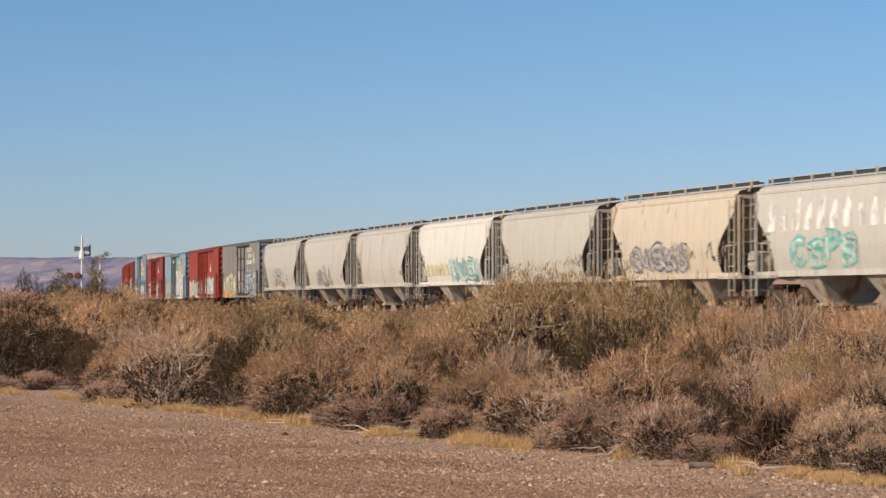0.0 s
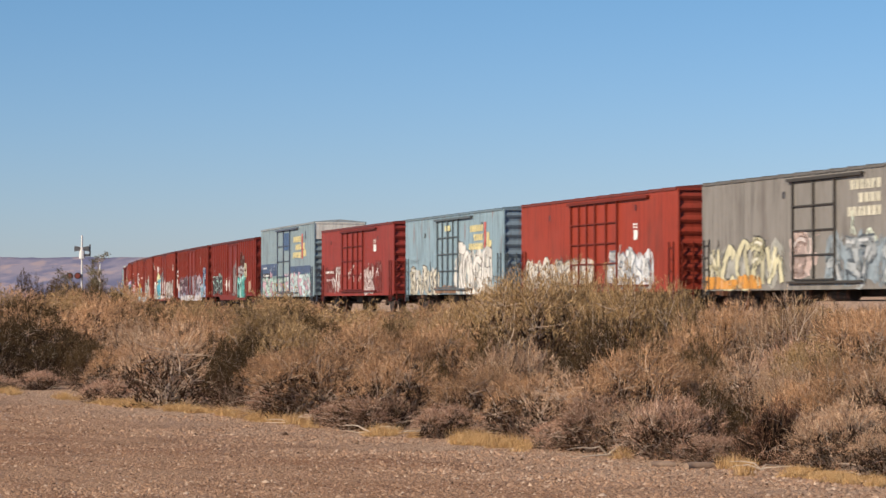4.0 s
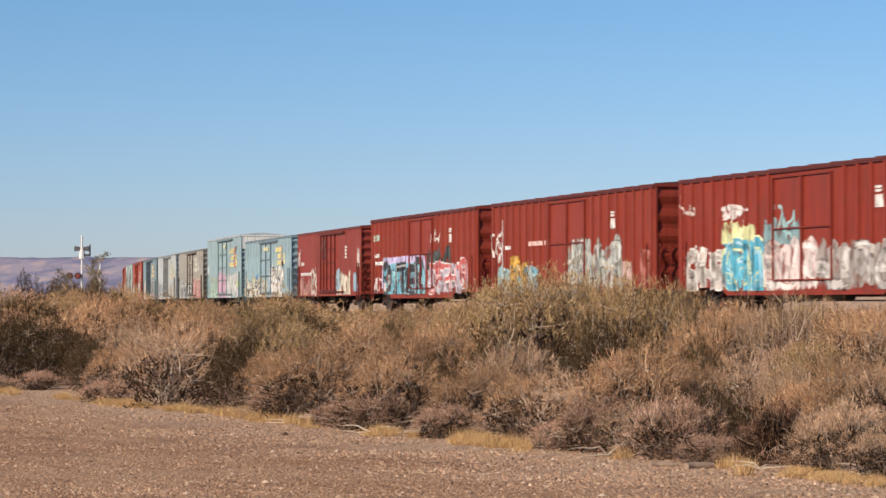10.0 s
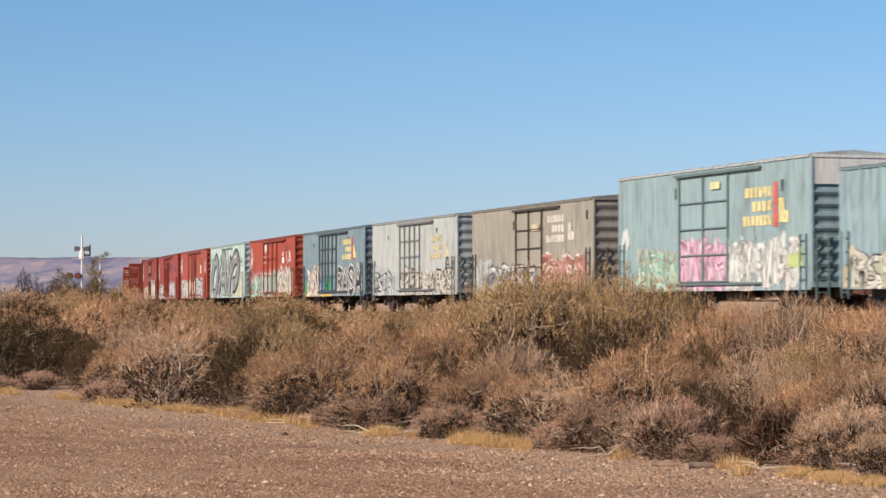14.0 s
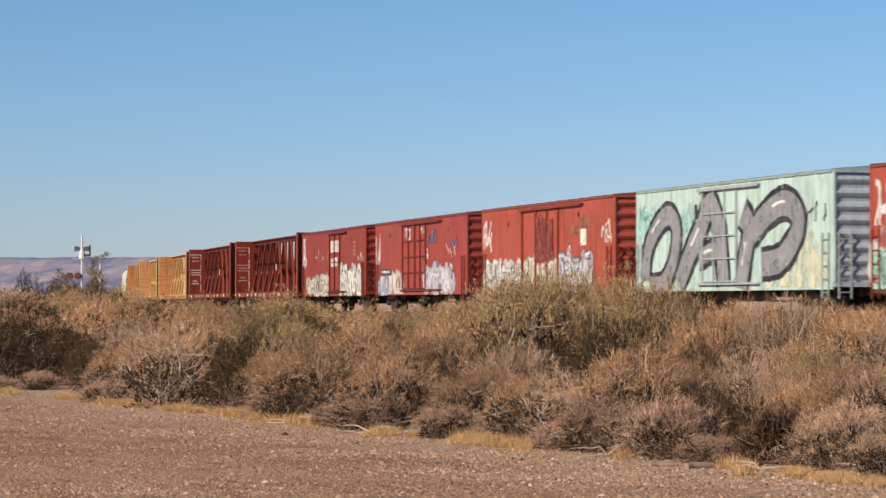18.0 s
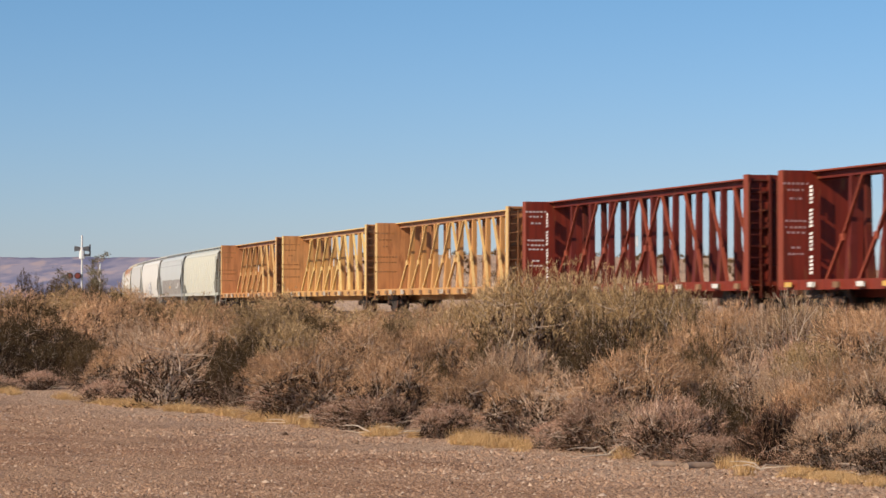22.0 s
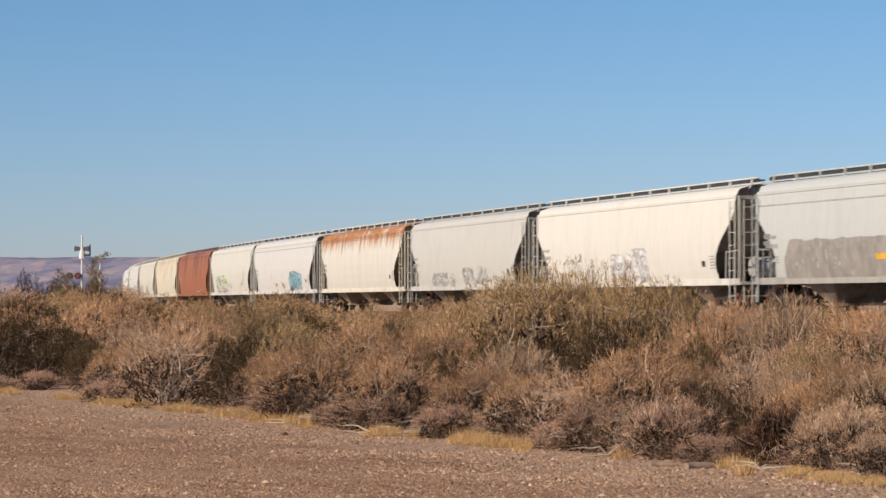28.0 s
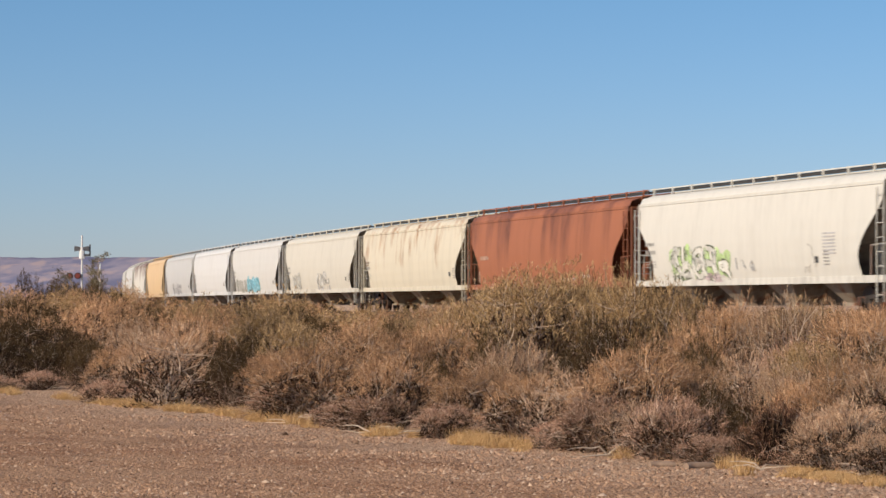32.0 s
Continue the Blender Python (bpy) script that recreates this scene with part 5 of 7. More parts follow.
def boxcars_middle():
    car, mk = couple(boxcar("dark red boxcar with stained panels and pale blue paint patches", 16.36, 4.49, (0.245, 0.038, 0.025), [(0.40, 0.50, 2), (0.50, 0.63, 2)], seed=0.9, rust=0.03), -281.51, -297.87)
    bars(car, mk, 0.07, 0.12, 0.46, 0.54, WHITE, 1, 2)
    bars(car, mk, 0.06, 0.24, 0.30, 0.37, WHITE, 1, 6)
    smear(car, mk, 0.02, 0.30, 0.0, 0.34, (0.42, 0.20, 0.17), 131, 0.7, 0.004, "paint_patch")
    graffiti(car, mk, 0.24, 0.34, 0.02, 0.40, (0.62, 0.52, 0.46), (0.34, 0.20, 0.17), 2, 132, None)
    smear(car, mk, 0.65, 0.86, 0.0, 0.42, (0.68, 0.62, 0.50), 133, 0.6, 0.004, "paint_patch", "cream painted-over patch")
    panel(car, mk, 0.64, 0.70, 0.08, 0.44, (0.30, 0.44, 0.55), "paint_patch")
    panel(car, mk, 0.90, 0.965, 0.05, 0.36, (0.32, 0.46, 0.56), "paint_patch")
    smear(car, mk, 0.955, 0.995, 0.40, 0.75, (0.62, 0.52, 0.48), 134, 0.5, 0.004, "paint_patch")
    scrawl(car, mk, 0.0, 0.05, 0.45, 0.75, (0.66, 0.58, 0.56), 4, 135, 0.10)
    bars(car, mk, 0.775, 0.82, 0.54, 0.74, (0.72, 0.66, 0.62), 4, 1)
    panel(car, mk, 0.41, 0.49, 0.55, 0.9, (0.10, 0.025, 0.02), "stain", lift=0.03)

    uu = [0.02 + i * 0.96 / 15 for i in range(16)]
    car, mk = couple(boxcar("light blue ribbed boxcar with sliding door and pale graffiti", 16.31, 4.49, (0.285, 0.40, 0.45), [(0.38, 0.60, 2)], posts=[u for u in uu if not 0.36 < u < 0.63], door_rows=3, trim=(0.12, 0.17, 0.2), seed=1.6, end_col=(0.22, 0.32, 0.37)), -300.20, -316.52)
    heritage_mark(car, mk, 0.70, 0.84)
    panel(car, mk, 0.45, 0.55, 0.80, 0.87, (0.68, 0.64, 0.36), "notice_panel", lift=0.06)
    smear(car, mk, 0.02, 0.52, 0.0, 0.46, (0.60, 0.55, 0.40), 141, 0.7, 0.003, "graffiti", "cream sprayed background")
    graffiti(car, mk, 0.04, 0.44, 0.0, 0.28, (0.72, 0.70, 0.64), (0.08, 0.08, 0.09), 7, 142, (0.55, 0.56, 0.46), 0.09)
    panel(car, mk, 0.28, 0.33, 0.30, 0.42, (0.09, 0.26, 0.48), "graffiti")
    graffiti(car, mk, 0.57, 0.86, 0.0, 0.54, (0.74, 0.73, 0.70), (0.06, 0.06, 0.07), 4, 143, (0.72, 0.71, 0.68), 0.07)
    hatch(car, mk, 0.365, 0.86)

    car, mk = couple(boxcar("tall pale blue boxcar with pink and white graffiti", 16.09, 5.05, PALEBLUE, [(0.36, 0.62, 2)], trim=(0.13, 0.19, 0.2), seed=1.9, smooth_top=0.9, end_col=(0.78, 0.77, 0.72), roof_col=(0.42, 0.46, 0.47)), -318.54, -334.64)
    heritage_mark(car, mk, 0.70, 0.80)
    panel(car, mk, 0.53, 0.58, 0.82, 0.88, (0.68, 0.66, 0.36), "notice_panel", lift=0.06)
    smear(car, mk, 0.10, 0.36, 0.0, 0.34, (0.36, 0.60, 0.50), 151, 0.8, 0.003, "graffiti", "green sprayed characters")
    graffiti(car, mk, 0.12, 0.34, 0.02, 0.36, (0.40, 0.62, 0.52), (0.55, 0.45, 0.36), 4, 152, None)
    graffiti(car, mk, 0.36, 0.60, 0.0, 0.40, (0.74, 0.48, 0.62), (0.52, 0.22, 0.40), 5, 153, (0.72, 0.55, 0.64))
    graffiti(car, mk, 0.60, 0.95, 0.0, 0.40, (0.74, 0.74, 0.72), (0.30, 0.30, 0.32), 7, 154, (0.66, 0.72, 0.70))
    smear(car, mk, 0.90, 0.97, 0.16, 0.34, (0.55, 0.66, 0.28), 155, 0.6, 0.016, "graffiti")
    smear(car, mk, 0.02, 0.07, 0.36, 0.56, (0.62, 0.70, 0.70), 156, 0.8, 0.004, "paint_patch")
    hatch(car, mk, 0.33, 0.86, (0.06, 0.08, 0.09), 0.09)
    hatch(car, mk, 0.87, 0.84, (0.06, 0.08, 0.09), 0.09)

    car, mk = couple(boxcar("taupe boxcar with white lettering bars and pink graffiti", 15.51, 4.49, TAUPE, [(0.40, 0.62, 2)], trim=(0.07, 0.06, 0.05), seed=0.4, end_col=(0.24, 0.22, 0.20)), -337.47, -352.98)
    heritage_mark(car, mk, 0.66, 0.86, (0.70, 0.68, 0.60), False)
    smear(car, mk, 0.02, 0.20, 0.10, 0.45, (0.46, 0.50, 0.50), 161, 0.5, 0.003, "paint_patch")
    graffiti(car, mk, 0.14, 0.56, 0.0, 0.32, (0.60, 0.60, 0.60), BLACK, 6, 162, (0.26, 0.28, 0.30), 0.10)
    graffiti(car, mk, 0.60, 0.94, 0.0, 0.40, (0.52, 0.20, 0.17), (0.72, 0.66, 0.60), 4, 163, (0.48, 0.20, 0.16), 0.10)
    panel(car, mk, 0.54, 0.60, 0.70, 0.78, (0.55, 0.50, 0.34), "notice_panel", lift=0.06)
    for u, w in ((0.37, 0.84), (0.955, 0.88)):
        hatch(car, mk, u, w, BLACK, 0.1)

    car, mk = couple(boxcar("white-grey boxcar with worn yellow lettering and black graffiti", 15.6, 4.49, (0.46, 0.50, 0.50), [(0.36, 0.48, 2), (0.48, 0.60, 2)], trim=(0.17, 0.18, 0.18), seed=0.7, end_col=(0.30, 0.34, 0.36)), -355.54, -371.14)
    heritage_mark(car, mk, 0.72, 0.76, (0.62, 0.56, 0.36), False)
    smear(car, mk, 0.05, 0.30, 0.0, 0.46, (0.50, 0.56, 0.60), 171, 0.6, 0.003, "graffiti", "pale blue sprayed field")
    graffiti(car, mk, 0.02, 0.26, 0.0, 0.30, (0.55, 0.60, 0.62), BLACK, 4, 172, None, 0.10)
    graffiti(car, mk, 0.34, 0.98, 0.0, 0.32, (0.66, 0.62, 0.54), BLACK, 9, 173, (0.60, 0.60, 0.58), 0.10)
    scrawl(car, mk, 0.86, 0.97, 0.25, 0.60, BLACK, 4, 174, 0.06)
    for u, w in ((0.20, 0.82), (0.78, 0.86)):
        hatch(car, mk, u, w)

    car, mk = couple(boxcar("slate blue boxcar with double doors and dark bubble graffiti", 15.63, 4.49, (0.205, 0.295, 0.34), [(0.30, 0.45, 3), (0.45, 0.58, 2)], trim=(0.06, 0.08, 0.10), rust=0.02, seed=1.2, end_col=(0.15, 0.19, 0.23)), -373.08, -388.70)
    heritage_mark(car, mk, 0.68, 0.84)
    smear(car, mk, 0.03, 0.32, 0.16, 0.44, (0.10, 0.17, 0.34), 184, 0.5, 0.002, "graffiti", "dark blue sprayed field")
    smear(car, mk, 0.0, 0.10, 0.02, 0.26, (0.09, 0.34, 0.20), 185, 0.6, 0.004, "graffiti", "green sprayed cloud")
    smear(car, mk, 0.08, 0.34, 0.0, 0.20, (0.62, 0.42, 0.38), 186, 0.6, 0.005, "graffiti", "pink sprayed cloud")
    graffiti(car, mk, 0.08, 0.32, 0.0, 0.46, (0.76, 0.68, 0.56), (0.16, 0.15, 0.22), 4, 181, None, 0.06, "", "", 0.004)
    graffiti(car, mk, 0.59, 0.97, 0.0, 0.42, (0.035, 0.035, 0.05), (0.76, 0.76, 0.74), 4, 182, (0.34, 0.38, 0.36), 0.12, "black graffiti lettering with white outlines", "RASA")
    smear(car, mk, 0.32, 0.50, 0.02, 0.36, (0.10, 0.26, 0.44), 183, 0.8, 0.03, "graffiti", "blue sprayed door patch")
    panel(car, mk, 0.40, 0.45, 0.10, 0.2, (0.06, 0.30, 0.14), "graffiti", lift=0.1)
    bars(car, mk, 0.04, 0.12, 0.30, 0.42, (0.18, 0.30, 0.45), 2, 3)
    for u, w in ((0.19, 0.83), (0.75, 0.88)):
        hatch(car, mk, u, w)
    panel(car, mk, 0.02, 0.50, -0.03, 0.02, (0.66, 0.44, 0.12), "yellow_sill")
    smear(car, mk, 0.40, 0.50, 0.05, 0.32, (0.08, 0.36, 0.18), 187, 0.6, 0.034, "graffiti", "green sprayed door patch")

    car, mk = couple(boxcar("bright red boxcar with mint and pink graffiti on its lower half", 15.56, 4.49, (0.39, 0.075, 0.042), [(0.34, 0.64, 3)], door_rows=3, seed=0.3), -391.42, -406.98)
    graffiti(car, mk, 0.0, 0.34, 0.0, 0.36, (0.34, 0.60, 0.50), (0.05, 0.16, 0.16), 7, 191, (0.66, 0.62, 0.60), 0.06)
    graffiti(car, mk, 0.34, 0.66, 0.0, 0.44, (0.36, 0.58, 0.52), (0.06, 0.18, 0.19), 7, 192, (0.60, 0.66, 0.62), 0.06)
    graffiti(car, mk, 0.66, 0.97, 0.02, 0.48, (0.74, 0.72, 0.62), (0.16, 0.22, 0.20), 8, 193, (0.68, 0.60, 0.58), 0.06)
    smear(car, mk, 0.02, 0.96, 0.30, 0.52, (0.52, 0.25, 0.25), 194, 0.9, 0.002, "graffiti", "pink sprayed haze")
    scrawl(car, mk, 0.01, 0.08, 0.5, 0.88, (0.72, 0.68, 0.66), 5, 195, 0.12)
    panel(car, mk, 0.745, 0.79, 0.56, 0.66, WHITE, "white_plate")
    bars(car, mk, 0.745, 0.79, 0.67, 0.75, WHITE, 2, 1)
    scrawl(car, mk, 0.84, 0.94, 0.52, 0.76, (0.76, 0.74, 0.72), 5, 196, 0.12)
    graffiti(car, mk, 0.36, 0.41, 0.78, 0.92, WHITE, WHITE, 2, 197, None, 0.03)
    bars(car, mk, 0.35, 0.46, 0.56, 0.70, (0.74, 0.62, 0.60), 3, 3, "", 0.4, lift=0.05)
    for u, w in ((0.31, 0.78), (0.83, 0.86)):
        hatch(car, mk, u, w, (0.1, 0.02, 0.02), 0.1)

    car, mk = couple(boxcar("mint and white boxcar with a huge grey and black graffiti", 15.81, 4.49, (0.50, 0.66, 0.62), [(0.38, 0.56, 3)], trim=(0.36, 0.41, 0.41), seed=0.6, end_col=(0.42, 0.48, 0.54)), -409.43, -425.24)
    smear(car, mk, 0.0, 0.35, 0.55, 0.90, (0.36, 0.66, 0.60), 201, 0.8, 0.002, "graffiti", "turquoise sprayed cloud")
    smear(car, mk, 0.70, 0.97, 0.0, 0.6, (0.66, 0.68, 0.50), 202, 0.8, 0.002, "graffiti", "pale yellow sprayed field")
    giant(car, mk)
    scrawl(car, mk, 0.88, 0.97, 0.55, 0.75, BLACK, 3, 204, 0.07)
    scrawl(car, mk, 0.02, 0.08, 0.7, 0.85, (0.10, 0.25, 0.25), 3, 205, 0.09)
    panel(car, mk, 0.335, 0.35, 0.68, 0.82, BLACK, "vent_plate")

    car, mk = couple(boxcar("faded red boxcar with white bubble graffiti and stains", 16.33, 4.49, (0.40, 0.080, 0.050), [(0.34, 0.45, 1), (0.45, 0.62, 2)], door_rows=1, rust=0.04, seed=1.0), -427.57, -443.90)
    graffiti(car, mk, 0.02, 0.34, 0.0, 0.38, (0.78, 0.77, 0.74), (0.26, 0.24, 0.24), 5, 211, (0.70, 0.66, 0.62))
    graffiti(car, mk, 0.36, 0.60, 0.03, 0.38, (0.76, 0.72, 0.58), (0.35, 0.28, 0.22), 4, 212, (0.68, 0.62, 0.54))
    graffiti(car, mk, 0.60, 0.86, 0.0, 0.42, (0.66, 0.68, 0.72), (0.10, 0.10, 0.12), 4, 213, (0.58, 0.58, 0.62), 0.11)
    panel(car, mk, 0.775, 0.815, 0.50, 0.68, (0.80, 0.78, 0.66), "white_plate")
    scrawl(car, mk, 0.01, 0.08, 0.48, 0.86, (0.76, 0.68, 0.66), 5, 214, 0.13)
    scrawl(car, mk, 0.92, 0.985, 0.5, 0.76, (0.72, 0.64, 0.60), 4, 215, 0.10)
    scrawl(car, mk, 0.36, 0.7, 0.36, 0.55, (0.78, 0.74, 0.68), 4, 216, 0.09)
    smear(car, mk, 0.44, 0.58, 0.35, 0.93, (0.24, 0.045, 0.035), 217, 0.3, 0.05, "stain", "darker faded red door")
    smear(car, mk, 0.70, 0.84, 0.62, 0.9, (0.30, 0.10, 0.05), 218, 0.8, 0.003, "stain")
    for u, w in ((0.22, 0.84), (0.755, 0.87)):
        hatch(car, mk, u, w, (0.1, 0.02, 0.02))

    car, mk = couple(boxcar("red boxcar with barred doors and lilac graffiti patches", 16.56, 4.49, (0.34, 0.058, 0.042), [(0.33, 0.47, 2), (0.47, 0.59, 2)], seed=0.75), -446.34, -462.90)
    smear(car, mk, 0.06, 0.34, 0.0, 0.36, (0.68, 0.64, 0.58), 221, 0.5, 0.004, "paint_patch", "cream painted-over patch")
    panel(car, mk, 0.06, 0.20, 0.26, 0.36, (0.07, 0.06, 0.06), "number_board")
    bars(car, mk, 0.08, 0.18, 0.285, 0.33, WHITE, 1, 4, lift=0.010)
    graffiti(car, mk, 0.02, 0.16, 0.0, 0.24, (0.50, 0.52, 0.66), (0.28, 0.28, 0.42), 3, 222, None)
    graffiti(car, mk, 0.56, 0.88, 0.0, 0.36, (0.68, 0.64, 0.68), (0.40, 0.36, 0.42), 6, 223, (0.52, 0.55, 0.66))
    smear(car, mk, 0.66, 0.72, 0.3, 0.5, (0.32, 0.46, 0.62), 224, 0.8, 0.004, "graffiti")
    smear(car, mk, 0.60, 0.70, 0.66, 0.90, (0.16, 0.08, 0.14), 225, 0.8, 0.003, "graffiti", "dark violet sprayed patch")
    smear(car, mk, 0.84, 0.92, 0.60, 0.82, (0.17, 0.12, 0.20), 226, 0.9, 0.003, "graffiti", "dark violet sprayed patch")
    scrawl(car, mk, 0.01, 0.06, 0.40, 0.86, (0.72, 0.66, 0.66), 6, 227, 0.12)
    graffiti(car, mk, 0.355, 0.42, 0.74, 0.90, (0.72, 0.64, 0.62), (0.40, 0.20, 0.2), 2, 228, None, 0.05)
    scrawl(car, mk, 0.52, 0.58, 0.78, 0.90, (0.66, 0.56, 0.56), 3, 229, 0.10)
    scrawl(car, mk, 0.60, 0.62, 0.44, 0.60, (0.76, 0.66, 0.60), 2, 230, 0.10)
    scrawl(car, mk, 0.80, 0.9, 0.46, 0.64, (0.70, 0.56, 0.54), 3, 231, 0.08)
    for u, w in ((0.17, 0.85), (0.81, 0.86)):
        hatch(car, mk, u, w, (0.1, 0.02, 0.02))

    car, mk = couple(boxcar("brownish red boxcar with pale window panels and white graffiti", 16.15, 4.49, (0.28, 0.042, 0.026), [(0.47, 0.63, 2)], door_rows=2, seed=0.2), -465.21, -481.36)
    for a, b, c, d in ((0.49, 0.545, 0.66, 0.84), (0.555, 0.615, 0.66, 0.84), (0.49, 0.545, 0.44, 0.56), (0.555, 0.60, 0.44, 0.58)):
        panel(car, mk, a, b, c, d, (0.66, 0.58, 0.56), "pale_panel", lift=0.03)
    graffiti(car, mk, 0.08, 0.44, 0.0, 0.32, (0.66, 0.62, 0.50), (0.24, 0.22, 0.20), 5, 241, (0.56, 0.52, 0.46))
    graffiti(car, mk, 0.62, 0.94, 0.0, 0.46, (0.76, 0.76, 0.70), (0.20, 0.20, 0.20), 5, 242, (0.68, 0.70, 0.66), 0.12)
    scrawl(car, mk, 0.01, 0.08, 0.45, 0.92, (0.76, 0.72, 0.70), 6, 243, 0.13)
    scrawl(car, mk, 0.18, 0.46, 0.52, 0.72, (0.55, 0.34, 0.32), 5, 244, 0.07)
    bars(car, mk, 0.83, 0.89, 0.56, 0.80, (0.44, 0.17, 0.14), 4, 1, "", 0.6)
    scrawl(car, mk, 0.9, 0.97, 0.5, 0.66, (0.72, 0.56, 0.54), 3, 245, 0.10)
    hatch(car, mk, 0.80, 0.86, (0.1, 0.02, 0.02))


def giant(car, mk):
    """Three looping letters, nearly as tall as the car."""
    m = Mesh()
    fill, line, gloss = 0, 1, 2
    X, Z = mk.x, mk.z

    def arc(cu, cw, ru, rw, a0, a1, n=18):
        return [(X(cu + ru * math.cos(radians(a0 + (a1 - a0) * i / n))), Z(cw + rw * math.sin(radians(a0 + (a1 - a0) * i / n)))) for i in range(n + 1)]

    random.seed(203)
    shapes = [
        ([(X(u), Z(w)) for u, w in ((0.055, 0.10), (0.07, 0.40), (0.12, 0.62), (0.19, 0.74), (0.235, 0.60), (0.22, 0.30), (0.16, 0.06), (0.08, 0.04))], 0.70),
        ([(X(u), Z(w)) for u, w in ((0.25, 0.06), (0.31, 0.34), (0.37, 0.58), (0.42, 0.80), (0.47, 0.55), (0.49, 0.04))], 0.86),
        ([(X(u), Z(w)) for u, w in ((0.36, 0.30), (0.43, 0.36), (0.50, 0.34))], 0.60),
        ([(X(u), Z(w)) for u, w in ((0.575, -0.02), (0.60, 0.30), (0.62, 0.56), (0.585, 0.70))], 0.88),
        ([(X(u), Z(w)) for u, w in ((0.62, 0.46), (0.70, 0.66), (0.79, 0.76), (0.85, 0.64), (0.84, 0.46), (0.77, 0.26), (0.68, 0.22))], 0.80),
    ]
    shapes = [(smooth_line(p, 7), w) for p, w in shapes]
    for pts, w in shapes:
        mk.stroke(m, pts, w + 0.36, 0.013, line, 0.12)
    for i, (pts, w) in enumerate(shapes):
        mk.stroke(m, pts, w, 0.017 + 0.001 * i, fill, 0.10)
    for pts, w in shapes:
        k = len(pts) // 4
        mk.stroke(m, [(x - 0.14, z + 0.05) for x, z in pts[k:k + 6]], 0.10, 0.026, gloss)
    part("graffiti", m, [spray((0.27, 0.27, 0.29)), spray((0.02, 0.02, 0.025)), spray((0.8, 0.8, 0.8))], car, "huge grey letters with black outlines")


def centerbeams():
    dr = (0.215, 0.031, 0.014)
    om = (0.60, 0.315, 0.115)
    L = 22.75
    spec = [(-482.89, -505.64, dr, 0.1), (-507.90, -530.66, dr, 0.1), (-532.68, -555.37, om, 0.3), (-557.50, -580.00, (0.66, 0.375, 0.135), 0.6), (-582.03, -604.87, (0.58, 0.29, 0.11), 0.9)]
    for i, (a, b, c, sd) in enumerate(spec):
        lab = "empty dark red centre-beam flatcar with white lettering" if i < 2 else "empty orange-yellow centre-beam flatcar with worn panels"
        car, mk = couple(centerbeam(lab, c, L, sd, top=4.68 if i < 2 else 4.58), a, b)
        if i < 2:
            bulkhead_text(car, L, (0.66, 0.58, 0.56) if i else (0.44, 0.26, 0.25), i)
            m = Mesh()
            for k in range(24):
                z = 1.35 + k * 0.125
                if k % 6 != 5:
                    m.face([(-L / 2 + 0.55, -0.70, z), (-L / 2 + 0.76, -0.70, z), (-L / 2 + 0.76, -0.66, z + 0.09), (-L / 2 + 0.55, -0.66, z + 0.09)])
            part("lettering", m, [spray((0.74, 0.72, 0.70))], car, "column of white lettering")
            for k, u in enumerate((0.03, 0.10, 0.24, 0.31, 0.38, 0.52, 0.67, 0.74, 0.88)):
                panel(car, Marks(-L / 2, L / 2, 0.84, 1.14, lambda x, z: -1.64), u, u + 0.022, 0.3, 0.8, (0.74, 0.72, 0.68) if k % 3 else (0.72, 0.45, 0.10), "reflector")
        else:
            bulkhead_text(car, L, (0.34, 0.155, 0.045), i, ((0.84, 0.20), (0.74, 0.12), (0.64, 0.05), (0.48, 0.22), (0.40, 0.20), (0.26, 0.20)))
            for k, u in enumerate((0.14, 0.24, 0.55, 0.72)):
                panel(car, Marks(-L / 2, L / 2, 0.84, 1.14, lambda x, z: -1.64), u, u + 0.026, 0.15, 0.9, (0.50, 0.44, 0.36), "reflector")
        # small tag plate on one post
        m = Mesh()
        m.box(-0.9, -0.82, -0.60, -0.56, 2.55, 3.0)
        part("white_tag", m, [spray(WHITE)], car)


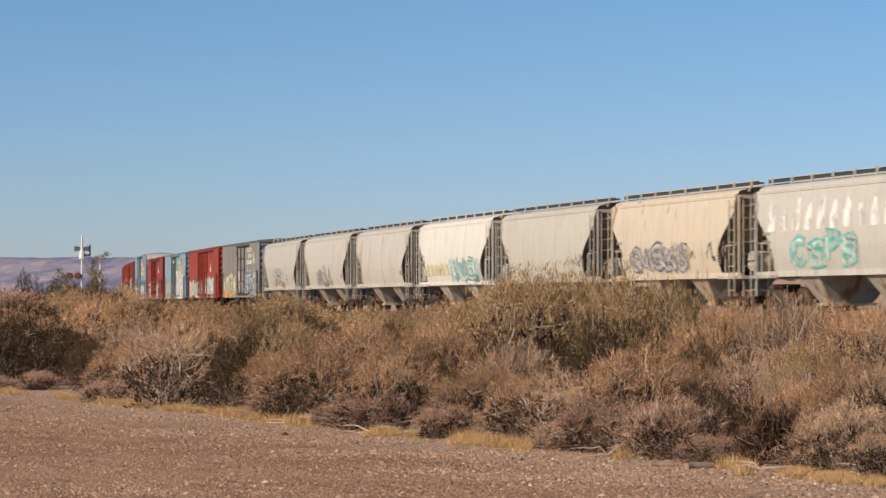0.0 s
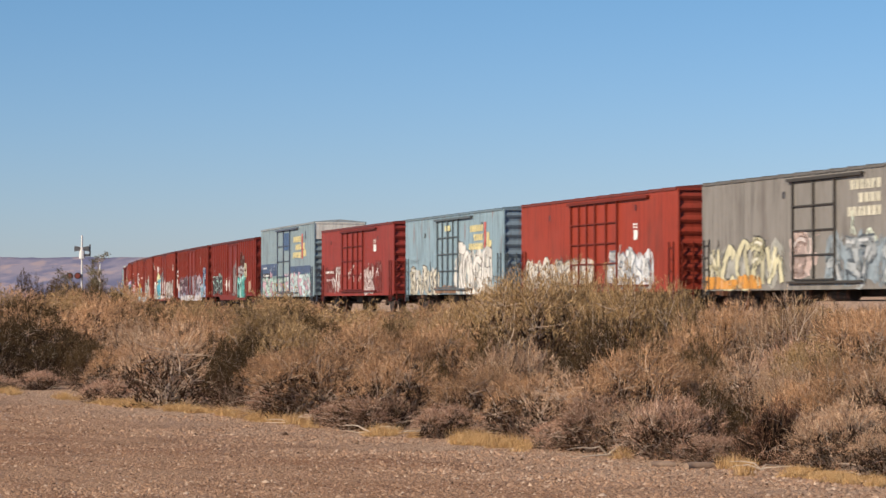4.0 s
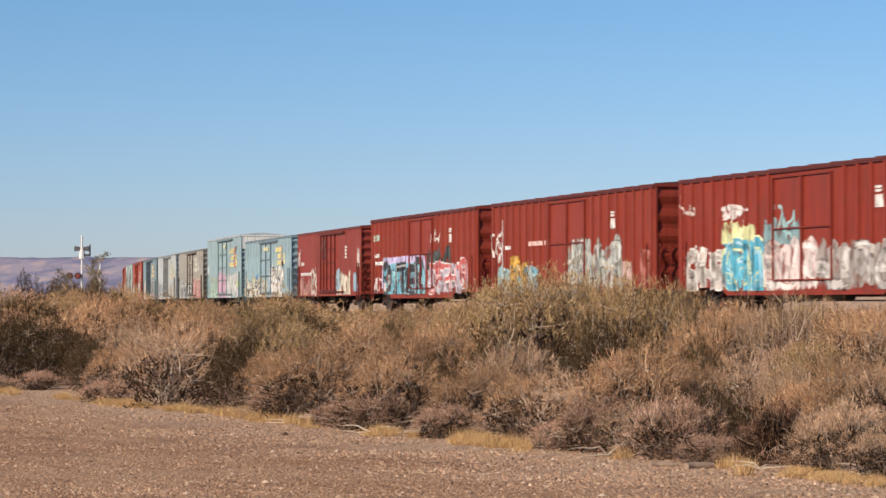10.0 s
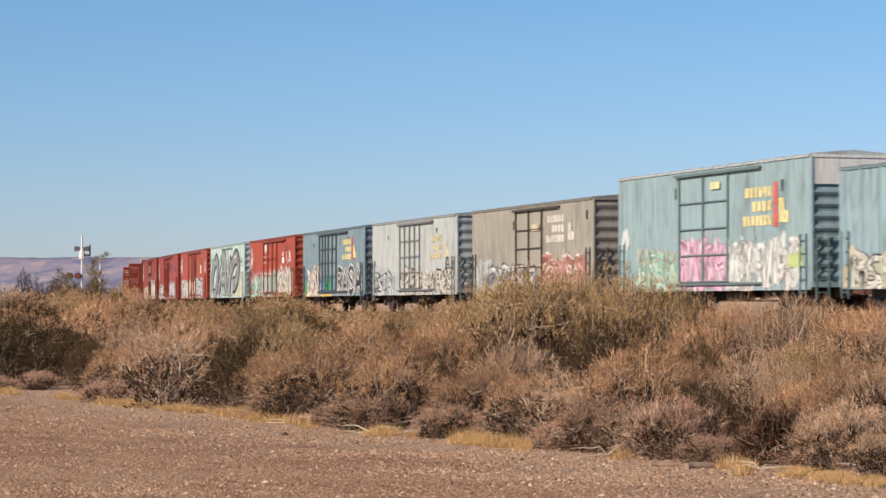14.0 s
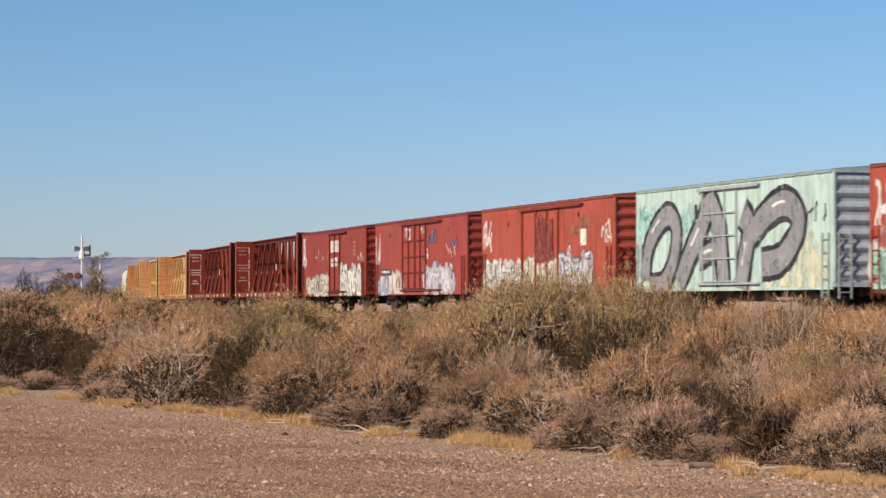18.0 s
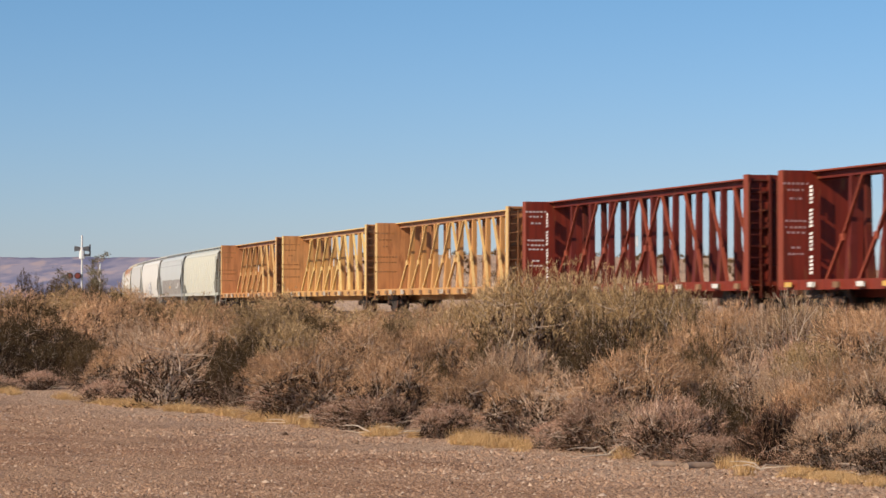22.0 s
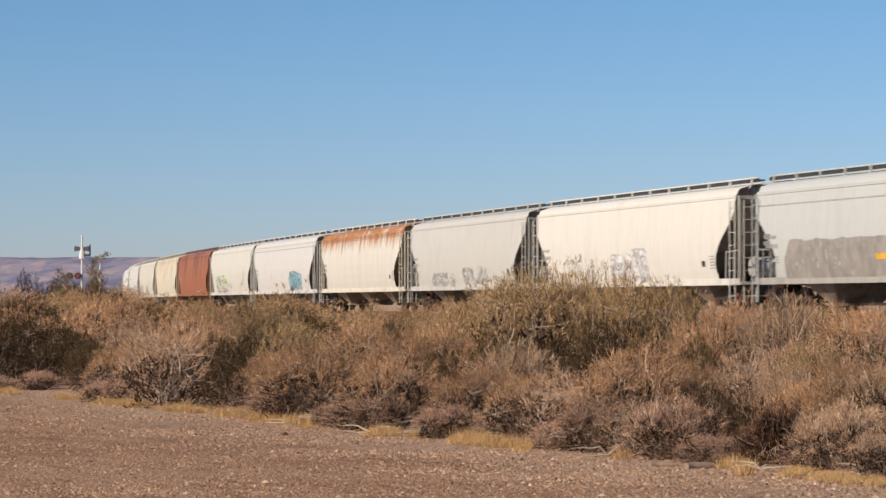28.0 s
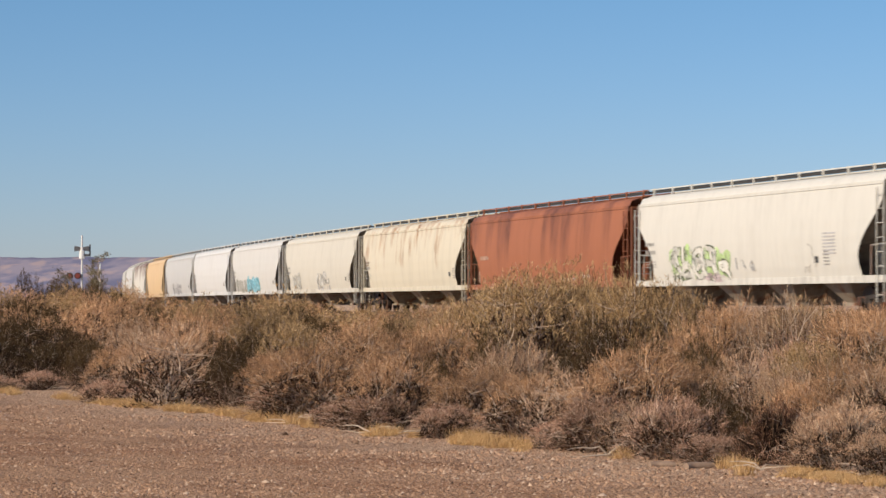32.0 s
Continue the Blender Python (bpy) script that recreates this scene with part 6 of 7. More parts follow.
def hoppers_rear():
    W1 = (0.76, 0.75, 0.70)
    spec = [
        (-606.91, -626.19, (0.58, 0.58, 0.51), "pale cream covered hopper with upright side ribs", dict(ribbed=True, straight=True)),
        (-627.51, -646.07, (0.52, 0.54, 0.53), "light grey covered hopper with darker grey patch", dict(sill_col=(0.40, 0.385, 0.36))),
        (-647.46, -667.66, (0.70, 0.68, 0.63), "white covered hopper with pale outline graffiti", dict(bays=4)),
        (-668.81, -687.12, (0.56, 0.555, 0.525), "light grey covered hopper with pencil-thin graffiti", dict()),
        (-688.45, -707.13, (0.74, 0.70, 0.58), "cream covered hopper with heavy rust along its top", dict(skin=rust_top((0.66, 0.635, 0.575), (0.52, 0.23, 0.085), 2.9, 4.2, 0.40, 0.16, 1.9))),
        (-708.64, -728.94, (0.65, 0.64, 0.62), "white covered hopper with blue graffiti", dict(bays=4)),
        (-729.53, -748.70, (0.66, 0.645, 0.59), "cream covered hopper with pale green graffiti", dict(bays=4)),
        (-749.47, -769.33, (0.34, 0.125, 0.065), "rust-red covered hopper with faded pale stencils", dict(skin=rust_top((0.36, 0.135, 0.068), (0.20, 0.075, 0.045), 0.6, 4.6, 0.22, 0.12, 0.9))),
    ]
    spec += [
        (-769.86, -789.29, (0.66, 0.61, 0.49), "cream covered hopper with brown rust streaks", dict(skin=rust_top((0.66, 0.61, 0.49), (0.46, 0.26, 0.13), 1.6, 4.6, 0.19, 0.4, 1.3))),
        (-790.51, -810.13, (0.65, 0.62, 0.54), "cream covered hopper with faint grey graffiti", dict()),
        (-811.62, -830.40, (0.66, 0.65, 0.62), "pale grey covered hopper with sky blue graffiti", dict()),
        (-831.72, -851.02, (0.70, 0.70, 0.69), "plain white covered hopper with clean sides", dict()),
        (-851.39, -872.02, (0.58, 0.58, 0.57), "pale grey covered hopper with dusty sides", dict()),
        (-873.57, -891.92, (0.72, 0.52, 0.30), "peach-coloured covered hopper with plain sides", dict()),
        (-893.4, -912.5, (0.70, 0.68, 0.62), "white covered hopper with dark rust streaks", dict(skin=rust_top((0.70, 0.68, 0.62), (0.20, 0.10, 0.07), 1.9, 4.6, 0.36, 0.12, 1.3))),
        (-914.0, -933.0, (0.65, 0.645, 0.62), "plain white covered hopper with clean sides", dict()),
        (-934.5, -953.4, (0.62, 0.61, 0.58), "pale grey covered hopper with dusty sides", dict()),
        (-955.0, -974.0, (0.65, 0.645, 0.62), "plain white covered hopper with clean sides", dict()),
    ]
    out = []
    for i, (a, b, c, lab, kw) in enumerate(spec):
        car, mk = couple(hopper(lab, a - b + 0.7, c, seed=0.21 * i, **kw), a, b)
        if i not in (0, 7):
            stencils(car, mk, (0.34, 0.33, 0.31), 0.05, 0.80 if i in (6,) else 0.90)
        out.append((car, mk))
    car, mk = out[1]
    smear(car, mk, 0.12, 0.95, -0.02, 0.45, (0.34, 0.315, 0.29), 301, 0.10, 0.004, "painted_field", "dark grey-brown painted-over field", solid=True)
    panel(car, mk, 0.45, 0.50, 0.18, 0.25, (0.75, 0.42, 0.05), "orange_label", lift=0.010)
    panel(car, mk, 0.74, 0.81, 0.185, 0.22, (0.74, 0.72, 0.68), "white_label", lift=0.010)
    bars(car, mk, 0.045, 0.085, 0.36, 0.52, (0.25, 0.26, 0.26), 2, 1, "", 0.6)
    panel(car, mk, 0.82, 0.85, 0.2, 0.32, (0.72, 0.72, 0.7), "white_label", lift=0.012)
    bars(car, mk, 0.0, 1.0, 0.845, 0.86, (0.40, 0.41, 0.41), 1, 1, "", 1.0)
    car, mk = out[2]
    scrawl(car, mk, 0.20, 0.34, 0.05, 0.34, (0.58, 0.54, 0.52), 6, 311, 0.05)
    graffiti(car, mk, 0.42, 0.62, 0.0, 0.40, (0.74, 0.73, 0.72), (0.42, 0.43, 0.52), 5, 312, None, 0.06)
    scrawl(car, mk, 0.24, 0.40, 0.12, 0.36, (0.60, 0.50, 0.48), 5, 313, 0.05)
    car, mk = out[3]
    graffiti(car, mk, 0.22, 0.42, 0.02, 0.24, (0.60, 0.59, 0.56), (0.36, 0.36, 0.36), 5, 321, None, 0.05)
    graffiti(car, mk, 0.50, 0.70, 0.04, 0.30, (0.60, 0.59, 0.56), (0.33, 0.33, 0.36), 5, 322, None, 0.05)
    car, mk = out[4]
    for w in (0.925, 0.955, 0.985):
        bars(car, mk, 0.02, 0.98, w, w + 0.010, (0.44, 0.17, 0.08), 1, 1, "", 1.0)
    car, mk = out[5]
    graffiti(car, mk, 0.62, 0.80, 0.0, 0.36, (0.30, 0.55, 0.66), (0.06, 0.10, 0.14), 4, 341, (0.24, 0.50, 0.62), 0.09)
    bars(car, mk, 0.32, 0.37, 0.26, 0.36, (0.62, 0.60, 0.58), 3, 1, "", 0.5)
    bars(car, mk, 0.50, 0.55, 0.28, 0.38, (0.62, 0.60, 0.58), 3, 1, "", 0.5)
    bars(car, mk, 0.0, 1.0, 0.90, 0.912, (0.36, 0.36, 0.36), 1, 1, "", 1.0)
    car, mk = out[6]
    graffiti(car, mk, 0.17, 0.43, 0.02, 0.42, (0.80, 0.79, 0.72), (0.10, 0.12, 0.07), 5, 351, (0.55, 0.74, 0.34), 0.06)
    graffiti(car, mk, 0.28, 0.40, -0.04, 0.08, (0.70, 0.58, 0.58), (0.46, 0.38, 0.38), 3, 352, None, 0.05)
    scrawl(car, mk, 0.46, 0.54, 0.1, 0.26, (0.40, 0.40, 0.40), 4, 353, 0.07)
    scrawl(car, mk, 0.72, 0.80, 0.06, 0.42, (0.50, 0.48, 0.44), 2, 354, 0.05)
    bars(car, mk, 0.80, 0.90, 0.24, 0.50, (0.50, 0.49, 0.50), 7, 1, "", 0.45)
    car, mk = out[7]
    panel(car, mk, 0.09, 0.15, 0.40, 0.46, (0.44, 0.26, 0.18), "pale_stencil")
    bars(car, mk, 0.62, 0.72, 0.03, 0.08, (0.60, 0.46, 0.40), 1, 3)
    bars(car, mk, 0.75, 0.80, 0.06, 0.12, (0.52, 0.40, 0.34), 1, 2)
    car, mk = out[8]
    bars(car, mk, 0.05, 0.09, 0.40, 0.5, (0.3, 0.2, 0.12), 2, 2)
    car, mk = out[9]
    graffiti(car, mk, 0.12, 0.24, 0.04, 0.34, (0.72, 0.70, 0.62), (0.48, 0.47, 0.44), 3, 361, None, 0.06)
    graffiti(car, mk, 0.48, 0.66, 0.0, 0.34, (0.70, 0.68, 0.62), (0.44, 0.43, 0.42), 4, 362, None, 0.06)
    car, mk = out[10]
    graffiti(car, mk, 0.34, 0.60, 0.0, 0.34, (0.22, 0.55, 0.68), (0.30, 0.60, 0.70), 3, 371, (0.26, 0.56, 0.66), 0.08)
    graffiti(car, mk, 0.10, 0.34, 0.02, 0.30, (0.60, 0.60, 0.56), (0.36, 0.36, 0.30), 4, 372, None, 0.06)
    car, mk = out[12]
    graffiti(car, mk, 0.30, 0.60, 0.0, 0.28, (0.55, 0.55, 0.55), (0.30, 0.30, 0.32), 4, 381, None, 0.07)


short_hoppers()
boxcars_front()
ribbed_reds()
boxcars_middle()
centerbeams()
hoppers_rear()



# ---- desert scrub ----
def twig_field(rng, tips, dirs, per, length, width, spread, up=0.35):
    """Thin blades about branch tips, as arrays of triangles."""
    n = len(tips) * per
    base = np.repeat(tips, per, axis=0) + rng.normal(0, spread, (n, 3))
    d = np.repeat(dirs, per, axis=0) + rng.normal(0, 0.62, (n, 3))
    d[:, 2] += up
    d /= np.linalg.norm(d, axis=1, keepdims=True) + 1e-6
    ln = length * rng.uniform(0.5, 1.5, (n, 1))
    side = np.cross(d, rng.normal(0, 1, (n, 3)))
    side /= np.linalg.norm(side, axis=1, keepdims=True) + 1e-6
    w = width * rng.uniform(0.6, 1.4, (n, 1))
    bow = rng.normal(0, 0.10, (n, 3)) * ln
    verts = np.stack([base - side * w * 0.5 - bow, base + side * w * 0.5 - bow, base + d * ln], axis=1).reshape(-1, 3)
    return verts


def fill_mesh(name, verts, k, mats):
    """Polygons of k corners each, in one mesh."""
    n = len(verts) // k
    me = bpy.data.meshes.new(name)
    me.vertices.add(n * k)
    me.vertices.foreach_set("co", verts.astype(np.float32).ravel())
    me.loops.add(n * k)
    me.loops.foreach_set("vertex_index", np.arange(n * k, dtype=np.int32))
    me.polygons.add(n)
    me.polygons.foreach_set("loop_start", np.arange(0, n * k, k, dtype=np.int32))
    me.polygons.foreach_set("loop_total", np.full(n, k, dtype=np.int32))
    for m in mats:
        me.materials.append(m)
    me.update()
    return me


WOOD = island("dry_grey_wood", [(0.24, 0.17, 0.13), (0.42, 0.33, 0.26), (0.62, 0.51, 0.41)])
TAN = island("dry_tan_twigs", [(0.127, 0.0647, 0.0357), (0.462, 0.264, 0.142), (0.613, 0.369, 0.205), (0.323, 0.174, 0.0925), (0.878, 0.602, 0.385)])
PALE = island("pale_straw_twigs", [(0.159, 0.0895, 0.0566), (0.464, 0.286, 0.18), (0.598, 0.394, 0.255), (0.329, 0.2, 0.123), (0.9, 0.69, 0.489)])
GREYTWIG = island("dry_grey_twigs", [(0.162, 0.0935, 0.065), (0.511, 0.306, 0.207), (0.376, 0.218, 0.149), (0.9, 0.649, 0.494)])
OLIVE = island("olive_leaves", [(0.0954, 0.0598, 0.0299), (0.35, 0.229, 0.111), (0.466, 0.314, 0.157), (0.281, 0.179, 0.0877), (0.721, 0.518, 0.308)])
# dark leaves, blackened further so they also stand for shaded hollows
GREEN_SHADE = island("dark_green_shade_leaves", [(0.025, 0.017, 0.009), (0.075, 0.048, 0.022), (0.15, 0.092, 0.044), (0.055, 0.04, 0.018)])
GREYLEAF = island("grey_green_leaves", [(0.10, 0.09, 0.055), (0.18, 0.155, 0.10), (0.26, 0.22, 0.15)])
HEART_SHADE = island("shrub_heart_shade", [(0.028, 0.017, 0.011), (0.06, 0.035, 0.022), (0.10, 0.06, 0.038)])
RUSSET = island("russet_twigs", [(0.10, 0.05, 0.032), (0.20, 0.10, 0.062), (0.30, 0.165, 0.10)])


def arch(a, c, b, n=6):
    """Points on a bent line from a to b, drawn towards c."""
    return [a * (1 - t) ** 2 + 2 * c * t * (1 - t) + b * t * t for t in (i / (n - 1) for i in range(n))]


def bush(label, seed, height, radius, leaf, lobes=8, tufts=44, per=11, length=0.092, width=0.0056, up=0.0, fuzz=0.75, skirt=46, stems=3, wood_r=0.011, lobe=0.42, low=0.1, thatch=1.0, far=False):
    """A desert shrub: woody stems from one foot to several rounded lobes, each a head of fine tufted twigs over a skirt of bare arching branches."""
    rng = np.random.default_rng(seed)
    if far:
        tufts, per, width, length, skirt, stems = int(tufts * 0.66), int(per * 0.6), width * 1.8, length * 0.85, skirt // 5, 1
    thing = new("shrub")
    tagged(thing, label, "shrub", "desert scrub")
    wood = Mesh()
    roots, dirs = [], []
    for i in range(lobes):
        az = 2.39996 * i + rng.uniform(-0.4, 0.4)
        el = 1.25 * (1 - (i + 0.5) / lobes) ** 0.8 + low
        c = np.array([math.cos(az) * math.cos(el) * radius * 0.66, math.sin(az) * math.cos(el) * radius * 0.66, height * (0.22 + 0.46 * math.sin(el)) * rng.uniform(0.9, 1.08)])
        size = np.array([radius, radius, height * 0.86]) * lobe * rng.uniform(0.58, 1.10)
        for k in range(stems):
            foot = np.array([rng.normal(0, 0.09), rng.normal(0, 0.09), 0]) * radius
            end = c + rng.normal(0, 0.3, 3) * size
            mid = foot * 0.4 + end * 0.4 + np.array([0, 0, 0.16 * height]) + rng.normal(0, 0.06, 3) * height
            r0 = wood_r * rng.uniform(0.6, 1.4)
            line = arch(foot, mid, end)
            for p in line:
                p[2] = max(p[2], 0.0)
            wood.tube([tuple(p) for p in line], [r0 * (1 - 0.8 * q / 5) for q in range(6)], 4)
        u = rng.normal(0, 1, (tufts, 3))
        u[:, 2] = np.abs(u[:, 2]) * 1.15 - 0.34
        u /= np.linalg.norm(u, axis=1, keepdims=True)
        p = c + u * size * rng.uniform(0.25, 1.0, (tufts, 1)) ** 0.55
        d = u + 0.45 * p / (np.linalg.norm(p, axis=1, keepdims=True) + 1e-6)
        keep = p[:, 2] > 0.06
        roots.append(p[keep])
        dirs.append(d[keep])
        for q in range(0, tufts, 7 if not far else 99):
            wood.tube([tuple(c), tuple((c + p[q]) / 2 + rng.normal(0, 0.03, 3)), tuple(p[q] + u[q] * 0.12)], [wood_r * 0.5, wood_r * 0.38, wood_r * 0.12], 3)
    for i in range(skirt):
        az, out = rng.uniform(0, 2 * math.pi), rng.uniform(0.55, 1.12) * radius
        way = np.array([math.cos(az), math.sin(az), 0])
        foot = way * rng.uniform(0.05, 0.35) * radius
        end = way * out + np.array([rng.normal(0, 0.12), rng.normal(0, 0.12), 0]) + np.array([0, 0, rng.uniform(0.02, 0.42) * height])
        mid = (foot + end) / 2 + np.array([0, 0, rng.uniform(0.12, 0.42) * height])
        r0 = wood_r * rng.uniform(0.35, 0.95)
        wood.tube([tuple(p) for p in arch(foot, mid, end, 5)], [r0, r0 * 0.85, r0 * 0.7, r0 * 0.5, r0 * 0.2], 3)
    part("woody_frame", wood, WOOD, thing, "bare grey woody branches")
    roots, dirs = np.concatenate(roots), np.concatenate(dirs)
    n = len(roots) * per
    base = np.repeat(roots, per, axis=0) + rng.normal(0, 0.028, (n, 3))
    d = np.repeat(dirs, per, axis=0) + rng.normal(0, fuzz, (n, 3))
    d[:, 2] += up
    d /= np.linalg.norm(d, axis=1, keepdims=True) + 1e-6
    ln = length * rng.uniform(0.45, 1.5, (n, 1))
    side = np.cross(d, rng.normal(0, 1, (n, 3)))
    side /= np.linalg.norm(side, axis=1, keepdims=True) + 1e-6
    side *= width * rng.uniform(0.3, 0.75, (n, 1))
    v = np.stack([base - side, base + side, base + d * ln], axis=1).reshape(-1, 3)
    v[:, 2] = np.maximum(v[:, 2], 0.005)
    part("foliage", fill_mesh("foliage", v, 3, [leaf]), None, thing)["kind"] = "stuff"
    # bare twigs low down; near-black blades paint the shade in the shrub's heart
    for name, mat, n, w, lng, top in (("dead_brush", GREYTWIG, 650, 0.0046, 0.22, 0.50), ("thatch", HEART_SHADE, 1100, 0.032, 0.17, 0.62)):
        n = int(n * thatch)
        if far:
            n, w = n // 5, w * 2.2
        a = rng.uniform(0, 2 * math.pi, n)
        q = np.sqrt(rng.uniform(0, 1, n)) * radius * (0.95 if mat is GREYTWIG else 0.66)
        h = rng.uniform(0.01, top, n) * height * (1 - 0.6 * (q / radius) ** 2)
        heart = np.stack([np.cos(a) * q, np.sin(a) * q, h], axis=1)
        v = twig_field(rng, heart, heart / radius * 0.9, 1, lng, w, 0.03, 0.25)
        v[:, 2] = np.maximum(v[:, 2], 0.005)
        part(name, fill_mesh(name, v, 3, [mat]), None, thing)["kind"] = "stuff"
    return thing


def edge_depth(px):
    """How far off the edge of the gravel lies, along a bearing."""
    return 13.64 / ((px - 784) / 4300 * 0.8829 + 0.4696)


def scrub():
    kinds = {
        "t1": ("dry tan desert shrub with dense fine twigs", 1, 1.3, 1.2, TAN, dict(lobes=14, tufts=46, per=14, lobe=0.40)),
        "t2": ("dry brown desert shrub with fine feathery twigs", 2, 1.2, 1.2, TAN, dict(lobes=17, lobe=0.36, length=0.09, tufts=44, per=13)),
        "t3": ("pale straw-coloured desert shrub with wispy twigs", 3, 1.2, 1.1, PALE, dict(lobes=10, length=0.12, up=0.1, lobe=0.44, tufts=44, per=12)),
        "g1": ("leafless grey shrub with tangled pale branches", 4, 1.3, 1.15, PALE, dict(lobes=12, tufts=30, per=10, length=0.15, width=0.0042, skirt=16, stems=2, wood_r=0.015, lobe=0.44, fuzz=0.5, low=0.18, thatch=0.6)),
        "g2": ("greyish brown twiggy shrub half dried out", 5, 1.0, 1.0, GREYTWIG, dict(lobes=11, tufts=42, per=12, length=0.12, skirt=80, low=0.0, lobe=0.40)),
        "o1": ("olive-green creosote shrub with small leaves", 6, 1.9, 1.25, OLIVE, dict(lobes=24, length=0.062, width=0.0085, up=0.2, lobe=0.34, tufts=42, per=15, skirt=26)),
        "o2": ("yellowish olive desert shrub with small leaves", 7, 1.7, 1.05, OLIVE, dict(lobes=20, length=0.064, width=0.0085, up=0.2, lobe=0.36, tufts=40, per=15, skirt=26)),
        "d1": ("dark green desert shrub with dense small leaves, blackened for shade", 8, 1.4, 1.4, GREEN_SHADE, dict(lobes=15, length=0.075, width=0.009, lobe=0.37, tufts=46, per=14, skirt=8, stems=2, wood_r=0.007)),
        "r1": ("small dark reddish brown dead shrub", 9, 0.8, 0.45, RUSSET, dict(lobes=6, tufts=16, per=7, length=0.13, skirt=10, wood_r=0.008)),
    }
    base = {}
    spots = []
    rng = random.Random(11)

    def put(k, x, y, r, h):
        """A shrub of that half width and height."""
        far = y > 52
        spots.append((x, y))
        m = pose(x, y, ground_height(x, y) - 0.02, 0, 0, rng.uniform(0, 360))
        label, seed, h0, r0, leaf, extra = kinds[k]
        if (k, far) not in base:
            ob = base[(k, far)] = bush(label, seed, h0, r0, leaf, far=far, **extra)
            ob.matrix_basis = m
        else:
            ob = copy_thing(base[(k, far)], m)
        ob.scale = (r / r0, r / r0, h / h0 * (1.17 if k[0] == "o" else 1.07))

    def plant(*row):
        for k, px, d, r, h in row:
            put(k, (px - 784) / 4300 * d, d, r, h)

    def front(*row):
        """Shrubs by their depth behind the edge of the gravel."""
        for k, px, back, r, h in row:
            d = edge_depth(px) + back
            put(k, (px - 784) / 4300 * d, d, r, h)

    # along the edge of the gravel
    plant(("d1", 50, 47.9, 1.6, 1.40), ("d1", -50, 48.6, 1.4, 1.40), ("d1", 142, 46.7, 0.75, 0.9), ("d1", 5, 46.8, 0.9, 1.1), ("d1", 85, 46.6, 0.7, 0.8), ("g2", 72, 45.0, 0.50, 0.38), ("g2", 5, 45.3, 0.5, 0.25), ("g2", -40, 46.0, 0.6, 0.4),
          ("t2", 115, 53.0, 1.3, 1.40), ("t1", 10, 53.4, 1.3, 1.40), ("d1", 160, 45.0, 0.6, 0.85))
    # d1 shrubs in the next two calls are added as shade beside mounds
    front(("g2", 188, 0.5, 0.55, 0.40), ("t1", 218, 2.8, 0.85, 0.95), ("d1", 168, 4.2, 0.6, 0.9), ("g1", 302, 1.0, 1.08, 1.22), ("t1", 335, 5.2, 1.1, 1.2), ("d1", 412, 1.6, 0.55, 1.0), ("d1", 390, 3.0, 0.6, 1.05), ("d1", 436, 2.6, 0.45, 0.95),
          ("t2", 560, 1.4, 1.12, 1.08), ("t1", 690, 1.5, 0.92, 0.96), ("g2", 655, 0.6, 0.72, 0.48), ("g2", 490, 0.7, 0.6, 0.48), ("g2", 600, 0.5, 0.5, 0.36), ("t1", 478, 2.6, 0.75, 0.88), ("t2", 850, 1.8, 0.85, 0.90), ("t1", 938, 1.6, 0.75, 0.82),
          ("g2", 795, 0.6, 0.55, 0.42), ("g1", 1010, 1.4, 0.7, 0.78), ("g2", 985, 0.5, 0.4, 0.34), ("t3", 905, 3.8, 0.8, 1.08), ("t2", 1130, 2.0, 0.95, 1.16), ("g2", 1062, 0.9, 0.68, 0.64), ("g2", 1195, 0.8, 0.68, 0.66), ("g1", 1128, 0.8, 0.58, 0.56))
    front(("d1", 1260, 1.6, 0.42, 0.75), ("g2", 1258, 0.4, 0.42, 0.32), ("r1", 1368, 1.1, 0.30, 0.70), ("r1", 1398, 1.5, 0.26, 0.60), ("r1", 1335, 0.8, 0.26, 0.42), ("d1", 1300, 1.8, 0.36, 0.50),
          ("t3", 1508, 1.3, 0.66, 0.68), ("t3", 1448, 1.2, 0.48, 0.56), ("t3", 1572, 0.8, 0.50, 0.46), ("t1", 1500, 4.2, 0.85, 1.04), ("t3", 1600, 4.0, 0.9, 1.08), ("t2", 1420, 3.6, 0.6, 0.8), ("t1", 1215, 3.4, 0.6, 0.95))
    # behind them
    plant(("t3", 245, 49.0, 1.0, 1.2), ("o2", 470, 44.6, 1.1, 1.34), ("o2", 520, 39.6, 0.8, 1.18), ("t1", 612, 43.6, 1.2, 1.14), ("t1", 645, 38.2, 1.0, 1.12), ("t2", 725, 36.6, 0.95, 1.12), ("d1", 530, 46.0, 1.05, 1.34), ("o2", 712, 43.0, 1.0, 1.18),
          ("t1", 778, 36.8, 1.0, 1.25), ("d1", 765, 34.4, 0.4, 0.8), ("t1", 405, 50.0, 1.0, 1.32), ("o1", 925, 37.2, 1.35, 2.02), ("o1", 838, 38.8, 1.0, 1.66), ("o2", 1018, 38.4, 1.0, 2.02), ("o2", 1105, 36.8, 0.95, 1.90), ("o1", 1190, 36.6, 0.9, 1.76))
    plant(("t1", 1290, 34.4, 0.95, 1.58), ("t3", 1395, 33.6, 1.05, 1.60), ("o2", 1425, 29.8, 0.75, 1.12), ("t1", 1530, 31.6, 1.2, 1.56), ("g1", 1322, 29.6, 0.65, 0.95), ("t2", 1225, 33.2, 0.7, 1.25))
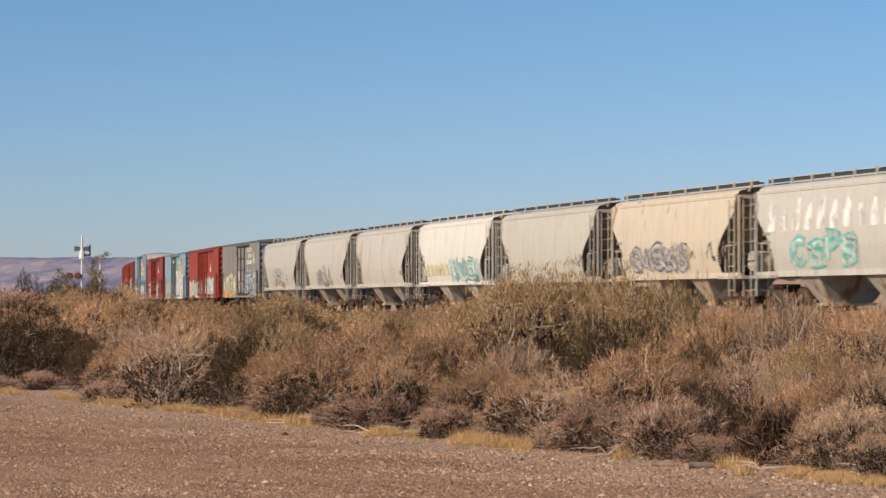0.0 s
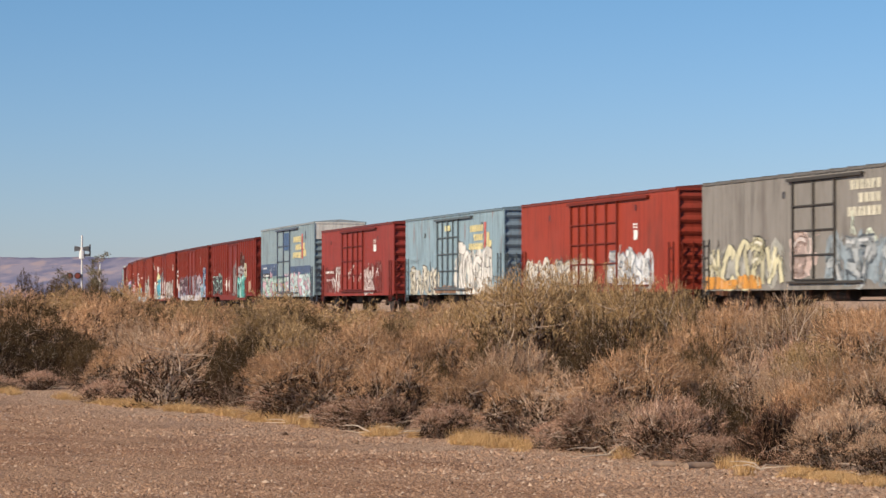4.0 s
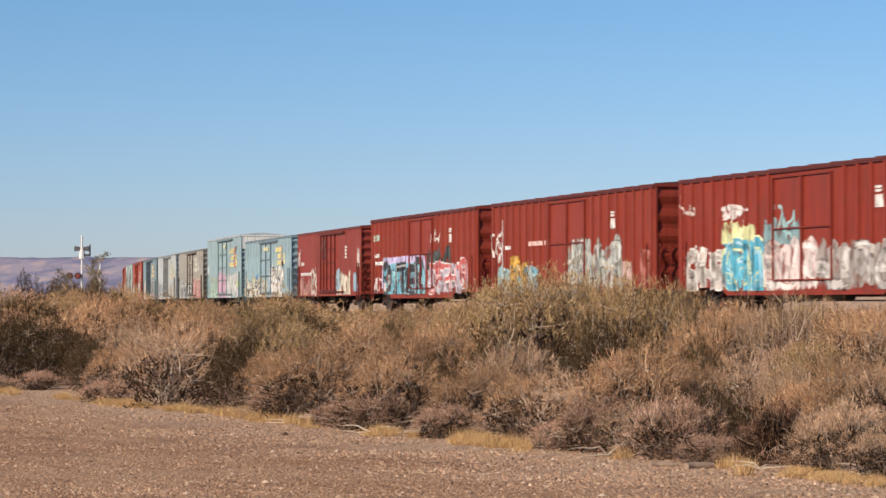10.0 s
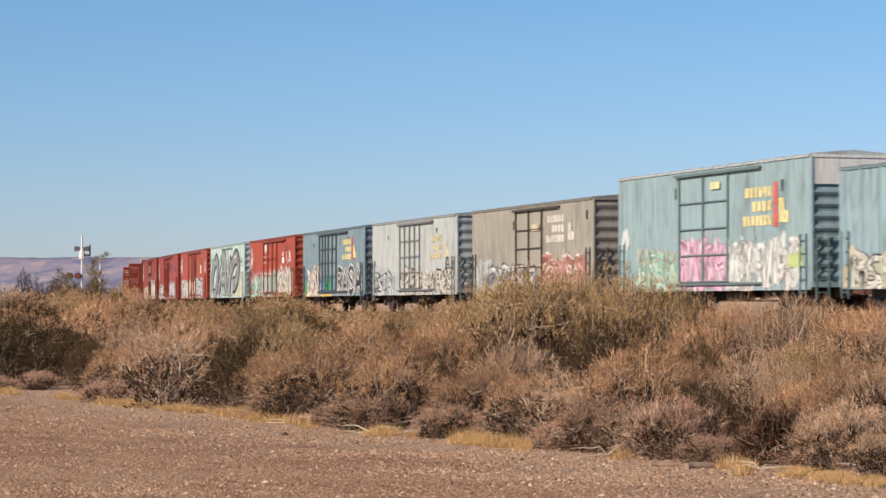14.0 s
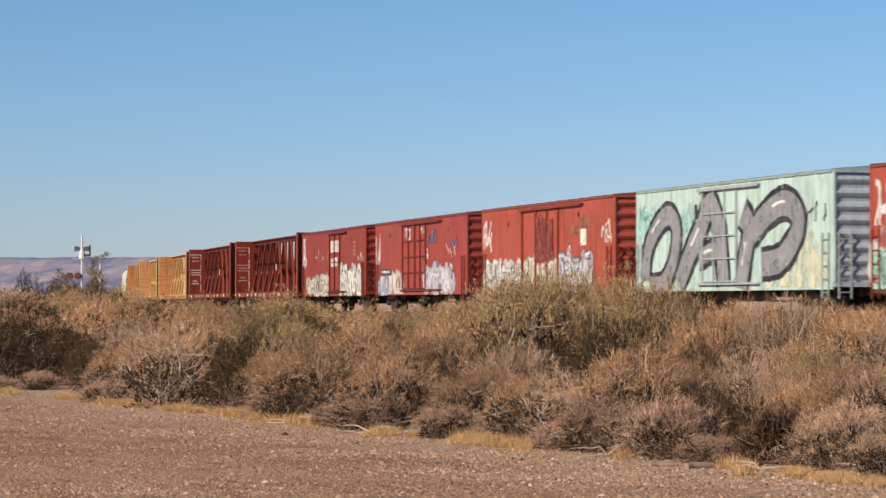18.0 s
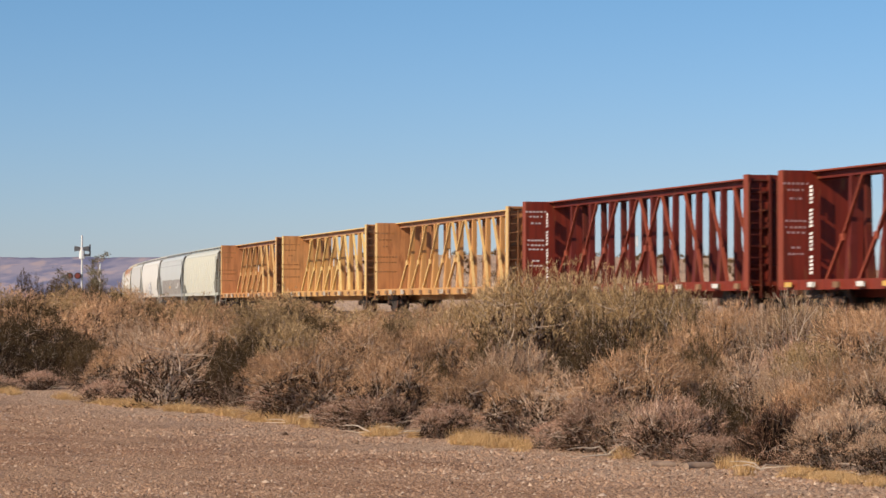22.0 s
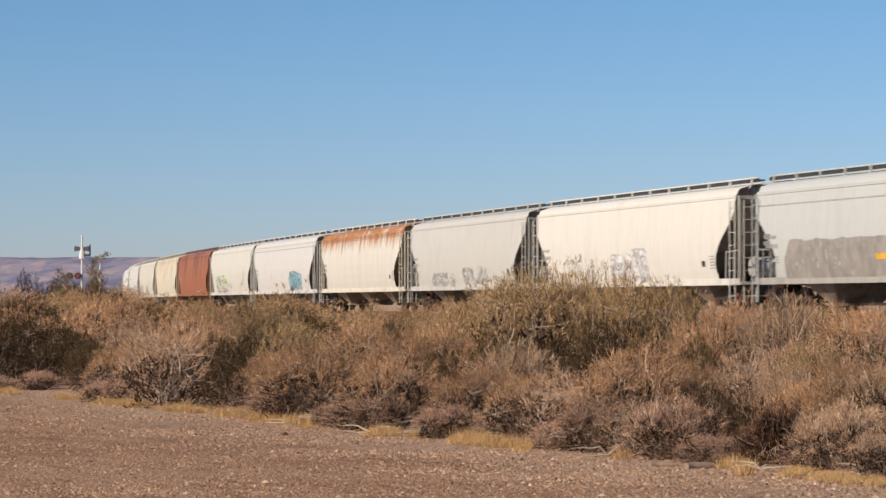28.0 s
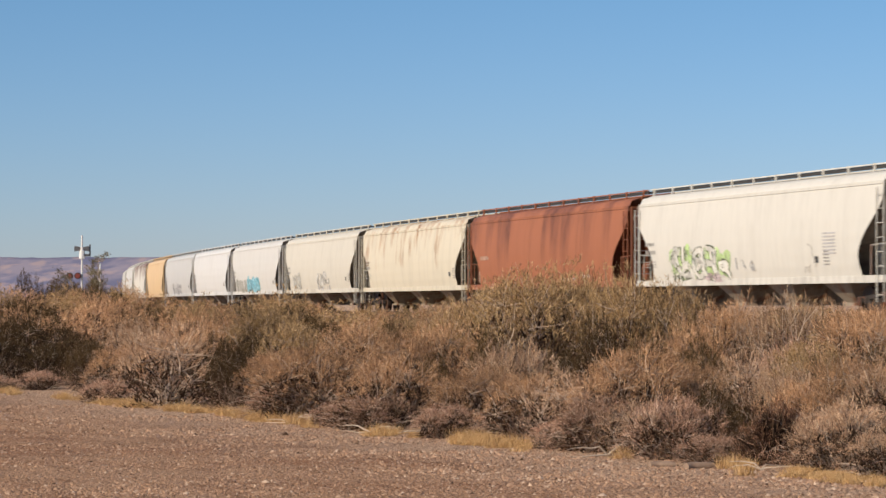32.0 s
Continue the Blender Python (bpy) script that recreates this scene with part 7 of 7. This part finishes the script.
    # the d1 shrubs of this row are put in as dark shade gaps
    plant(("t1", 1330, 42.0, 1.2, 1.32), ("o2", 1420, 41.0, 1.1, 1.32), ("t2", 1500, 40.5, 1.2, 1.34), ("d1", 1378, 43.5, 0.8, 1.26), ("t1", 1575, 41.0, 1.1, 1.36), ("d1", 1462, 42.6, 0.8, 1.28), ("t2", 1250, 43.0, 1.1, 1.36), ("o2", 1170, 43.0, 1.0, 1.36),
          ("d1", 1462, 32.0, 0.45, 1.34), ("d1", 1242, 35.0, 0.45, 1.42), ("d1", 1560, 29.6, 0.4, 1.05), ("g2", 1400, 31.4, 0.7, 1.10), ("t3", 1380, 28.4, 0.6, 0.85))
    # near-black shrubs added to stand for the shade between the mounds
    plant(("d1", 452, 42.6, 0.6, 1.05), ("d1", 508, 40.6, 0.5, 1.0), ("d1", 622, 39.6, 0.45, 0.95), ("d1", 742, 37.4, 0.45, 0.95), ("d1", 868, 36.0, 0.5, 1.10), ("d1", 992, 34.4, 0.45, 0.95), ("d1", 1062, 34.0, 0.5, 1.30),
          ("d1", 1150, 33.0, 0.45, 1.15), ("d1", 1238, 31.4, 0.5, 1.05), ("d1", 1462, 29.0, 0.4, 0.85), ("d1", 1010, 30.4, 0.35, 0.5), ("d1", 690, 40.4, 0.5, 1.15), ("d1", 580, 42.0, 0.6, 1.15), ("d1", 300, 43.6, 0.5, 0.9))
    # dark bushes about the crossing, and a row of scrub across the far left
    plant(("d1", 118, 112, 1.6, 2.5), ("d1", 150, 118, 1.7, 2.4), ("d1", 185, 115, 1.5, 2.2), ("d1", 210, 110, 1.1, 2.0), ("d1", 46, 110, 1.0, 2.9), ("d1", 92, 116, 1.0, 2.6))
    for i, px in enumerate(range(-20, 250, 22)):
        d = 88 + 8 * (i % 3)
        put(("d1", "o2", "t1", "d1", "t2")[i % 5], (px - 784) / 4300 * d, d, 1.5, 1.75 + 0.12 * (i % 3))
    for i, px in enumerate(range(238, 800, 30)):
        d = 57 + 9 * (i % 3)
        put(("t1", "d1", "o2", "t2", "o2")[i % 5], (px - 784) / 4300 * d, d, (1.2, 1.0, 1.5, 1.3, 1.1)[i % 5], (1.20, 1.16, 1.28, 1.22, 1.24)[i % 5] if 585 < px < 760 else (1.40, 1.36, 1.52, 1.42, 1.46)[i % 5])
    tries = 0
    while len(spots) < 190 and tries < 6000:
        tries += 1
        d = math.exp(rng.uniform(math.log(38), math.log(250)))
        x = d * rng.uniform(-0.205, 0.205)
        if edge_gap(x, d) < 6.5 or track_gap(x, d) < 5.0 or x > 25:
            continue
        near_track = [q for q in NEAR_TRACK if abs(q[1] - d) < 8]
        if near_track and x > min(q[0] for q in near_track):
            continue
        gap = 1.5 + d * 0.010
        if any((x - a) ** 2 + (d - b) ** 2 < gap * gap for a, b in spots):
            continue
        put(rng.choice(("t1", "t2", "t1", "g2", "o2", "d1") if x / d > -0.1 else ("t1", "t2", "d1", "o2", "d1")), x, d, rng.uniform(0.9, 1.7), rng.uniform(1.05, 1.66) if abs(x / d + 0.026) > 0.022 else rng.uniform(0.8, 1.15))


scrub()


def grass():
    """Dry golden tufts along the gravel's edge."""
    rng = np.random.default_rng(5)
    spans = [(-20, 40, 20), (100, 150, 12), (156, 275, 62), (275, 375, 26), (390, 470, 44), (455, 560, 60), (648, 692, 20), (700, 740, 6), (800, 850, 20), (835, 940, 44), (1092, 1110, 3), (1280, 1328, 16), (1385, 1430, 12), (1400, 1568, 34), (1455, 1530, 12)]
    roots, ways, size = [], [], []
    for a, b, n in spans:
        for i in range(n):
            px = rng.uniform(a, b)
            dd = min(45.4, edge_depth(px)) + (rng.normal(0.1, 0.4) if px < 1380 else rng.uniform(-0.6, 0.7))
            x = (px - 784) / 4300 * dd
            k = rng.uniform(0.35, 1.35) if px < 1380 else rng.uniform(0.25, 0.8)
            for j in range(120):
                px, py = x + rng.normal(0, 0.05), dd + rng.normal(0, 0.05)
                roots.append((px, py, 0))
                size.append(k * rng.uniform(0.5, 1.25))
            ways.append(np.stack([rng.normal(0.1, 0.6, 120), rng.normal(0, 0.6, 120), np.ones(120)], axis=1))
    roots, ways, size = np.array(roots), np.concatenate(ways), np.array(size)[:, None]
    roots[:, 2] = [ground_height(a, b) for a, b in roots[:, :2]]
    ways /= np.linalg.norm(ways, axis=1, keepdims=True)
    side = np.cross(ways, rng.normal(0, 1, roots.shape))
    side *= 0.0028 / (np.linalg.norm(side, axis=1, keepdims=True) + 1e-6)
    v = np.stack([roots - side, roots + side, roots + ways * size * 0.125], axis=1).reshape(-1, 3)
    ob = new("dry_grass", fill_mesh("dry_grass", v, 3, [island("straw", [(0.42, 0.25, 0.11), (0.66, 0.42, 0.195), (0.56, 0.35, 0.16), (0.84, 0.60, 0.33)])]))
    tagged(ob, "short dry golden grass along the gravel edge", "grass", kind="stuff")


grass()


def crest_scrub():
    """Small far shrubs along the rise behind the line."""
    rng = np.random.default_rng(21)
    tips, dirs = [], []
    for i in range(420):
        y = rng.uniform(395, 470)
        x = y * rng.uniform(-0.10, 0.17)
        if track_gap(x, y) < 12:
            continue
        r = rng.uniform(0.35, 0.95)
        z = ground_height(x, y)
        for k in range(26):
            a, e = rng.uniform(0, 6.28), rng.uniform(0.0, 1.5)
            d = np.array((math.cos(a) * math.cos(e), math.sin(a) * math.cos(e), math.sin(e)))
            tips.append(np.array((x, y, z)) + d * np.array((r, r, r * 0.9)) * rng.uniform(0.5, 1.0))
            dirs.append(d)
    v = twig_field(rng, np.array(tips), np.array(dirs), 4, 0.30, 0.14, 0.08, 0.3)
    ob = new("far_scrub", fill_mesh("far_scrub", v, 3, [island("far_leaves", [(0.10, 0.06, 0.03), (0.26, 0.16, 0.07), (0.34, 0.22, 0.11)])]))
    tagged(ob, "low dark scrub dotted over the distant rise", "scrub", kind="stuff")


crest_scrub()


def stones():
    """Loose stones and clods over the gravel yard."""
    rng = np.random.default_rng(9)
    n = 90000
    d = np.exp(rng.uniform(np.log(18.5), np.log(54), n))
    x = d * rng.uniform(-0.2, 0.2, n)
    e = (x + 8.2) * 0.8829 + (d - 45.2) * 0.4696
    keep = e < 1.2 + rng.normal(0, 0.8, n)
    d, x, e = d[keep], x[keep], e[keep]
    size = np.minimum(0.021, rng.gamma(1.5, 0.0032, len(d)) + 0.0045) * (1 + 0.35 * (e > -3.5))
    size[rng.random(len(d)) < 0.006] *= 1.7
    z = np.array([ground_height(a, b) for a, b in zip(x, d)])
    k = len(d)
    turn = rng.uniform(0, 6.28, (k, 1)) + np.arange(4) * math.pi / 2 + rng.normal(0, 0.25, (k, 4))
    r = size[:, None] * (1 + rng.normal(0, 0.22, (k, 4)))
    rim = np.stack([x[:, None] + np.cos(turn) * r * 1.25, d[:, None] + np.sin(turn) * r, np.repeat((z - 0.004)[:, None], 4, axis=1)], axis=2)
    top = np.stack([x + rng.normal(0, 0.3, k) * size, d + rng.normal(0, 0.3, k) * size, z + size * rng.uniform(0.45, 1.05, k)], axis=1)[:, None]
    v = np.concatenate([rim, top], axis=1).reshape(-1, 3)
    me = bpy.data.meshes.new("stones")
    o = np.arange(k)[:, None, None] * 5
    f = (o + np.array([(0, 1, 4), (1, 2, 4), (2, 3, 4), (3, 0, 4)])[None]).reshape(-1)
    me.vertices.add(len(v))
    me.vertices.foreach_set("co", v.astype(np.float32).ravel())
    me.loops.add(len(f))
    me.loops.foreach_set("vertex_index", f.astype(np.int32))
    me.polygons.add(len(f) // 3)
    me.polygons.foreach_set("loop_start", np.arange(0, len(f), 3, dtype=np.int32))
    me.polygons.foreach_set("loop_total", np.full(len(f) // 3, 3, dtype=np.int32))
    me.materials.append(island("gravel_stone", [(0.07, 0.04, 0.025), (0.37, 0.226, 0.142), (0.20, 0.116, 0.072), (0.44, 0.285, 0.188), (0.30, 0.178, 0.115), (0.40, 0.258, 0.17), (0.52, 0.385, 0.285)]))
    me.update()
    tagged(new("stones", me), "scattered pinkish grey gravel stones", "stones", kind="stuff")


stones()


# ---- the crossing far down the line ----
def crossing_signal(x, y):
    z = ground_height(x, y)
    thing = new("crossing_signal")
    thing.location = (x, y, z)
    tagged(thing, "white crossing signal mast with red lamps and crossarms", "railway signal")
    k = y / 4300          # metres for each unit of angle
    silver = paint((0.72, 0.72, 0.70), 0.3)
    m = Mesh()
    top = EYE - z + 122 * k
    m.tube([(0, 0, 0), (0, 0, top * 0.55), (0, 0, top)], [0.095, 0.085, 0.075], 10)
    part("mast", m, silver, thing)
    m = Mesh()
    m.tube([(0, 0, top * 0.72), (0, 0, top * 0.86)], [0.24, 0.20], 8)
    part("sleeve", m, paint((0.78, 0.78, 0.76), 0.3), thing)
    m = Mesh()
    h = EYE - z + 98 * k
    m.bar((-0.60, -0.1, h + 0.12), (0.60, -0.1, h - 0.12), 0.10, 0.22)
    m.bar((-0.60, -0.12, h - 0.12), (0.60, -0.12, h + 0.12), 0.10, 0.22)
    m.box(0.10, 0.70, -0.06, 0.06, h - 0.62, h - 0.42)
    m.box(0.60, 0.70, -0.06, 0.06, h - 0.6, h + 0.35)
    part("crossarm", m, paint((0.10, 0.10, 0.11), 0.3), thing)
    h = EYE - z + 50 * k
    for dx in (-0.95, -0.30):
        m = Mesh()
        m.disc((dx, -0.2, h), (0, 1, 0), 0.27, 0.06, 16)
        lamp = part("lamp_hood", m, paint((0.05, 0.03, 0.03), 0.3), thing)
        m = Mesh()
        m.disc((dx, -0.28, h), (0, 1, 0), 0.20, 0.03, 16)
        part("red_lens", m, paint((0.20, 0.045, 0.035), 0.4), lamp, "red lamp lens")
    m = Mesh()
    m.bar((-1.0, -0.1, h), (0.1, -0.1, h), 0.07)
    part("lamp_bracket", m, paint((0.1, 0.1, 0.1)), thing)


def marker_post(x, y, top_px):
    z = ground_height(x, y)
    thing = new("signal_post")
    thing.location = (x, y, z)
    tagged(thing, "slender white post beside the crossing", "post")
    m = Mesh()
    m.tube([(0, 0, 0), (0, 0, EYE - z + top_px * y / 4300)], [0.07, 0.06], 8)
    part("shaft", m, paint((0.74, 0.74, 0.72), 0.3), thing)


def small_tree(x, y, height, seed, spread):
    """A thin desert tree: crooked stem, limbs, open crown of small leaves."""
    rng = np.random.default_rng(seed)
    z = ground_height(x, y)
    thing = new("desert_tree")
    thing.location = (x, y, z)
    tagged(thing, "sparse dark desert tree with open crown", "tree")
    wood = Mesh()
    tips, dirs = [], []
    p = np.array([0.0, 0.0, 0.0])
    pts = [p.copy()]
    for i in range(5):
        p = p + np.array([rng.normal(0, 0.12), rng.normal(0, 0.12), height / 5.5])
        pts.append(p.copy())
    wood.tube([tuple(q) for q in pts], [0.12, 0.10, 0.085, 0.07, 0.05, 0.03], 7)
    part("trunk", wood, WOOD, thing)
    limbs = Mesh()
    for i in range(22):
        b = pts[rng.integers(1, 6)] + np.array([0, 0, rng.uniform(-0.3, 0.2)])
        a = rng.uniform(0, 6.28)
        d = np.array([math.cos(a), math.sin(a), rng.uniform(0.0, 0.9)])
        e = b + d * rng.uniform(0.3, 1.0) * spread
        limbs.tube([tuple(b), tuple((b + e) / 2 + rng.normal(0, 0.08, 3)), tuple(e)], [0.035, 0.025, 0.012], 4)
        for q in (0.6, 0.85, 1.0):
            tips.append(b + (e - b) * q)
            dirs.append(d)
    part("limb", limbs, WOOD, thing)
    v = twig_field(rng, np.array(tips), np.array(dirs), 24, 0.18, 0.06, 0.15)
    part("crown", fill_mesh("crown", v, 3, [GREYLEAF]), None, thing)


def deadwood():
    """Weathered logs and a bleached branch on the gravel's edge."""
    for px, d, ln, r0, turn, lab in ((1172, 23.9, 0.26, 0.035, 8, "short grey-brown log lying on gravel"), (1236, 23.6, 0.3, 0.04, 28, "weathered log with rough bark on gravel")):
        x = (px - 784) / 4300 * d
        m = Mesh()
        pts = [(ln * (t - 0.5), 0.03 * math.sin(t * 5), 0.0) for t in (0, 0.25, 0.5, 0.75, 1.0)]
        m.tube(pts, [r0 * 0.9, r0 * 1.05, r0, r0 * 1.08, r0 * 0.8], 8)
        m.face([m.v[i] for i in range(8)][::-1])
        m.face(m.v[-16:-8])
        ob = new("log", m.data(paint((0.30, 0.21, 0.15), 0.6), True, "log"))
        ob.matrix_basis = pose(x, d, ground_height(x, d) + r0 * 0.5, 0, 0, turn)
        tagged(ob, lab, "log")
    for px, d, sc in ((1345, 23.2, 0.7), (1545, 22.6, 0.8), (1075, 25.7, 1.0), (760, 29.6, 0.9), (655, 30.6, 0.9), (520, 32.6, 0.9)):
        x = (px - 784) / 4300 * d
        m = Mesh()
        rng = random.Random(px)
        for k in range(4):
            p = [(0, 0, 0.02)]
            a = rng.uniform(-0.5, 0.5) + (0 if k % 2 else math.pi)
            for j in range(5):
                q = p[-1]
                p.append((q[0] + math.cos(a) * 0.09 * sc, q[1] + math.sin(a) * 0.03, max(0.01, q[2] + rng.uniform(-0.015, 0.045) * (2 - j * 0.7) * sc)))
            m.tube(p, [0.012 * sc, 0.011 * sc, 0.009 * sc, 0.007 * sc, 0.005 * sc, 0.003 * sc], 5)
        ob = new("fallen_branch", m.data(island("bleached_wood", [(0.42, 0.33, 0.25), (0.55, 0.45, 0.35), (0.62, 0.52, 0.42)]), False, "fallen_branch"))
        ob.matrix_basis = pose(x, d, ground_height(x, d), 0, 0, rng.uniform(-20, 20))
        tagged(ob, "bleached dead branch lying beside the scrub", "branch")


deadwood()
SD = 196.0
crossing_signal((145 - 784) / 4300 * SD, SD)
marker_post((177 - 784) / 4300 * 192, 192, 72)
small_tree((176 - 784) / 4300 * 190, 190, 4.9, 3, 0.85)
small_tree((132 - 784) / 4300 * 188, 188, 3.6, 4, 1.1)
small_tree((158 - 784) / 4300 * 194, 194, 2.9, 6, 1.1)
small_tree((112 - 784) / 4300 * 186, 186, 2.2, 7, 1.0)


# ---- what moves ----
def motions():
    for car, mid, length in TRAIN:
        reach = length * 0.36
        rows = []
        for k in range(0, 33):
            s = mid + SPEED * k
            ax, ay = on_track(s + reach)
            bx, by = on_track(s - reach)
            rows.append((float(k), pose((ax + bx) / 2, (ay + by) / 2, RAIL, 0, 0, math.degrees(math.atan2(ay - by, ax - bx)))))
        walk(car, rows)


motions()
